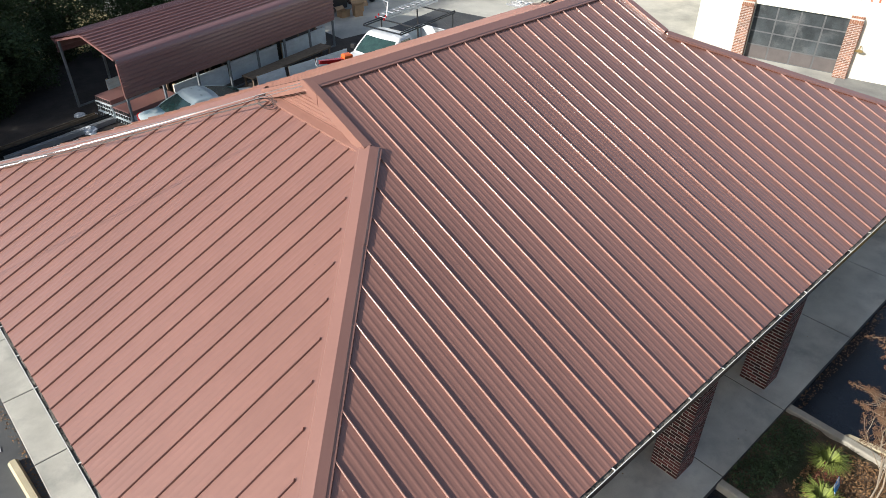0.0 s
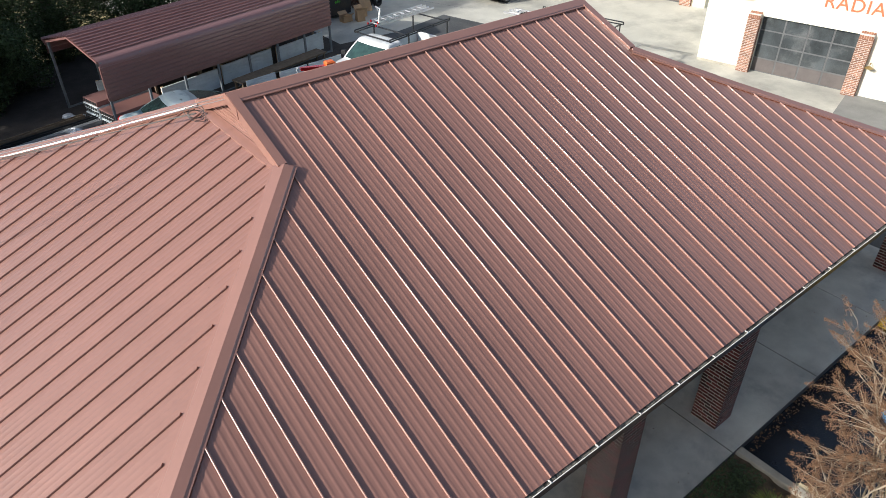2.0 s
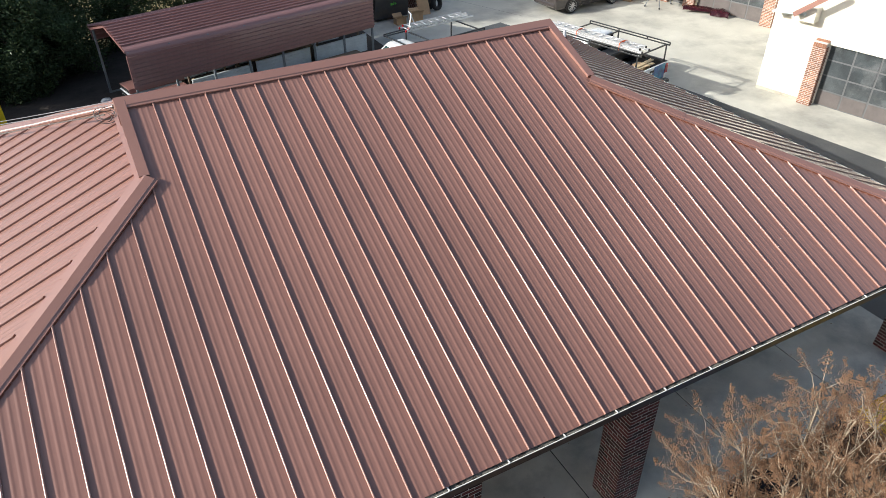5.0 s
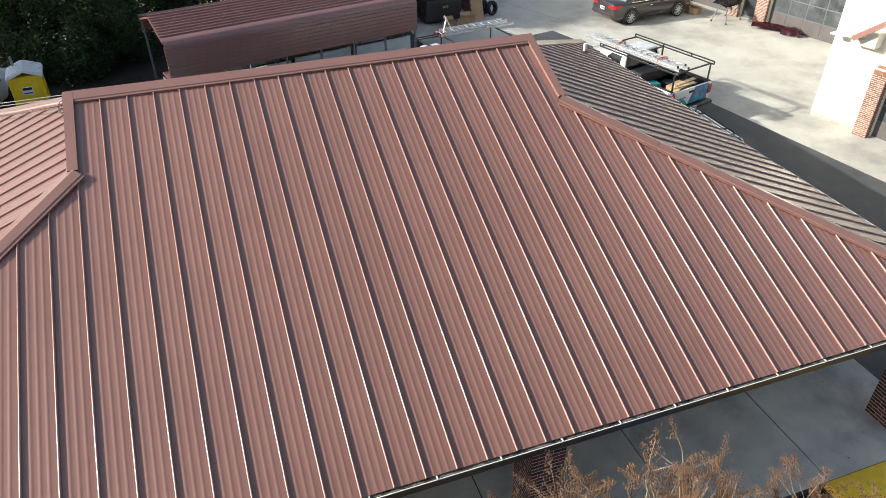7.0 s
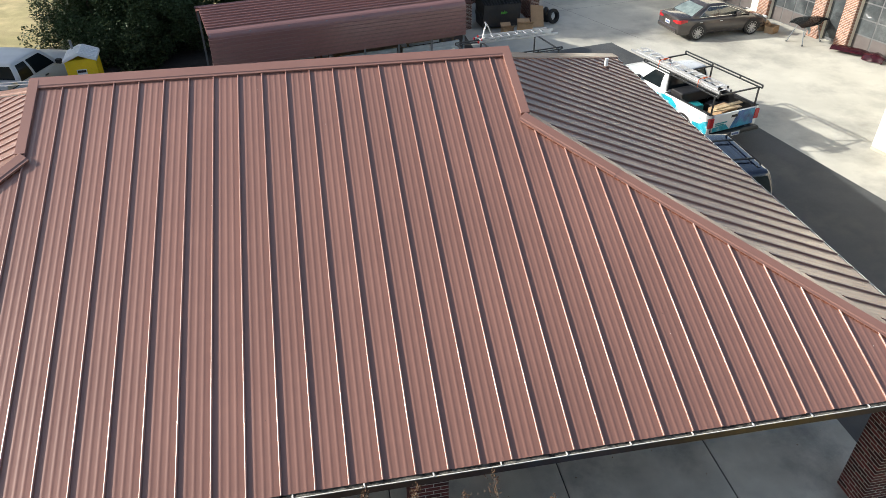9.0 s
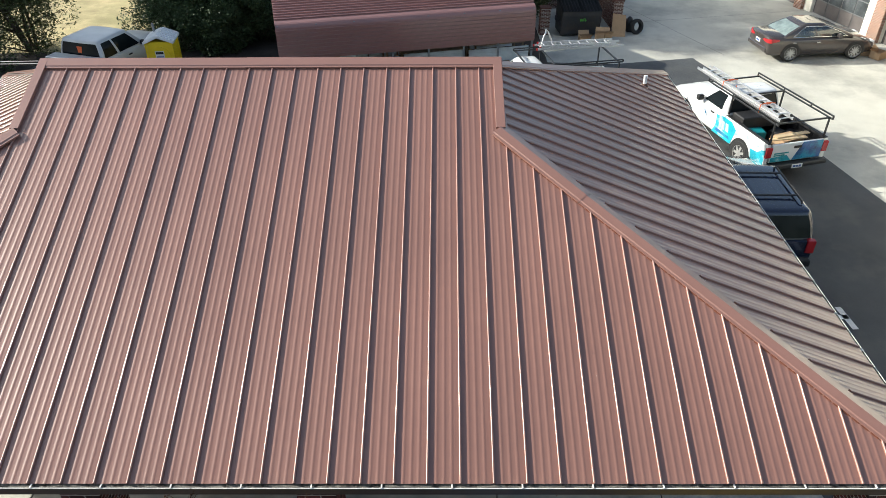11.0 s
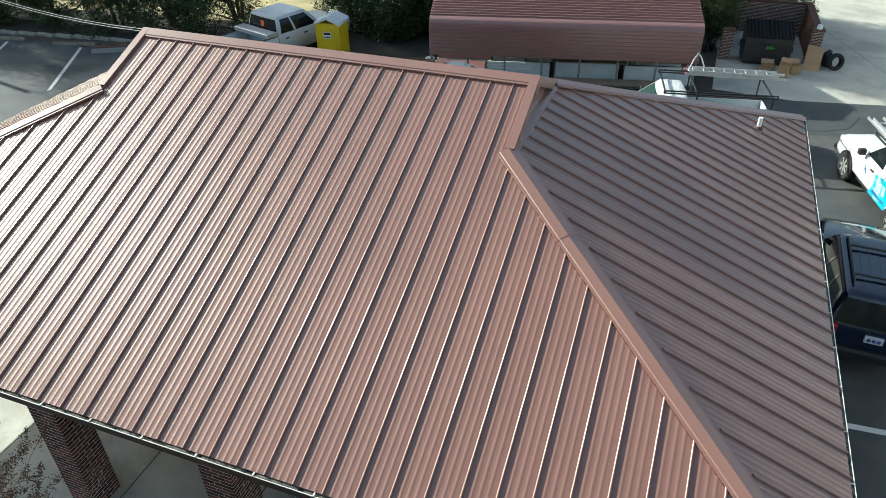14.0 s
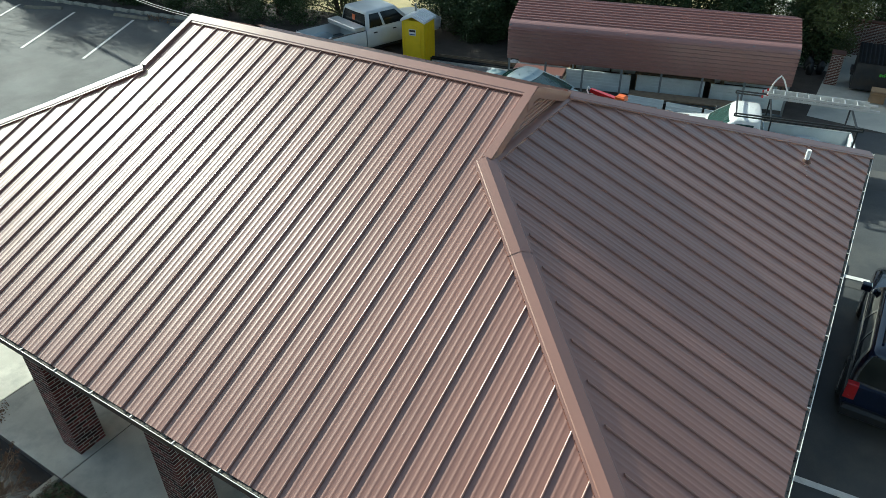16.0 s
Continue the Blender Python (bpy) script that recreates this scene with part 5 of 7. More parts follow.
def cabin(parent, name, y0, y1, y2, y3, w0, w1, z0, z1, paint, glass, side_splits, roof_label="", rc=0.10, arch=1.0, rear_glass=None, trim=False):
    """The glazed upper body: rear glass y0-y1, roof y1-y2, windscreen y2-y3 (y0 and y3 at the belt), with rounded corners and a crowned roof."""
    span = y3 - y0 - 2 * rc
    wins = [(min(0.98, max(0.02, (a - y0 - rc) / span)), min(0.98, max(0.02, (b - y0 - rc) / span))) for a, b, c, d in side_splits]
    cuts = sorted({0.0, 1.0, *[f for w in wins for f in w]})
    fs = []
    for a, b in zip(cuts, cuts[1:]):
        n = max(1, int((b - a) * span / 0.25))
        fs += [a + (b - a) * k / n for k in range(n)]
    fs.append(1.0)
    arc = [math.pi / 2 * k / 4 for k in range(1, 4)]

    def section(v, shrink, z):
        ya, yb = y0 + (y1 - y0) * v ** arch + shrink, y3 + (y2 - y3) * v ** arch - shrink
        w = w0 + (w1 - w0) * v + 0.035 * math.sin(math.pi * v) - shrink
        r = max(0.02, rc - shrink * 0.2)
        out = []
        for sgn in (1, -1):
            side = [(f, (w, ya + r + (yb - ya - 2 * r) * f)) for f in fs]
            front = [(None, (w - r + r * math.cos(t), yb - r + r * math.sin(t))) for t in arc]
            front += [("front", ((w - r) * (1 - k / 3), yb + 0.05 * (1 - (1 - k / 3) ** 2))) for k in range(3)]
            rear = [("rear", ((w - r) * k / 3, ya - 0.035 * (1 - (k / 3) ** 2))) for k in range(1, 4)]
            rear += [(None, (w - r + r * math.cos(t), ya + r - r * math.sin(t))) for t in arc[::-1]]
            half = [("rear", (0.0, ya - 0.035))] + rear + side + front
            if sgn > 0:
                out += half
            else:
                out += [("front", (0.0, yb + 0.05))] + [(f, (-x, y)) for f, (x, y) in half[::-1][:-1]]
        return [(tag, Vector((x, y, z))) for tag, (x, y) in out]

    zr = z1 - 0.06
    levels = [(0.0, 0.0), (0.08, 0.0), (0.35, 0.0), (0.65, 0.0), (0.90, 0.0), (1.0, 0.0)]
    rows = [section(v, s, z0 + (zr - z0) * v) for v, s in levels]
    rows += [section(1.0, 0.02, z1 - 0.035), section(1.0, 0.06, z1 - 0.016), section(1.0, 0.14, z1 - 0.004), section(1.0, 0.30, z1 + 0.004), section(1.0, w1 * 0.8, z1 + 0.008)]
    n = len(rows[0])
    shell, panes = [], {}
    for li, (a, b) in enumerate(zip(rows, rows[1:])):
        for i in range(n):
            j = (i + 1) % n
            quad = (a[i][1], a[j][1], b[j][1], b[i][1])
            ta, tb = a[i][0], a[j][0]
            key = None
            if 1 <= li <= 3:
                if isinstance(ta, float) and isinstance(tb, float):
                    m_ = (ta + tb) / 2
                    for k, (p, q) in enumerate(wins):
                        if p < m_ < q:
                            key = ("side_window", k, quad[0].x > 0)
                elif ta == tb == "front":
                    key = ("windscreen",)
                elif ta == tb == "rear":
                    key = ("rear_window",)
            if key:
                panes.setdefault(key, []).append(quad)
            else:
                shell.append(quad)
    shell.append(tuple(p for _, p in rows[-1]))

    def mesh_of(quads, push=0.0):
        bm = bmesh.new()
        for q in quads:
            bm.faces.new([bm.verts.new(p) for p in q])
        bmesh.ops.remove_doubles(bm, verts=bm.verts, dist=0.0005)
        bmesh.ops.recalc_face_normals(bm, faces=bm.faces)
        mid = Vector((0, (y0 + y3) / 2, (z0 + z1) / 2))
        if sum((f.calc_center_median() - mid).dot(f.normal) for f in bm.faces) < 0:
            bmesh.ops.reverse_faces(bm, faces=bm.faces)
        if push:
            bm.normal_update()
            for v in bm.verts:
                v.co += v.normal * push
        return bm

    ob = part(name, mesh_of(shell), paint, parent, roof_label, smooth=True)
    for key, quads in panes.items():
        part(key[0], mesh_of(quads, -0.006), rear_glass if rear_glass and key[0] == "rear_window" else glass, parent, "dark side window" if key[0] == "side_window" else "", smooth=True)
    if trim:
        fa, fb = min(w[0] for w in wins), max(w[1] for w in wins)

        def edge(f, v, sgn):
            ya, yb = y0 + (y1 - y0) * v ** arch, y3 + (y2 - y3) * v ** arch
            return Vector((sgn * (w0 + (w1 - w0) * v + 0.035 * math.sin(math.pi * v) + 0.004), ya + rc + (yb - ya - 2 * rc) * f, z0 + (zr - z0) * v))

        for sgn in (-1, 1):
            bm = bmesh.new()
            run = [edge(fa, 0.08 + 0.82 * k / 5, sgn) for k in range(6)] + [edge(fa + (fb - fa) * k / 6, 0.9, sgn) for k in range(1, 7)]
            run += [edge(fb, 0.9 - 0.82 * k / 5, sgn) for k in range(1, 6)] + [edge(fb - (fb - fa) * k / 6, 0.08, sgn) for k in range(1, 7)]
            tube(bm, run, 0.011, 6)
            part("window_trim", bm, M_CHROME, parent, "bright window trim", smooth=True)
    return ob


def mirror(parent, x, y, z, material=None):
    bm = bmesh.new()
    box(bm, x - 0.06 if x > 0 else x - 0.12, x + 0.12 if x > 0 else x + 0.06, y - 0.05, y + 0.08, z - 0.08, z + 0.09, chamfer=0.02)
    part("side_mirror", bm, material or M_BLACK, parent)


def lamp_block(parent, name, x0, x1, y0, y1, z0, z1, material, label):
    bm = bmesh.new()
    box(bm, x0, x1, y0, y1, z0, z1, chamfer=0.015)
    return part(name, bm, material, parent, label)


def pickup(place, paint, label, L, hw, cab, bed, crew, old=False, glass=None, cab_top=1.84):
    """A pickup truck: hood, cab, open bed with thick walls, bumpers, lamps, wheels."""
    t = thing("pickup_truck", place, label, "pickup truck")
    y_tail, y_nose = -L / 2, L / 2
    yb = y_tail + 0.12 + bed
    yc = yb + 0.05 + cab
    sill, belt, hoodz, roofz = 0.42, 1.16, 1.13, cab_top
    bm = bmesh.new()
    loft(bm, [ring(yb + 0.03, hw, sill, belt, belt, hw * 0.85), ring(yc - 0.35, hw, sill, belt, belt, hw * 0.85), ring(yc + 0.1, hw, sill, belt - 0.04, hoodz + 0.02, hw * 0.80),
              ring(y_nose - 0.45, hw * 0.99, sill, 1.02, hoodz - 0.05, hw * 0.78), ring(y_nose - 0.14, hw * 0.95, sill, 0.95, 1.0, hw * 0.76), ring(y_nose - 0.03, hw * 0.88, sill + 0.06, 0.85, 0.92, hw * 0.72)])
    part("front_body", bm, paint, t, smooth=True)
    if crew:
        m_ = (yb + 0.10 + yc - 0.55) / 2
        splits = [(yb + 0.16, m_ - 0.06, m_ - 0.06, yb + 0.20), (m_ + 0.06, yc - 0.22, yc - 0.62, m_ + 0.06)]
    else:
        splits = [(yb + 0.30, yc - 0.22, yc - 0.62, yb + 0.30)]
    cabin(t, "cab_roof", yb + 0.05, yb + 0.16, yc - 0.62, yc + 0.02, hw * 0.93, hw * 0.78, belt, roofz, paint, glass or M_GLASS, splits)
    # bed
    wt = 0.07
    for s in (-1, 1):
        bm = bmesh.new()
        rings = []
        for y in (y_tail + 0.06, yb - 0.02):
            o = [(s * hw * 0.93, sill), (s * hw, sill + 0.12), (s * (hw + 0.0), 0.95), (s * hw * 0.98, belt - 0.03), (s * hw * 0.96, belt), (s * (hw - wt - 0.04), belt), (s * (hw - wt - 0.04), 0.62), (s * hw * 0.8, sill)]
            rings.append([(x, y, z) for x, z in o])
        loft(bm, rings)
        bmesh.ops.recalc_face_normals(bm, faces=bm.faces)
        part("bed_side", bm, paint, t, smooth=True)
        bm = bmesh.new()
        box(bm, min(s * (hw - 0.13), s * (hw - 0.02)), max(s * (hw - 0.13), s * (hw - 0.02)), y_tail + 0.06, yb - 0.02, belt + 0.001, belt + 0.022, chamfer=0.008)
        part("bed_rail", bm, M_BLACK, t)
    if not old:
        for s in (-1, 1):
            bm = bmesh.new()
            xi = s * (hw - wt - 0.043)
            box(bm, min(xi, xi - s * 0.012), max(xi, xi - s * 0.012), y_tail + 0.10, yb - 0.06, 0.66, belt + 0.004)
            for k in range(6):
                y = y_tail + 0.2 + k * (bed - 0.3) / 5
                box(bm, min(xi - s * 0.012, xi - s * 0.03), max(xi - s * 0.012, xi - s * 0.03), y, y + 0.09, 0.67, belt - 0.05)
            part("bed_liner", bm, M_BLACK, t, "black ribbed bed liner")
        bm = bmesh.new()
        box(bm, -hw * 0.82, hw * 0.82, y_tail + 0.101, y_tail + 0.115, 0.66, belt - 0.02)
        part("bed_liner", bm, M_BLACK, t, "black ribbed bed liner")
    bm = bmesh.new()
    box(bm, -hw * 0.86, hw * 0.86, y_tail + 0.08, yb - 0.03, 0.58, 0.66)
    part("bed_floor", bm, M_BLACK if not old else M_GALV, t)
    for k in range(9):
        bm = bmesh.new()
        x = -hw * 0.8 + hw * 1.6 * k / 8
        box(bm, x - 0.03, x + 0.03, y_tail + 0.12, yb - 0.08, 0.661, 0.68, chamfer=0.005)
        part("floor_rib", bm, M_BLACK if not old else M_GALV, t)
    for s in (-1, 1):
        bm = bmesh.new()
        outer, inner = s * (hw - wt - 0.045), s * (hw - wt - 0.26)
        hump = [(y_tail + 1.12 + 0.46 * math.cos(radians(a)), 0.655 + 0.24 * math.sin(radians(a))) for a in range(0, 181, 15)]
        loft(bm, [[(outer, y, z) for y, z in hump], [(inner, y, z) for y, z in hump]])
        bmesh.ops.recalc_face_normals(bm, faces=bm.faces)
        part("bed_hump", bm, M_SHEET if old else M_BLACK, t, "wheel housing inside the bed", smooth=True)
    bm = bmesh.new()
    box(bm, -hw * 0.88, hw * 0.88, yb - 0.06, yb - 0.02, 0.6, belt)
    part("bed_front", bm, M_SHEET if old else M_BLACK, t)
    bm = bmesh.new()
    box(bm, -hw * 0.84, hw * 0.84, y_tail + 0.03, y_tail + 0.10, 0.60, belt - 0.01, chamfer=0.015)
    gate = part("tailgate", bm, paint, t)
    bm = bmesh.new()
    box(bm, -0.12, 0.12, y_tail + 0.015, y_tail + 0.03, 0.98, 1.06, chamfer=0.006)
    part("handle", bm, M_BLACK, gate)
    bm = bmesh.new()
    box(bm, -hw * 0.97, hw * 0.97, y_tail - 0.14, y_tail + 0.05, 0.44, 0.58, chamfer=0.03)
    bump_ = part("rear_bumper", bm, M_CHROME if old else M_STEELBLK, t, "chrome rear bumper" if old else "dark steel rear bumper")
    bm = bmesh.new()
    box(bm, -0.17, 0.17, y_tail - 0.15, y_tail - 0.14, 0.45, 0.57)
    plate = part("plate", bm, M_PLATE, bump_, "white number plate with plain bars")
    bm = bmesh.new()
    for i in range(3):
        box(bm, -0.13 + i * 0.09, -0.06 + i * 0.09, y_tail - 0.155, y_tail - 0.15, 0.48, 0.54)
    part("plate_bar", bm, M_BARBLUE, plate)
    bm = bmesh.new()
    box(bm, -hw * 0.95, hw * 0.95, y_nose - 0.10, y_nose + 0.06, 0.45, 0.68, chamfer=0.04)
    part("front_bumper", bm, M_CHROME, t)
    bm = bmesh.new()
    box(bm, -hw * 0.6, hw * 0.6, y_nose - 0.07, y_nose + 0.0, 0.70, 0.92, chamfer=0.02)
    part("grille", bm, M_BLACK, t)
    for s in (-1, 1):
        lamp_block(t, "tail_lamp", s * hw * 0.915 - 0.085, s * hw * 0.915 + 0.085, y_tail + 0.012, y_tail + 0.09, 0.76, 1.08, M_RED, "red tail lamp")
        lamp_block(t, "headlight", s * hw * 0.76 - 0.13, s * hw * 0.76 + 0.13, y_nose - 0.12, y_nose - 0.02, 0.74, 0.92, M_PLATE, "clear headlight")
        mirror(t, s * (hw + 0.06), yc - 0.25, 1.25)
        for yy in ([yc - 0.95] if not crew else [yc - 1.0, yb + 0.35]):
            bm = bmesh.new()
            box(bm, min(s * hw * 0.99, s * (hw + 0.03)), max(s * hw * 0.99, s * (hw + 0.03)), yy, yy + 0.16, 1.0, 1.04, chamfer=0.005)
            part("door_handle", bm, M_BLACK, t)
    r = 0.39
    ys = (y_tail + 1.12, y_nose - 0.98)
    arches(t, hw, ys, r)
    for y in ys:
        for s in (-1, 1):
            wheel(t, s * (hw - 0.10), y, r, 0.26, 7, M_RIM_STEEL, 0.60)
    bm = bmesh.new()
    box(bm, -hw * 0.85, hw * 0.85, y_tail + 0.2, y_nose - 0.3, 0.30, 0.44)
    part("underbody", bm, M_BLACK, t)
    return t, y_tail, yb, yc, y_nose, belt, roofz


def smooth_sections(secs, n=4):
    """Body sections with rounded ones set in between."""
    out = []
    for i in range(len(secs) - 1):
        a, b, c, d = (secs[max(0, i - 1)], secs[i], secs[i + 1], secs[min(len(secs) - 1, i + 2)])
        for k in range(n):
            u = k / n
            row = []
            for p, q, r, s in zip(a, b, c, d):
                row.append(tuple(0.5 * (2 * q[m] + (r[m] - p[m]) * u + (2 * p[m] - 5 * q[m] + 4 * r[m] - s[m]) * u * u + (3 * q[m] - p[m] - 3 * r[m] + s[m]) * u ** 3) for m in range(3)))
            out.append(row)
    out.append(list(secs[-1]))
    return out


def car(place, paint, label, category, L, hw, H, suv=False, glass=None, name="sedan_car", rear_glass=None):
    t = thing(name, place, label, category)
    yt, yn = -L / 2, L / 2
    glass = glass or M_GLASS
    if suv:
        sill, belt = 0.36, 1.02
        secs = [ring(yt + 0.02, hw * 0.93, 0.45, belt - 0.06, belt - 0.02, hw * 0.86), ring(yt + 0.12, hw * 0.98, sill, belt, belt, hw * 0.9), ring(yt + 1.8, hw, sill, belt, belt, hw * 0.9),
                ring(yn - 1.35, hw, sill, belt - 0.02, belt + 0.02, hw * 0.86), ring(yn - 0.5, hw * 0.98, sill, belt - 0.10, belt - 0.04, hw * 0.78), ring(yn - 0.15, hw * 0.94, sill, belt - 0.22, belt - 0.14, hw * 0.74), ring(yn, hw * 0.84, 0.45, 0.7, 0.76, hw * 0.7)]
        cab = (yt + 0.10, yt + 0.30, yn - 2.05, yn - 1.35)
        w0, w1, r = hw * 0.95, hw * 0.80, 0.355
        splits = [(yt + 0.35, yt + 1.05, yt + 1.05, yt + 0.50), (yt + 1.15, yt + 1.95, yt + 1.95, yt + 1.15), (yt + 2.05, yn - 1.62, yn - 2.15, yt + 2.05)]
        axles = (yt + 0.95, yn - 0.90)
    else:
        sill, belt = 0.24, 0.88
        secs = [ring(yt, hw * 0.78, 0.40, 0.80, 0.86, hw * 0.70), ring(yt + 0.10, hw * 0.92, 0.28, 0.90, 0.98, hw * 0.74), ring(yt + 0.55, hw * 0.99, sill, 0.92, 1.02, hw * 0.74), ring(yt + 1.2, hw, sill, belt + 0.02, 0.99, hw * 0.80),
                ring(0.4, hw, sill, belt, 0.95, hw * 0.82), ring(yn - 1.3, hw, sill, belt - 0.04, 0.95, hw * 0.76), ring(yn - 0.6, hw * 0.97, sill, 0.76, 0.84, hw * 0.70), ring(yn - 0.15, hw * 0.88, 0.26, 0.62, 0.68, hw * 0.62), ring(yn, hw * 0.66, 0.32, 0.52, 0.56, hw * 0.5)]
        secs = smooth_sections(secs)
        cab = (yt + 0.58, yt + 1.40, yn - 2.30, yn - 1.05)
        w0, w1, r = hw * 0.91, hw * 0.70, 0.345
        splits = [(yt + 0.98, yt + 1.96, 0, 0), (yt + 2.03, yn - 1.36, 0, 0)]
        axles = (yt + 1.00, yn - 0.94)
    bm = bmesh.new()
    loft(bm, secs)
    part("body", bm, paint, t, smooth=True)
    cabin(t, "cabin_roof", *cab, w0, w1, belt - 0.01 if suv else 0.93, H, paint, glass, splits, arch=1.0 if suv else 1.3, rear_glass=rear_glass, trim=not suv)
    arches(t, hw, axles, r)
    for y in axles:
        for s in (-1, 1):
            wheel(t, s * (hw - 0.09), y, r, 0.22, 10 if not suv else 5)
    for s in (-1, 1):
        mirror(t, s * (hw + 0.04), cab[2] + 0.45, belt + 0.14, paint)
        if suv:
            lamp_block(t, "tail_lamp", s * hw * 0.86 - 0.09, s * hw * 0.86 + 0.09, yt - 0.01, yt + 0.12, 0.70, 1.04, M_RED, "red tail lamp")
        else:
            bm = bmesh.new()
            cols = [(0.44, -0.014, 0.79, 0.85), (0.66, -0.012, 0.77, 0.89), (0.83, 0.004, 0.76, 0.91), (0.955, 0.10, 0.77, 0.92), (1.0, 0.40, 0.85, 0.91)]
            loft(bm, [[(s * hw * x, yt + y, za), (s * hw * x, yt + y, zb), (s * hw * x * 0.9, yt + y + 0.08, zb), (s * hw * x * 0.9, yt + y + 0.08, za)] for x, y, za, zb in cols])
            bmesh.ops.recalc_face_normals(bm, faces=bm.faces)
            part("tail_lamp", bm, M_RED, t, "red wrap-round tail lamp", smooth=True)
        lamp_block(t, "headlight", s * hw * 0.66 - 0.14, s * hw * 0.66 + 0.14, yn - 0.32, yn - 0.08, 0.58, 0.70, M_PLATE, "clear headlight")
        for yy in ((cab[0] + cab[2]) / 2 - 0.5, cab[2] - 0.4):
            bm = bmesh.new()
            box(bm, min(s * hw * 0.985, s * (hw + 0.02)), max(s * hw * 0.985, s * (hw + 0.02)), yy, yy + 0.15, belt - 0.12, belt - 0.085, chamfer=0.005)
            part("door_handle", bm, M_CHROME if not suv else M_BLACK, t)
    bm = bmesh.new()
    box(bm, -hw * (0.92 if suv else 0.80), hw * (0.92 if suv else 0.80), yt - (0.10 if suv else 0.035), yt + 0.10, 0.36 if suv else 0.34, 0.60 if suv else 0.56, chamfer=0.05)
    bump_ = part("rear_bumper", bm, M_BLACK if suv else paint, t, "rear bumper")
    bm = bmesh.new()
    zz = 0.80 if suv else 0.62
    box(bm, -0.16, 0.16, yt - 0.03, yt + 0.02, zz, zz + 0.14)
    plate = part("plate", bm, M_PLATE, t, "white number plate with plain bars")
    bm = bmesh.new()
    for i in range(3):
        box(bm, -0.12 + i * 0.085, -0.055 + i * 0.085, yt - 0.036, yt - 0.03, zz + 0.03, zz + 0.10)
    part("plate_bar", bm, M_BARBLUE, plate)
    if suv:
        for s in (-1, 1):
            bm = bmesh.new()
            tube(bm, [(s * hw * 0.62, cab[1] + 0.25, H + 0.02), (s * hw * 0.62, cab[1] + 0.3, H + 0.07), (s * hw * 0.62, cab[2] - 0.3, H + 0.07), (s * hw * 0.62, cab[2] - 0.22, H + 0.01)], 0.022, 8)
            part("roof_rail", bm, M_BLACK, t, smooth=True)
        bm = bmesh.new()
        box(bm, -0.16, 0.16, cab[1] + 0.015, cab[1] + 0.06, H - 0.075, H - 0.035, chamfer=0.008)
        part("brake_lamp", bm, M_RED, t, "red high-level brake lamp")
        for yy in (cab[1] + 0.55, cab[2] - 0.6):
            bm = bmesh.new()
            box(bm, -hw * 0.62, hw * 0.62, yy - 0.03, yy + 0.03, H + 0.055, H + 0.085, chamfer=0.008)
            part("roof_bar", bm, M_BLACK, t)
        for k in range(5):
            bm = bmesh.new()
            x = -hw * 0.4 + hw * 0.8 * k / 4
            box(bm, x - 0.012, x + 0.012, cab[1] + 0.35, cab[2] - 0.35, H - 0.004, H + 0.014, chamfer=0.003)
            part("roof_rib", bm, M_BLACKPAINT, t)
    return t


def ladder(place, L, w, label, hooks=False):
    """An extension ladder lying flat: two channel rails and round rungs, a second section nested on top."""
    t = thing("ladder", place, label, "ladder", "ladders on the truck racks")
    for k, (z, l0, l1) in enumerate(((0.0, 0.0, L), (0.075, 0.12, L - 0.25))):
        ww = w - 0.05 * k
        for s in (-1, 1):
            bm = bmesh.new()
            rings = []
            for y in (l0, l1):
                x = s * ww / 2
                rings.append([(x - 0.014, y, z), (x + 0.014, y, z), (x + 0.014, y, z + 0.068), (x - 0.014, y, z + 0.068)])
            loft(bm, rings)
            bmesh.ops.recalc_face_normals(bm, faces=bm.faces)
            part("rail", bm, M_ALU, t)
            bm = bmesh.new()
            box(bm, s * ww / 2 - 0.02, s * ww / 2 + 0.02, l0 - 0.03, l0 + 0.02, z - 0.004, z + 0.072, chamfer=0.006)
            part("end_cap", bm, M_RED if hooks else M_BLACK, t)
        n = int((l1 - l0) / 0.305)
        for i in range(n):
            bm = bmesh.new()
            y = l0 + 0.15 + i * 0.305
            tube(bm, [(-ww / 2, y, z + 0.034), (ww / 2, y, z + 0.034)], 0.017, 8)
            part("rung", bm, M_ALU, t, smooth=True)
    if hooks:
        bm = bmesh.new()
        tube(bm, [(-w / 2, 0.62, 0.12), (-w / 2 + 0.01, 0.46, 0.44), (-w / 2 + 0.04, 0.36, 0.56), (w / 2 - 0.04, 0.26, 0.56), (w / 2 - 0.01, 0.20, 0.44), (w / 2, 0.12, 0.12)], 0.022, 8)
        part("stand_off", bm, M_ALU, t, "bent aluminium stand-off hook", smooth=True)
    return t


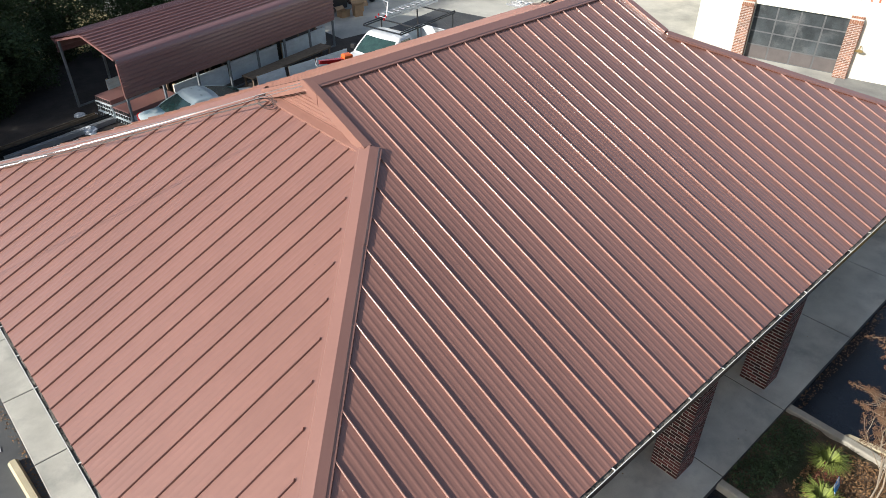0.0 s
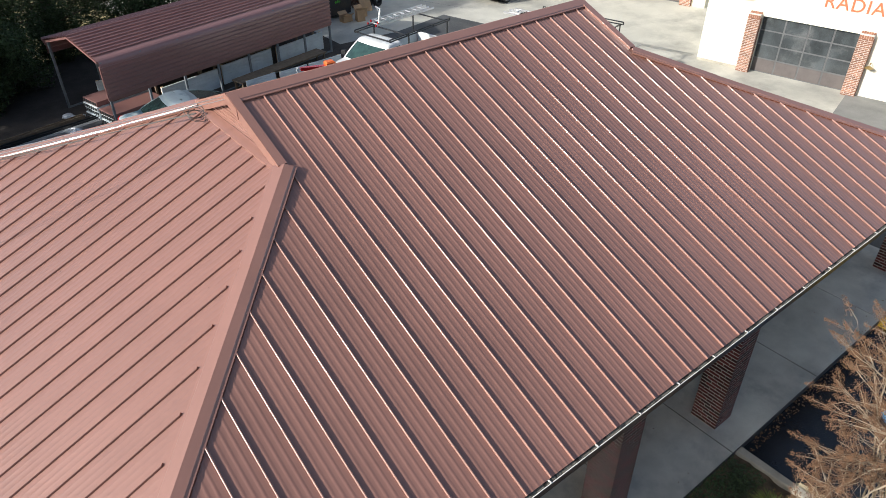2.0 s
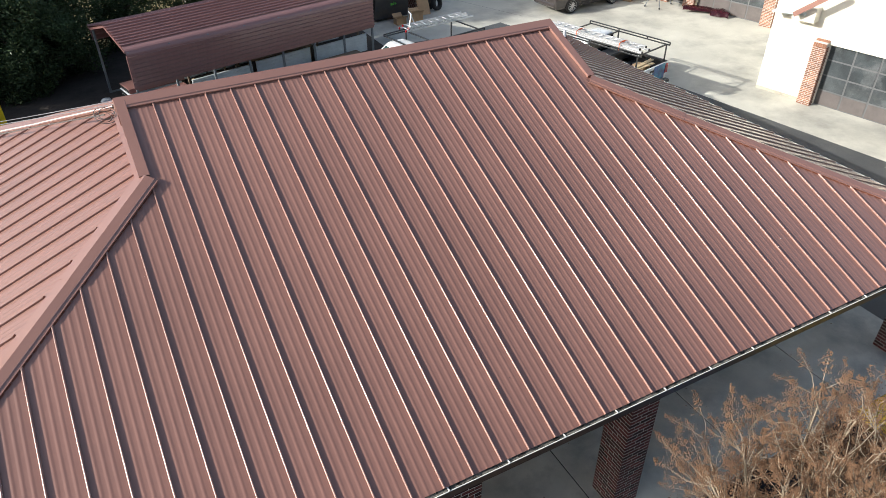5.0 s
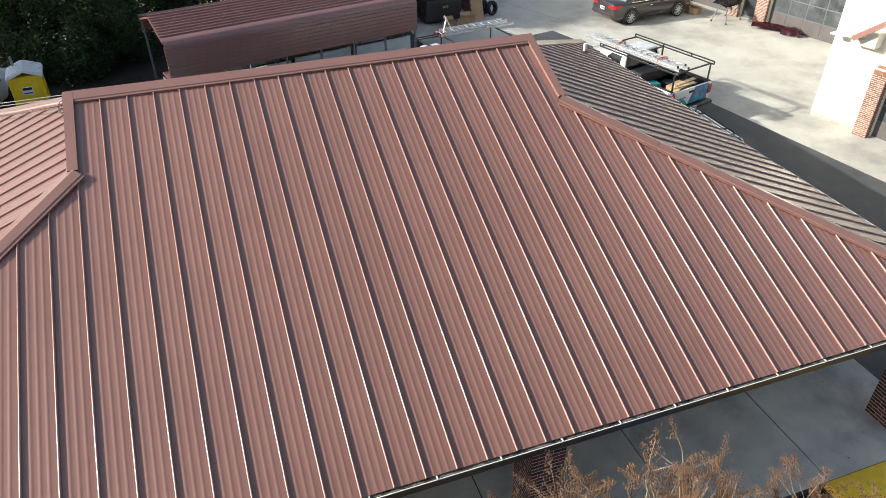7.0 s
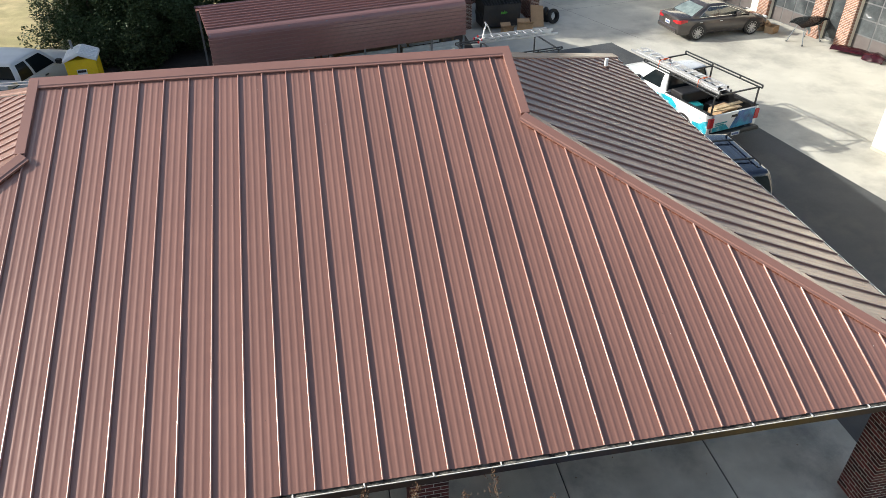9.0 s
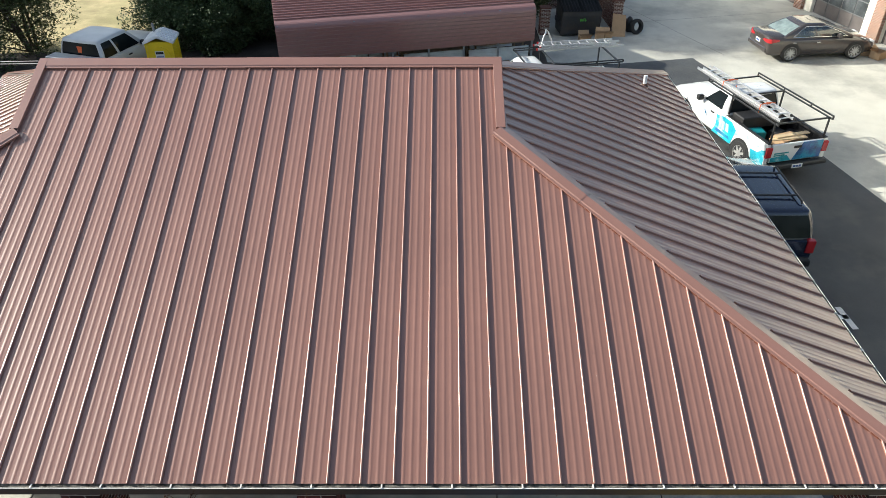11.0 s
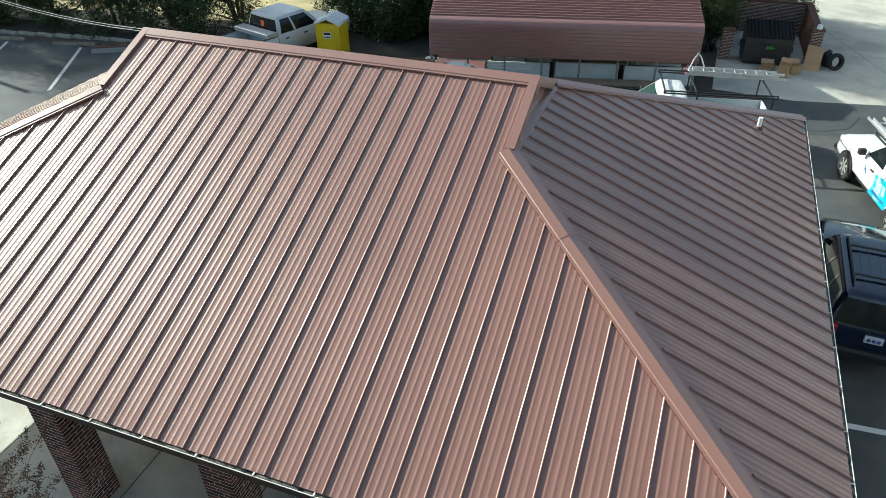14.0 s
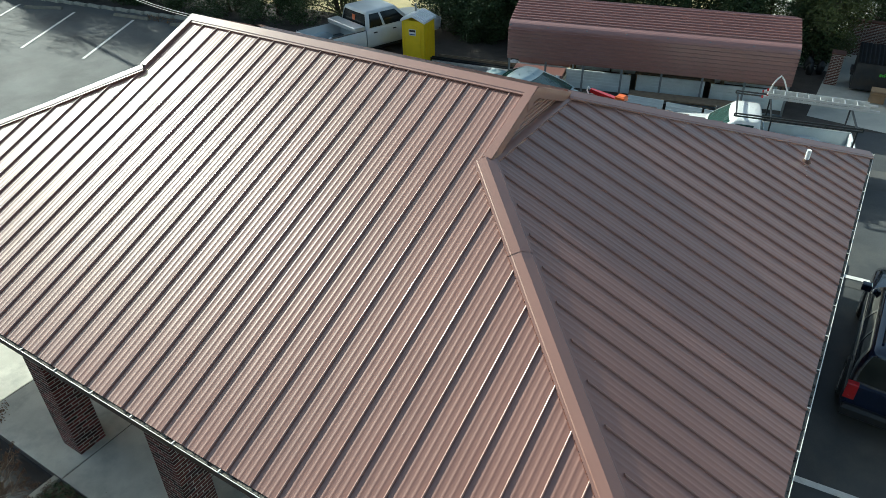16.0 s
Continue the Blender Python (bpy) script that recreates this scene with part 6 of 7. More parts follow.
def rack(parent_place, x0, x1, y0, y1, ym, z0, z1, label, rise=0.13):
    """A steel ladder rack: long rails, cross bars and posts."""
    t = thing("ladder_rack", parent_place, label, "ladder rack", "ladder racks")
    for x in (x0, x1):
        for dz in (0.0, rise):
            bm = bmesh.new()
            bar(bm, (x, y0, z1 + dz), (x, y1, z1 + dz), 0.036, 0.036)
            part("rail", bm, M_STEELBLK, t)
        for y in (y0, y0 + 0.9, ym, y1):
            bm = bmesh.new()
            bar(bm, (x, y, z1), (x, y, z1 + rise), 0.036, 0.036, up=(0, 1, 0))
            part("stay", bm, M_STEELBLK, t)
        for y in (y0 + 0.12, ym):
            bm = bmesh.new()
            bar(bm, (x, y, z0), (x, y, z1), 0.04, 0.04, up=(0, 1, 0))
            part("post", bm, M_STEELBLK, t)
    for y in (y0 + 0.12, ym, y1 - 0.05):
        bm = bmesh.new()
        bar(bm, (x0, y, z1 - 0.0), (x1, y, z1 - 0.0), 0.04, 0.04)
        part("cross_bar", bm, M_STEELBLK, t)
    return t


# wrapped work pickup beside the building
P1 = pose(11.47, 8.62, LOT, 0, 0, 14.6) @ Matrix.Scale(1.03, 4)
p1, yt, yb, yc, yn, belt, roofz = pickup(P1, M_WHITE, "white regular-cab pickup with cyan and blue wrap on its bed", 5.15, 0.98, 1.45, 1.98, False, cab_top=1.76)


def wrap_panel(name, outline, side, lift, material, parent, label):
    """A sheet of vinyl on the truck's flank, cut to an outline of (y, z)."""
    bm = bmesh.new()
    rows = [[bm.verts.new((side * (0.981 + d), y, z)) for y, z in outline] for d in (0.0, lift)]
    bm.faces.new(rows[0])
    bm.faces.new(rows[1][::-1])
    for k in range(len(outline)):
        q = (k + 1) % len(outline)
        bm.faces.new((rows[0][k], rows[0][q], rows[1][q], rows[1][k]))
    bmesh.ops.recalc_face_normals(bm, faces=bm.faces)
    return part(name, bm, material, parent, label)


ARCH_Y = yt + 1.12
for s in (-1, 1):
    sweep = [(yb + 0.46 - 0.10 * math.sin(k * 0.45), 0.50 + 0.09 * k) for k in range(7)]
    wrap_panel("side_wrap", [(ARCH_Y + 0.50, 0.47), (yb + 0.50, 0.47)] + sweep[1:] + [(yb + 0.06, 1.11), (yb - 0.35, 1.11), (yb - 0.62, 0.96), (ARCH_Y + 0.42, 0.72)], s, 0.006, M_CYAN, p1, "cyan and white vinyl wrap")
    wrap_panel("side_wrap", [(yt + 0.08, 0.50), (ARCH_Y - 0.50, 0.50), (ARCH_Y - 0.40, 0.76), (yt + 0.40, 0.80), (yt + 0.24, 0.93), (yt + 0.08, 0.98)], s, 0.006, M_CYAN, p1, "cyan and white vinyl wrap")
    wrap_panel("side_wrap", [(ARCH_Y + 0.42, 0.78), (yb - 0.68, 1.00), (yb - 0.50, 1.12), (ARCH_Y + 0.1, 1.12), (yt + 0.30, 0.99), (yt + 0.46, 0.90), (ARCH_Y, 0.96)], s, 0.005, M_PALEWRAP, p1, "pale blue faded vinyl wrap")
    for y0, z0, w in ((yb - 0.30, 0.86, 0.14), (yb - 0.10, 0.86, 0.13), (yb + 0.08, 0.86, 0.10)):
        wrap_panel("wrap_mark", [(y0, z0 - 0.12), (y0 + w, z0 - 0.12), (y0 + w + 0.05, z0 + 0.12), (y0 + 0.05, z0 + 0.12)], s, 0.010, M_PALEWRAP, p1, "pale wrap figure")
    wrap_panel("wrap_mark", [(yb - 0.42, 0.56), (yb + 0.36, 0.56), (yb + 0.30, 0.66), (yb - 0.36, 0.64)], s, 0.010, M_BLUE, p1, "blue wrap figure")
    for y0, z0 in ((yc - 0.62, 0.78), (yc - 0.54, 0.84)):
        wrap_panel("wrap_mark", [(y0, z0), (y0 + 0.04, z0), (y0 + 0.10, z0 + 0.13), (y0 + 0.06, z0 + 0.13)], s, 0.008, M_BLUE, p1, "blue door mark")
quad_panel("tailgate_wrap", [(-0.10, yt + 0.026, 0.62), (0.80, yt + 0.026, 0.62), (0.80, yt + 0.026, 1.14), (0.15, yt + 0.026, 1.14)], 0.004, M_BLUE, p1, "blue wrap on the tailgate")
quad_panel("tailgate_wrap", [(-0.80, yt + 0.026, 0.62), (-0.12, yt + 0.026, 0.62), (-0.3, yt + 0.026, 0.80), (-0.80, yt + 0.026, 0.76)], 0.004, M_CYAN, p1, "cyan wrap on the tailgate")
for z, w in ((0.86, 0.46), (0.80, 0.34)):
    quad_panel("print_bar", [(-0.72, yt + 0.02, z), (-0.72 + w, yt + 0.02, z), (-0.72 + w, yt + 0.02, z + 0.035), (-0.72, yt + 0.02, z + 0.035)], 0.004, M_TEALBOX, p1)
rack(P1, -0.86, 0.86, yt + 0.02, yc - 0.20, yb + 0.02, belt + 0.02, 1.74, "black steel ladder rack over the work pickup", 0.09)
ladder(P1 @ pose(-0.62, yt + 0.02, 1.850, 0.0, 0, 0), 4.15, 0.40, "aluminium extension ladder strapped on the pickup rack")
for yy in (yt + 0.9, yb + 0.6):
    bm = bmesh.new()
    tube(bm, [(-0.87, yy, 1.76), (-0.865, yy, 1.99), (-0.62, yy + 0.05, 2.008), (-0.39, yy + 0.02, 1.99), (-0.38, yy, 1.77)], 0.013, 6)
    knot = [(-0.62 + 0.10 * math.cos(2.3 * k), yy + 0.05 * math.sin(3.1 * k), 2.015 + 0.02 * math.sin(1.7 * k)) for k in range(14)]
    tube(bm, knot, 0.012, 5)
    o_ = tagged(part("tie_strap", bm, M_ORANGE, smooth=True), "orange ratchet strap over the ladder", "strap", "ladder straps")
    o_.matrix_basis = P1
bm = bmesh.new()
box(bm, -0.80, 0.80, yb - 0.60, yb - 0.08, 0.95, 1.30, chamfer=0.03)
o_ = tagged(part("truck_toolbox", bm, M_BLACK), "black truck toolbox across the bed", "toolbox")
o_.matrix_basis = P1
for x, y, a, w, d, h, m_, nm, lb in ((0.1, yt + 0.62, 8, 0.75, 0.5, 0.36, M_CARD, "carton", "closed brown cardboard carton in the truck bed"),
                                     (-0.45, yt + 1.25, -10, 0.4, 0.35, 0.34, M_TEALBOX, "storage_crate", "teal plastic crate in the truck bed"),
                                     (0.25, yt + 1.25, 20, 0.4, 0.3, 0.25, M_BLACK, "storage_crate", "black plastic crate in the truck bed"),
                                     (0.60, yt + 1.0, 0, 0.25, 0.5, 0.22, M_STEELBLK, "storage_crate", "dark steel crate in the truck bed")):
    bm = bmesh.new()
    box(bm, -w / 2, w / 2, -d / 2, d / 2, 0, h, chamfer=0.015)
    o_ = tagged(part(nm, bm, m_), lb, "box")
    o_.matrix_basis = P1 @ pose(x, y, 0.682, 0, 0, a)
for k, (x, a) in enumerate(((-0.25, -4), (-0.05, 3))):
    bm = bmesh.new()
    box(bm, -0.07, 0.07, -0.55, 0.55, 0, 0.03)
    o_ = tagged(part("plank", bm, M_WOOD), "pale plank across the tailgate", "plank", "planks in the truck bed")
    o_.matrix_basis = P1 @ pose(x + 0.1, yt + 0.30 + 0.12 * k, belt - 0.008 + 0.031 * k, 0, 0, 90 + a)

# dark SUV, sedan, faded car
car(pose(9.76, 3.60, LOT, 0, 0, -1.5) @ Matrix.Scale(1.025, 4), M_BLACKPAINT, "glossy dark blue-black SUV with roof rails", "SUV", 4.55, 0.87, 1.66, suv=True, name="suv_car")
car(pose(17.30, 16.88, LOT, 0, 0, -84.0), M_GREYPAINT, "bronze-grey four-door sedan on the concrete", "car", 4.70, 0.90, 1.45, glass=M_GLASS_S, rear_glass=M_GLASS_P)
car(pose(-2.05, 11.18, LOT, 0, 0, -92) @ Matrix.Scale(1.035, 4), M_TEAL, "old teal hatchback with faded paint behind the building", "car", 4.3, 0.86, 1.42, glass=M_GLASS_G, name="hatchback_car")

# white crew-cab pickup with a steel toolbox
P2 = pose(-11.15, 13.91, LOT, 0, 0, -18) @ Matrix.Scale(1.035, 4)
p2, yt2, yb2, yc2, yn2, belt2, _r = pickup(P2, M_WHITE_OLD, "old white crew-cab pickup parked by the hedge", 6.1, 1.0, 2.25, 2.0, True, True)
bm = bmesh.new()
box(bm, -0.98, 0.98, yb2 - 0.55, yb2 - 0.06, belt2 + 0.024, belt2 + 0.20, chamfer=0.02)
o_ = tagged(part("truck_toolbox", bm, M_ALU), "grey steel toolbox across the pickup bed", "toolbox")
o_.matrix_basis = P2
quad_panel("window_decal", [(-0.06, yb2 + 0.065, 1.36), (0.08, yb2 + 0.065, 1.36), (0.12, yb2 + 0.09, 1.6), (-0.1, yb2 + 0.09, 1.6)], 0.006, M_ORANGE, p2, "orange decal on the rear window")
bm = bmesh.new()
bmesh.ops.create_icosphere(bm, subdivisions=3, radius=0.2)
for v in bm.verts:
    v.co *= 1 + 0.3 * noise.noise(v.co * 9)
    v.co.z = max(v.co.z, -0.12)
o_ = tagged(part("rag_bundle", bm, M_WPLASTIC, smooth=True), "pale crumpled bundle in the pickup bed", "bundle")
o_.matrix_basis = P2 @ pose(0.3, yt2 + 0.9, 0.80)

# white work truck behind the building with a rack and ladder
P3 = pose(5.04, 10.82, LOT, 0, 0, 101.2) @ Matrix.Scale(1.035, 4)
p3, yt3, yb3, yc3, yn3, belt3, _r = pickup(P3, M_WHITE, "white work pickup with a black ladder rack behind the building", 5.6, 0.96, 1.45, 2.3, False, True, M_GLASS_G, cab_top=1.76)
rack(P3, -0.845, 0.845, -2.65, 0.50, yb3 - 0.06, belt3 + 0.02, 1.90, "black steel ladder rack over the white pickup", 0.07)
ladder(P3 @ pose(0.68, -0.20, 1.994, 0, 0, 177), 2.95, 0.42, "aluminium ladder with a bent hook on the rack", hooks=True)
quad_panel("bed_inner", [(0.835, yt3 + 0.1, 0.62), (0.835, yb3 - 0.1, 0.62), (0.835, yb3 - 0.1, 1.12), (0.835, yt3 + 0.1, 1.12)], 0.006, M_SHEET, p3, "pale inner side of the bed")

# tall shop hoist with a red boom and an orange block behind the building
mach = thing("shop_hoist", pose(1.18, 8.96, LOT, 0, 0, -6), "tall wheeled shop hoist with red boom and orange block", "hoist")
for y in (-0.34, 0.34):
    bm = bmesh.new()
    bar(bm, (-0.55, y, 0.14), (0.75, y, 0.14), 0.08, 0.08)
    part("base_leg", bm, M_STEELBLK, mach)
bm = bmesh.new()
bar(bm, (0.62, -0.34, 0.16), (0.62, 0.34, 0.16), 0.08, 0.08)
part("cross_bar", bm, M_STEELBLK, mach)
bm = bmesh.new()
bar(bm, (0.62, 0, 0.18), (0.50, 0, 1.98), 0.10, 0.10, up=(0, 1, 0))
part("mast", bm, M_STEELBLK, mach)
bm = bmesh.new()
hexa(bm, [(-0.46, -0.05, 2.16), (0.42, -0.09, 1.98), (0.42, 0.09, 1.98), (-0.46, 0.05, 2.16), (-0.46, -0.05, 2.26), (0.42, -0.09, 2.16), (0.42, 0.09, 2.16), (-0.46, 0.05, 2.26)])
part("boom", bm, M_RED, mach, "red boom")
bm = bmesh.new()
box(bm, 0.38, 0.68, -0.13, 0.13, 2.08, 2.28, chamfer=0.04)
part("block", bm, M_ORANGE, mach, "orange block")
bm = bmesh.new()
tube(bm, [(-0.46, 0.0, 2.22), (-0.56, 0.0, 2.28), (-0.58, 0.0, 2.18), (-0.53, 0.0, 2.08)], 0.022, 8)
part("hook", bm, M_WPLASTIC, mach, "white hook", smooth=True)
for x in (-0.48, 0.68):
    for y in (-0.34, 0.34):
        bm = bmesh.new()
        lathe(bm, [(-0.03, 0.03), (-0.03, 0.07), (0.03, 0.07), (0.03, 0.03), (-0.03, 0.03)])
        o_ = part("wheel", bm, M_TYRE, mach, smooth=True)
        o_.matrix_basis = pose(x, y + 0.0, 0.07, 0, 0, 90)

# folding stands, car parts and a carton in front of the workshop
stand = thing("work_stand", pose(20.55, 14.80, LOT, 0, 0, 20), "steel folding stand carrying a dark car panel", "work stand", "work stands")
for x in (-0.55, 0.55):
    for y in (-0.3, 0.3):
        bm = bmesh.new()
        tube(bm, [(x * 1.1, y * 1.3, 0.03), (x * 0.8, y * 0.5, 0.85)], 0.022, 8)
        part("leg", bm, M_GALV, stand)
        bm = bmesh.new()
        disc(bm, (x * 1.1, y * 1.3, 0.04), (1, 0, 0), 0.04, 0.03, 12)
        part("castor", bm, M_BLACK, stand)
bm = bmesh.new()
bar(bm, (-0.6, 0.0, 0.84), (0.6, 0.0, 0.84), 0.35, 0.05)
part("top", bm, M_GALV, stand)


def car_panel(place, L, W, material, name, label, seed=1, rise=1.0):
    """A loose pressed body panel, curved and thin."""
    bm = bmesh.new()
    n, m = 16, 8
    g = []
    for i in range(n + 1):
        u = i / n
        row = []
        for j in range(m + 1):
            v = j / m
            w = W * (0.55 + 0.45 * math.sin(math.pi * min(1, u * 1.1 + 0.1)))
            z = rise * (0.16 * math.sin(math.pi * v) + 0.10 * math.sin(math.pi * u) + 0.04 * noise.noise(Vector((u * 5, v * 4, seed))))
            row.append(bm.verts.new((L * (u - 0.5), w * (v - 0.5), z)))
        g.append(row)
    for i in range(n):
        for j in range(m):
            bm.faces.new((g[i][j], g[i + 1][j], g[i + 1][j + 1], g[i][j + 1]))
    bmesh.ops.solidify(bm, geom=bm.faces[:], thickness=0.015)
    ob = part(name, bm, material, smooth=True)
    ob.matrix_basis = place
    return tagged(ob, label, "car part", "loose car parts")


car_panel(pose(20.60, 14.80, 0.72, 6, 0, 22), 2.0, 0.95, M_GLASS, "windscreen_panel", "loose dark windscreen lying on a folding stand", 2, 0.35)
car_panel(pose(20.24, 14.59, 0.50, 40, 0, 60), 0.7, 0.6, M_SHEET, "cloth_cover", "crumpled grey cover hanging on the stand", 7)
car_panel(pose(21.66, 12.82, LOT + 0.03, 0, 4, -48), 2.0, 0.55, M_MAROON, "bumper_cover", "loose maroon bumper cover on the concrete", 3)
car_panel(pose(21.93, 12.02, LOT + 0.07, 20, 0, -75), 0.9, 0.7, M_MAROON, "fender_panel", "loose maroon car panel on the concrete", 5)
tripod = thing("tripod_stand", pose(22.62, 11.55, LOT, 0, 0, -15), "small dark steel tripod stand by the loose panels", "tripod")
for k in range(3):
    bm = bmesh.new()
    a = radians(120 * k + 20)
    tube(bm, [(0.34 * math.cos(a), 0.34 * math.sin(a), 0.01), (0.0, 0.0, 0.62)], 0.014, 6)
    part("leg", bm, M_STEELBLK, tripod)
bm = bmesh.new()
disc(bm, (0, 0, 0.64), (0, 0, 1), 0.09, 0.05, 12, 0.06)
part("head", bm, M_STEELBLK, tripod)
for x, y, a in ((19.77, 15.93, 30), (19.28, 16.58, -15)):
    c_ = carton(x, y, a, 0.52, 0.42, 0.30)
    tagged(c_, "open brown cardboard carton beside the workshop")

# yard flag in the bed, blue tarp-covered pallet by the planting
fl = thing("yard_sign", pose(-1.22, -8.42, -0.08, 0, 0, 20), "small blue and white sign on a wire stake", "sign")
bm = bmesh.new()
tube(bm, [(0, 0, 0), (0, 0, 0.34)], 0.008, 6)
part("stake", bm, M_WIRE, fl)
bm = bmesh.new()
hexa(bm, [(-0.12, -0.04, 0.22), (0.12, -0.10, 0.22), (0.12, -0.09, 0.23), (-0.12, -0.03, 0.23), (-0.10, 0.02, 0.40), (0.12, -0.04, 0.42), (0.12, -0.03, 0.43), (-0.10, 0.03, 0.41)])
bmesh.ops.recalc_face_normals(bm, faces=bm.faces)
part("plate", bm, mat("sign_blue", (0.02, 0.22, 0.55), rough=0.5, second=(0.7, 0.75, 0.8), second_at=(0.5, 0.54), second_scale=9), fl)

# ---- plants ----
def leaf_cloud(bm, centres, count, size, seed, flat=0.5):
    """Many small folded leaves scattered through a set of clumps (centre, radius)."""
    rn = random.Random(seed)
    verts, polys = [], []
    for _ in range(count):
        c, r = centres[rn.randrange(len(centres))]
        while True:
            d = Vector((rn.uniform(-1, 1), rn.uniform(-1, 1), rn.uniform(-1, 1)))
            if 0.2 < d.length < 1:
                break
        p = Vector(c) + d * r * (0.55 + 0.45 * rn.random()) / max(d.length, 0.5)
        a = Vector((rn.gauss(0, 1), rn.gauss(0, 1), rn.gauss(0, 0.6))).normalized()
        b = a.cross(Vector((rn.gauss(0, 1), rn.gauss(0, 1), rn.gauss(0, 1)))).normalized()
        s = size * rn.uniform(0.6, 1.3)
        n0 = len(verts)
        verts += [tuple(q) for q in (p - a * s, p + b * s * 0.42, p + a * s, p - b * s * 0.42)]
        polys.append((n0, n0 + 1, n0 + 2, n0 + 3))
    me = bpy.data.meshes.new("leaves")
    me.from_pydata(verts, [], polys)
    bm.from_mesh(me)
    bpy.data.meshes.remove(me)


def tree(x, y, height, spread, seed, material, label, trunks=1, low=0.5, count=5200, size=0.13):
    rn = random.Random(seed)
    z0 = ground_z(x, y)
    t = thing("tree", Matrix.Translation((x, y, z0 - 0.05)), label, "tree", "trees of the hedge line")
    bm = bmesh.new()
    clumps = []
    for k in range(trunks):
        a0 = rn.uniform(0, 6.28)
        base = Vector((math.cos(a0), math.sin(a0), 0)) * (0.22 * (trunks > 1))
        lean = Vector((rn.uniform(-0.12, 0.12), rn.uniform(-0.12, 0.12), 0)) + base * 0.5
        pts = [base + lean * h + Vector((0.08 * math.sin(h * 1.3 + k), 0.08 * math.cos(h * 1.7), h)) for h in (i * height * 0.85 / 6 for i in range(7))]
        tube(bm, pts, 0.13 if trunks == 1 else 0.08, 8, 0.03)
        for j in range(9):
            h = height * rn.uniform(low * 0.35, 0.85)
            i = min(5, int(h / (height * 0.85 / 6)))
            s = pts[i]
            ang = rn.uniform(0, 6.28)
            L = spread * rn.uniform(0.45, 1.0) * (1.1 - 0.6 * h / height)
            e = s + Vector((math.cos(ang) * L, math.sin(ang) * L, L * rn.uniform(0.15, 0.6)))
            m_ = s.lerp(e, 0.5) + Vector((0, 0, 0.12))
            tube(bm, [s, m_, e], 0.045, 5, 0.012)
            clumps.append((e, spread * rn.uniform(0.28, 0.5)))
            clumps.append((m_, spread * rn.uniform(0.25, 0.4)))
    for k in range(16):
        h = height * rn.uniform(low, 1.0)
        ang, L = rn.uniform(0, 6.28), spread * rn.uniform(0.2, 0.95) * math.sqrt(max(0.05, 1.05 - (h / height - 0.45) ** 2 * 2.4))
        clumps.append((Vector((math.cos(ang) * L, math.sin(ang) * L, h)), spread * rn.uniform(0.22, 0.42)))
    part("trunk", bm, M_BARK, t, smooth=True)
    bm = bmesh.new()
    leaf_cloud(bm, clumps, count, size, seed + 1)
    tagged(part("crown", bm, material, t, "dense leafy crown"), kind="stuff")
    return t


rnd = random.Random(21)
# the 12 m tree at (-11.2, 22.6) is added only to cast shade
for i, (x, y, h, s, m_, tr, low) in enumerate((
        (-6.4, 19.4, 4.8, 1.8, M_LEAF, 4, 0.15), (-8.7, 18.5, 5.4, 2.1, M_LEAF, 3, 0.05), (-3.4, 22.2, 7.0, 2.4, M_LEAF, 3, 0.2), (-7.2, 21.9, 7.5, 2.5, M_LEAF, 2, 0.1),
        (-9.95, 19.6, 5.6, 1.9, M_LEAF, 4, 0.05), (-8.9, 21.7, 8.5, 2.2, M_LEAF, 3, 0.05), (-7.4, 17.8, 4.3, 1.6, M_LEAF, 4, 0.03),
        (0.2, 22.0, 8.5, 2.4, M_LEAF, 3, 0.2), (3.1, 22.4, 9.5, 2.4, M_LEAF2, 3, 0.12), (5.7, 21.6, 5.8, 1.5, M_LEAF2, 3, 0.03), (4.5, 25.3, 10.0, 2.8, M_LEAF, 3, 0.2), (0.6, 25.4, 10.0, 2.8, M_LEAF, 3, 0.2),
        (-15.75, 17.5, 6.5, 1.75, M_LEAF2, 5, 0.10), (-18.4, 15.8, 9.0, 2.1, M_LEAF, 4, 0.04), (-20.9, 14.9, 11.0, 2.3, M_LEAF, 3, 0.03), (-24.1, 14.4, 11.5, 2.4, M_LEAF, 3, 0.03),
        (-27.5, 14.0, 11.0, 2.4, M_LEAF, 3, 0.03), (-31.1, 13.5, 10.5, 2.4, M_LEAF, 3, 0.03), (-35.0, 12.9, 10.0, 2.5, M_LEAF, 3, 0.05), (-39.6, 12.4, 10.5, 2.6, M_LEAF, 3, 0.05), (-11.2, 22.6, 12.0, 2.4, M_LEAF, 2, 0.5), (7.8, 25.5, 6.5, 2.0, M_LEAF, 3, 0.05))):
    tree(x, y, h, s, 100 + i * 7, m_, "dense dark green broadleaf tree in the hedge line" if m_ == M_LEAF else "thin olive-green tree with many stems", tr, low,
         count=34000 if -12 < x < -4 else 30000, size=0.062)
# low hedge growth that closes the foot of the line
for i, (x0, x1, y, h) in enumerate(((-42.0, -15.2, 14.2, 3.2), (-11.1, -3.6, 20.8, 3.6), (-10.8, -5.5, 17.4, 2.4), (-4.2, 4.8, 21.2, 2.6), (4.6, 6.2, 21.4, 2.2))):
    rn = random.Random(300 + i)
    cl = []
    for k in range(int((x1 - x0) / 0.09)):
        x = x0 + (x1 - x0) * rn.random()
        cl.append((Vector((x, y + rn.uniform(-0.5, 0.9) + (0.148 * (x + 19.8) if x < -19.8 else 0), ground_z(x, y) + rn.uniform(0.15, h))), rn.uniform(0.35, 0.65)))
    bm = bmesh.new()
    leaf_cloud(bm, cl, int((x1 - x0) * 4200), 0.058, 310 + i)
    tagged(part("hedge_growth", bm, M_LEAF), "dark green undergrowth below the trees", "hedge", kind="stuff")


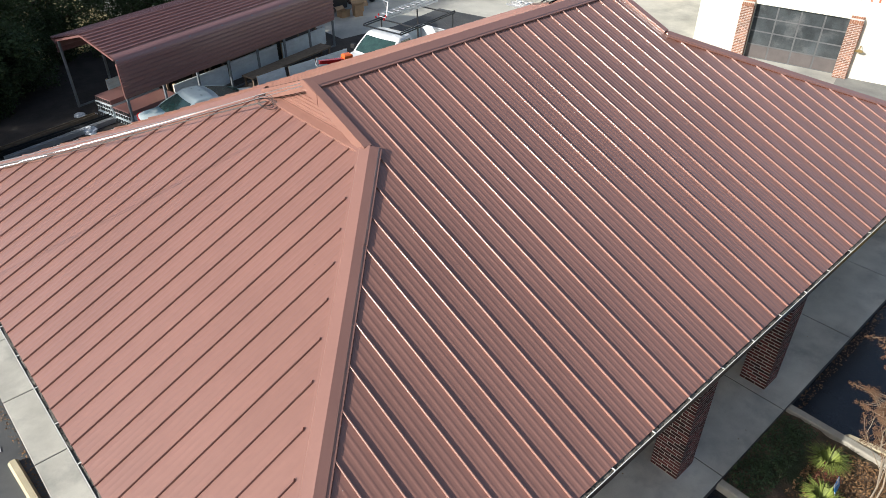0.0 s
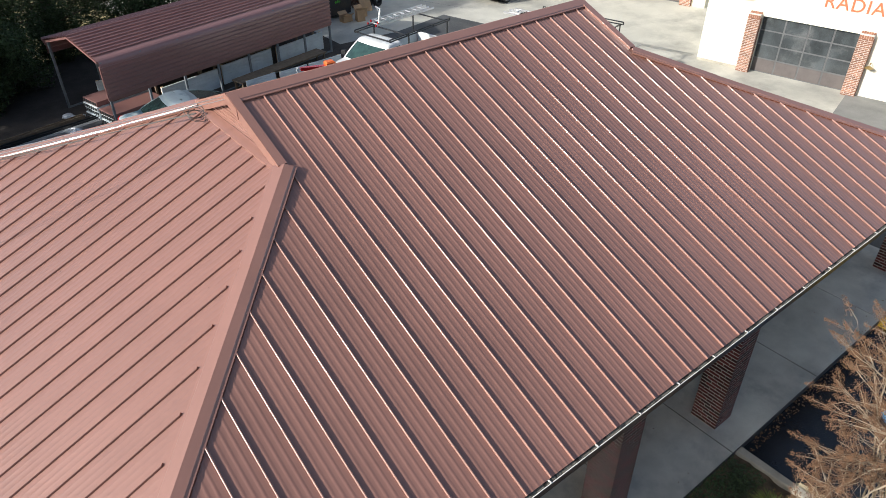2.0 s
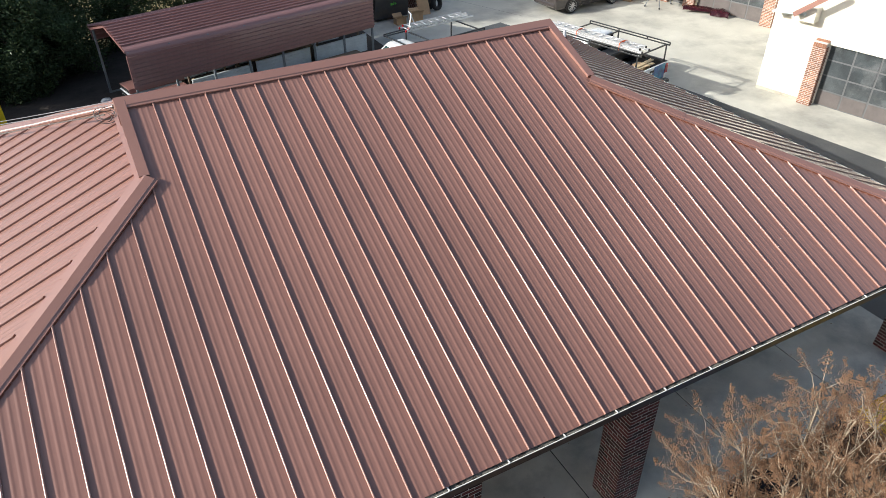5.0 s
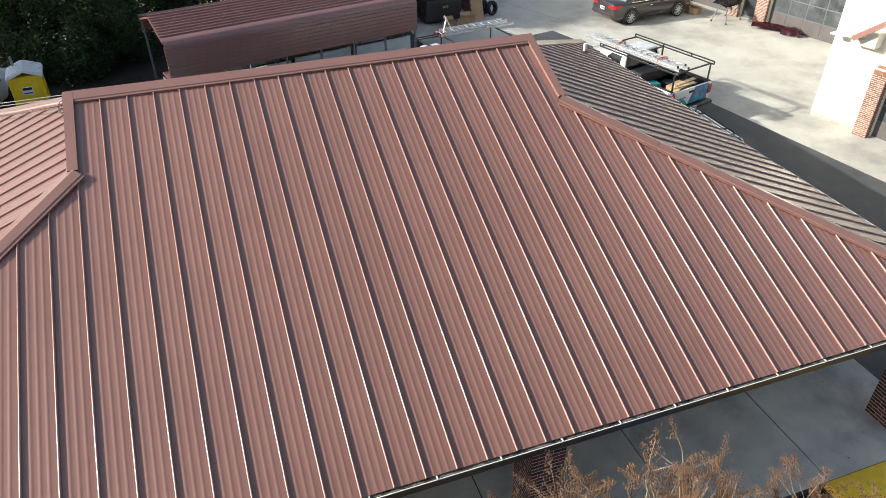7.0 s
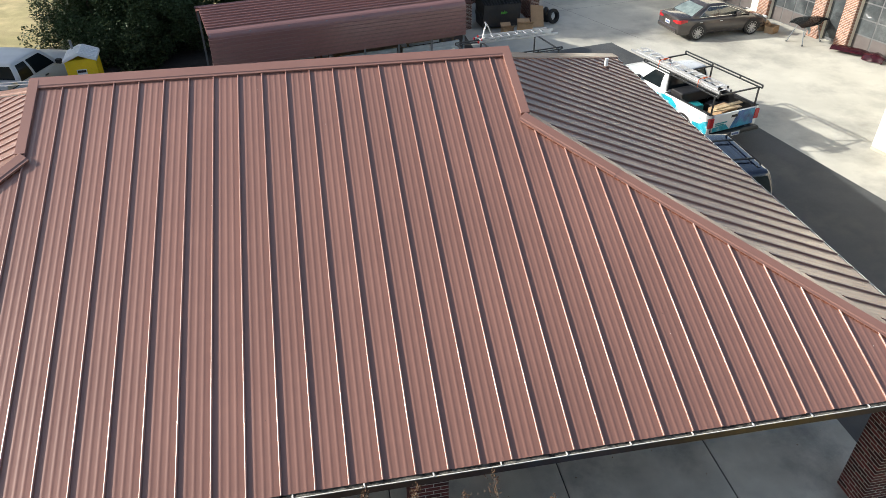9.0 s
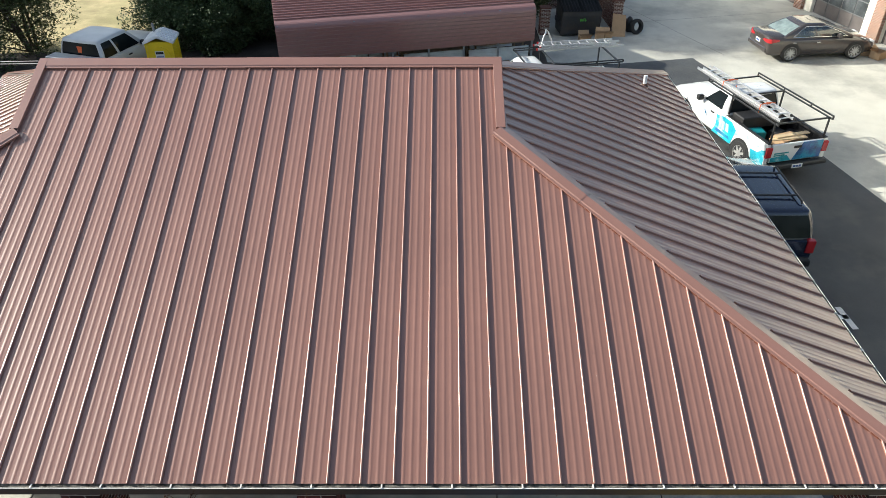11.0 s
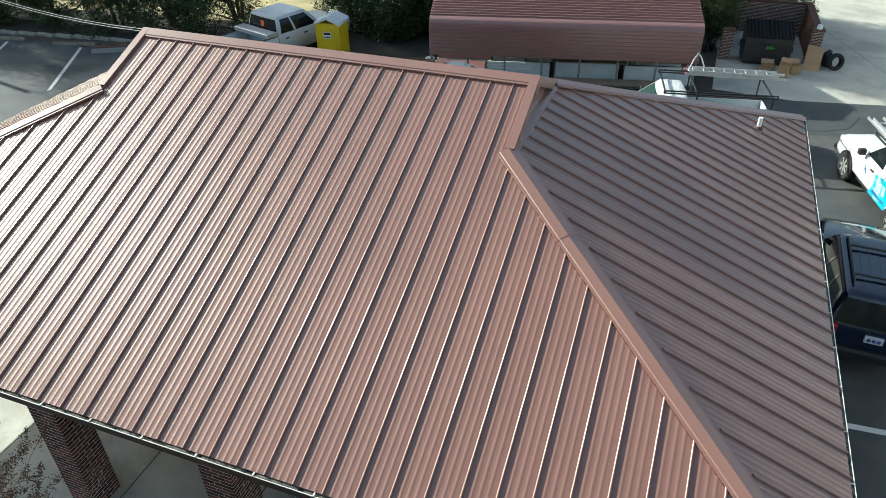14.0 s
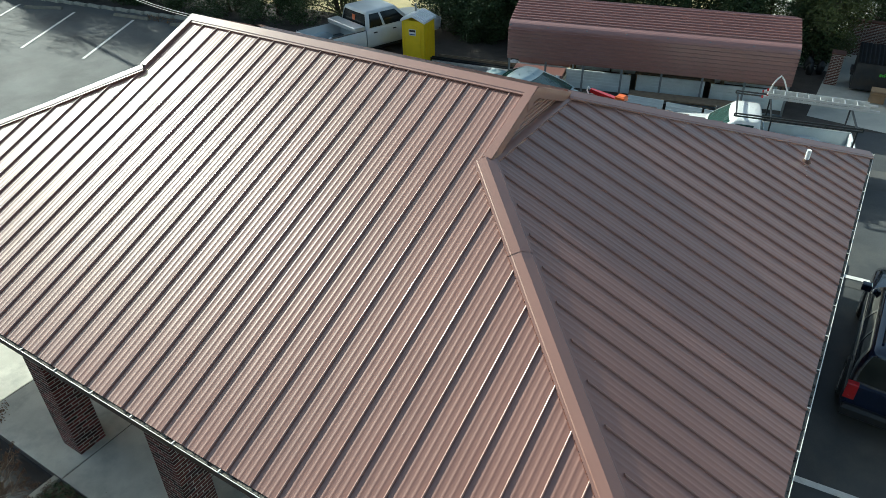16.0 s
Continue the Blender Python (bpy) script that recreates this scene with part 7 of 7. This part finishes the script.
# leafless shrub with brown seed heads in front of the building
def seed_shrub(x, y, label, seed, stems=72, crown=(2.3, 1.85, 2.05), mid=2.95):
    """Many arching stems out of one base, forking twice, each tip with a loose panicle of dry capsules."""
    rn = random.Random(seed)
    t = thing("crape_myrtle", Matrix.Translation((x, y, -0.1)), label, "shrub")
    wood = bmesh.new()
    tips = []

    def limb(p, q, r0, r1, bow, n=5, sides=5):
        pts = []
        side = Vector((rn.gauss(0, 1), rn.gauss(0, 1), 0)) * (q - p).length * 0.05
        for i in range(n + 1):
            u = i / n
            pts.append(p.lerp(q, u) + (Vector((0, 0, bow)) + side) * math.sin(math.pi * u) + Vector((rn.gauss(0, 0.015), rn.gauss(0, 0.015), 0)) * (0 < i < n))
        tube(wood, pts, r0, sides, r1)
        return pts

    for k in range(stems):
        a = 2.4 * k
        pol = math.sqrt((k + 0.5) / stems) * 1.35
        way = Vector((math.sin(pol) * math.cos(a), math.sin(pol) * math.sin(a), math.cos(pol)))
        end = Vector((way.x * crown[0], way.y * crown[1], mid + way.z * crown[2])) * 1.0
        main = end.lerp(Vector((0, 0, mid)), rn.uniform(0.18, 0.4))
        pts = limb(Vector((math.cos(a) * 0.18, math.sin(a) * 0.18, 0)), main, 0.017, 0.008, 0.25, 7, 5)
        for b in range(7):
            p = pts[rn.randrange(3, 8)]
            aim = (p - Vector((0, 0, mid - 1.2))).normalized() + Vector((rn.gauss(0, 0.55), rn.gauss(0, 0.55), rn.gauss(0.1, 0.4)))
            q = p + aim.normalized() * rn.uniform(0.5, 0.95)
            e = Vector(((q.x) / crown[0], (q.y) / crown[1], (q.z - mid) / crown[2]))
            if e.length > 1.0:
                q = p.lerp(q, max(0.3, 1 - (e.length - 1.0) * 2))
            tw = limb(p, q, 0.0075, 0.0042, 0.04, 4, 4)
            tips.append((q, (q - p).normalized()))
            for c in range(3):
                p2 = tw[rn.randrange(1, 5)]
                q2 = p2 + (aim.normalized() * 0.7 + Vector((rn.gauss(0, 0.6), rn.gauss(0, 0.6), rn.gauss(0.15, 0.5)))).normalized() * rn.uniform(0.2, 0.5)
                limb(p2, q2, 0.0042, 0.0024, 0.0, 2, 3)
                tips.append((q2, (q2 - p2).normalized()))
    part("stem", wood, M_TWIG, t, "pale bare stems", smooth=True)
    corner = ((1, 0, -0.5), (-0.5, 0.87, -0.5), (-0.5, -0.87, -0.5), (0, 0, 1.1))
    faces = ((0, 2, 1), (0, 1, 3), (1, 2, 3), (2, 0, 3))
    verts, polys = [], []
    for p, d in tips:
        if p.z < 0.6 * mid:
            continue
        full = rn.uniform(0.5, 1.0)
        for k in range(int(rn.randrange(90, 150) * full)):
            u = rn.random()
            c = p + d * (0.08 - 0.22 * u) + Vector((rn.gauss(0, 1), rn.gauss(0, 1), rn.gauss(0, 1))) * (0.013 + 0.026 * u)
            r = rn.uniform(0.0055, 0.0105)
            n0 = len(verts)
            verts += [(c.x + o[0] * r, c.y + o[1] * r, c.z + o[2] * r) for o in corner]
            polys += [tuple(n0 + i for i in q) for q in faces]
    me = bpy.data.meshes.new("seed_head")
    me.from_pydata(verts, [], polys)
    me.materials.append(M_SEED)
    ob = new("seed_head", me)
    ob.parent = t
    tagged(ob, "brown dry seed heads", kind="stuff")
    return t


seed_shrub(-0.10, -9.80, "leafless crape myrtle with pale stems and brown seed heads", 41, stems=64, crown=(2.35, 1.75, 2.1), mid=3.2)
seed_shrub(1.30, -9.95, "smaller leafless crape myrtle with brown seed heads", 43, stems=18, crown=(1.5, 1.2, 1.5), mid=3.2)
seed_shrub(-1.15, -9.15, "low leafless crape myrtle shoots with brown seed heads", 45, stems=4, crown=(1.0, 1.1, 0.9), mid=1.6)
seed_shrub(0.15, -9.15, "tall single crape myrtle shoots with brown seed heads", 47, stems=3, crown=(0.45, 0.55, 1.1), mid=4.4)

# blue tarpaulin heap beside the shrub
bm = bmesh.new()
bmesh.ops.create_icosphere(bm, subdivisions=4, radius=0.6)
for v in bm.verts:
    k = 1 + 0.22 * noise.noise(v.co * 3.1) + 0.07 * abs(noise.noise(v.co * 9.0))
    v.co = Vector((v.co.x * k * 1.1, v.co.y * k, max(0.0, v.co.z * k * 0.8)))
o_ = tagged(part("tarpaulin_heap", bm, mat("blue_tarp", (0.03, 0.30, 0.74), rough=0.35, var=0.2, scale=6), smooth=True), "crumpled bright blue tarpaulin heap on the asphalt", "tarpaulin")
o_.location = (3.2, -8.9, LOT + 0.014)


# grasses and small leafy plants in the planting bed
def tuft(x, y, r, h, blades, material, seed, label):
    rn = random.Random(seed)
    bm = bmesh.new()
    for k in range(blades):
        a = rn.uniform(0, 6.28)
        L = h * rn.uniform(0.6, 1.1)
        out = Vector((math.cos(a), math.sin(a), 0))
        side = Vector((-out.y, out.x, 0)) * 0.0065
        p0 = Vector((0, 0, 0)) + out * rn.uniform(0, r * 0.25)
        p1 = p0 + out * r * 0.45 + Vector((0, 0, L * 0.8))
        p2 = p0 + out * r * rn.uniform(0.8, 1.2) + Vector((0, 0, L * rn.uniform(0.4, 0.9)))
        a_, b_ = [bm.verts.new(p0 + side), bm.verts.new(p0 - side)], [bm.verts.new(p1 + side), bm.verts.new(p1 - side)]
        c_ = bm.verts.new(p2)
        bm.faces.new((a_[0], a_[1], b_[1], b_[0]))
        bm.faces.new((b_[0], b_[1], c_))
    ob = part("grass_tuft", bm, material)
    ob.location = (x, y, -0.09)
    return tagged(ob, label, "plant", "tufts in the planting bed")


tuft(-0.62, -8.12, 0.32, 0.32, 330, M_LEAF3, 61, "bright green strappy grass tuft in the mulch")
tuft(-1.42, -8.36, 0.30, 0.32, 300, M_LEAF3, 63, "bright green strappy grass tuft in the mulch")


def ground_leaves(name, x0, x1, y0, y1, count, size, z, material, seed, label, rise=0.06):
    rn = random.Random(seed)
    bm = bmesh.new()
    for _ in range(count):
        x, y = rn.uniform(x0, x1), rn.uniform(y0, y1)
        p = Vector((x, y, z(x, y) + rn.random() * rise))
        a = Vector((rn.gauss(0, 1), rn.gauss(0, 1), rn.gauss(0, 0.35))).normalized()
        b = a.cross(Vector((rn.gauss(0, 0.5), rn.gauss(0, 0.5), 1))).normalized()
        s = size * rn.uniform(0.6, 1.3)
        bm.faces.new([bm.verts.new(q) for q in (p - a * s, p + b * s * 0.5, p + a * s, p - b * s * 0.5)])
    return tagged(part(name, bm, material), label, "leaves", kind="stuff")


flat = lambda x, y: -0.085
ground_leaves("ground_cover", -2.25, -0.1, -7.75, -7.09, 2400, 0.026, flat, M_LEAF, 71, "low dark green ground cover", 0.16)
ground_leaves("ground_cover", -1.15, -0.75, -8.45, -8.08, 240, 0.020, flat, M_LEAFRED, 72, "low red-leaved ground cover", 0.22)
ground_leaves("fallen_leaves", -1.2, -0.1, -9.6, -7.9, 1500, 0.026, flat, M_LEAFBROWN, 79, "brown fallen leaves on the bed", 0.10)
ground_leaves("fallen_leaves", -2.25, -0.1, -11.5, -7.9, 5200, 0.026, flat, M_LEAFBROWN, 73, "brown fallen leaves on the bed", 0.05)
ground_leaves("fallen_leaves", 0.25, 5.4, -7.26, -7.08, 420, 0.02, lambda x, y: ground_z(x, y) + 0.02, M_LEAFBROWN, 74, "brown fallen leaves along the walk's edge", 0.03)
ground_leaves("fallen_leaves", -10.6, 8.0, -6.9, -3.9, 60, 0.02, lambda x, y: 0.004, M_LEAFBROWN, 75, "scattered leaves on the walk", 0.01)
ground_leaves("fallen_leaves", -10.90, -10.76, -3.0, 3.0, 420, 0.022, lambda x, y: ground_z(x, y) + 0.02, M_LEAFBROWN, 76, "brown fallen leaves along the walk's edge", 0.04)
ground_leaves("fallen_leaves", -24, -14, 11.7, 12.4, 900, 0.05, lambda x, y: ground_z(x, y) + 0.02, M_LEAFBROWN, 77, "brown fallen leaves along the hedge", 0.04)

# bare tree on the far side of the lot, whose branches shade the asphalt
def bare_tree(x, y, height, seed):
    rn = random.Random(seed)
    t = thing("bare_tree", Matrix.Translation((x, y, LOT)), "leafless tree on the far side of the lot", "tree")
    bm = bmesh.new()

    def grow(p, d, L, r, level):
        pts, q, dd = [p], p, d
        for i in range(4):
            dd = (dd + Vector((rn.gauss(0, 0.12), rn.gauss(0, 0.12), rn.gauss(0.02, 0.08)))).normalized()
            q = q + dd * L / 4
            pts.append(q)
        tube(bm, pts, r, 6 if level < 2 else 4, r * 0.55)
        if level < 4:
            for k in range(4 if level else 7):
                at = pts[rn.randrange(2, 5)]
                out = Vector((rn.gauss(0, 1), rn.gauss(0, 1), rn.gauss(0.2, 0.5))).normalized()
                grow(at, (dd * 0.6 + out * 0.7).normalized(), L * rn.uniform(0.5, 0.75), r * 0.5, level + 1)

    grow(Vector((0, 0, 0)), Vector((0, 0, 1)), height * 0.45, 0.13, 0)
    part("trunk", bm, M_BARK, t, smooth=True)
    return t


bare_tree(-43.0, 6.6, 12.5, 91)

# unseen dark belt of trees far out all round the lot, added to darken reflections
rn = random.Random(401)
cl = []
for k in range(900):
    a = 2 * math.pi * k / 900
    r = 66 + rn.uniform(-5, 5)
    cl.append((Vector((math.cos(a) * r, math.sin(a) * r, rn.uniform(0.5, 11.0))), rn.uniform(1.2, 2.8)))
bm = bmesh.new()
leaf_cloud(bm, cl, 42000, 0.48, 402)
tagged(part("tree_belt", bm, M_LEAF), "unseen dark green tree belt added round the lot for reflections", "trees", kind="stuff")
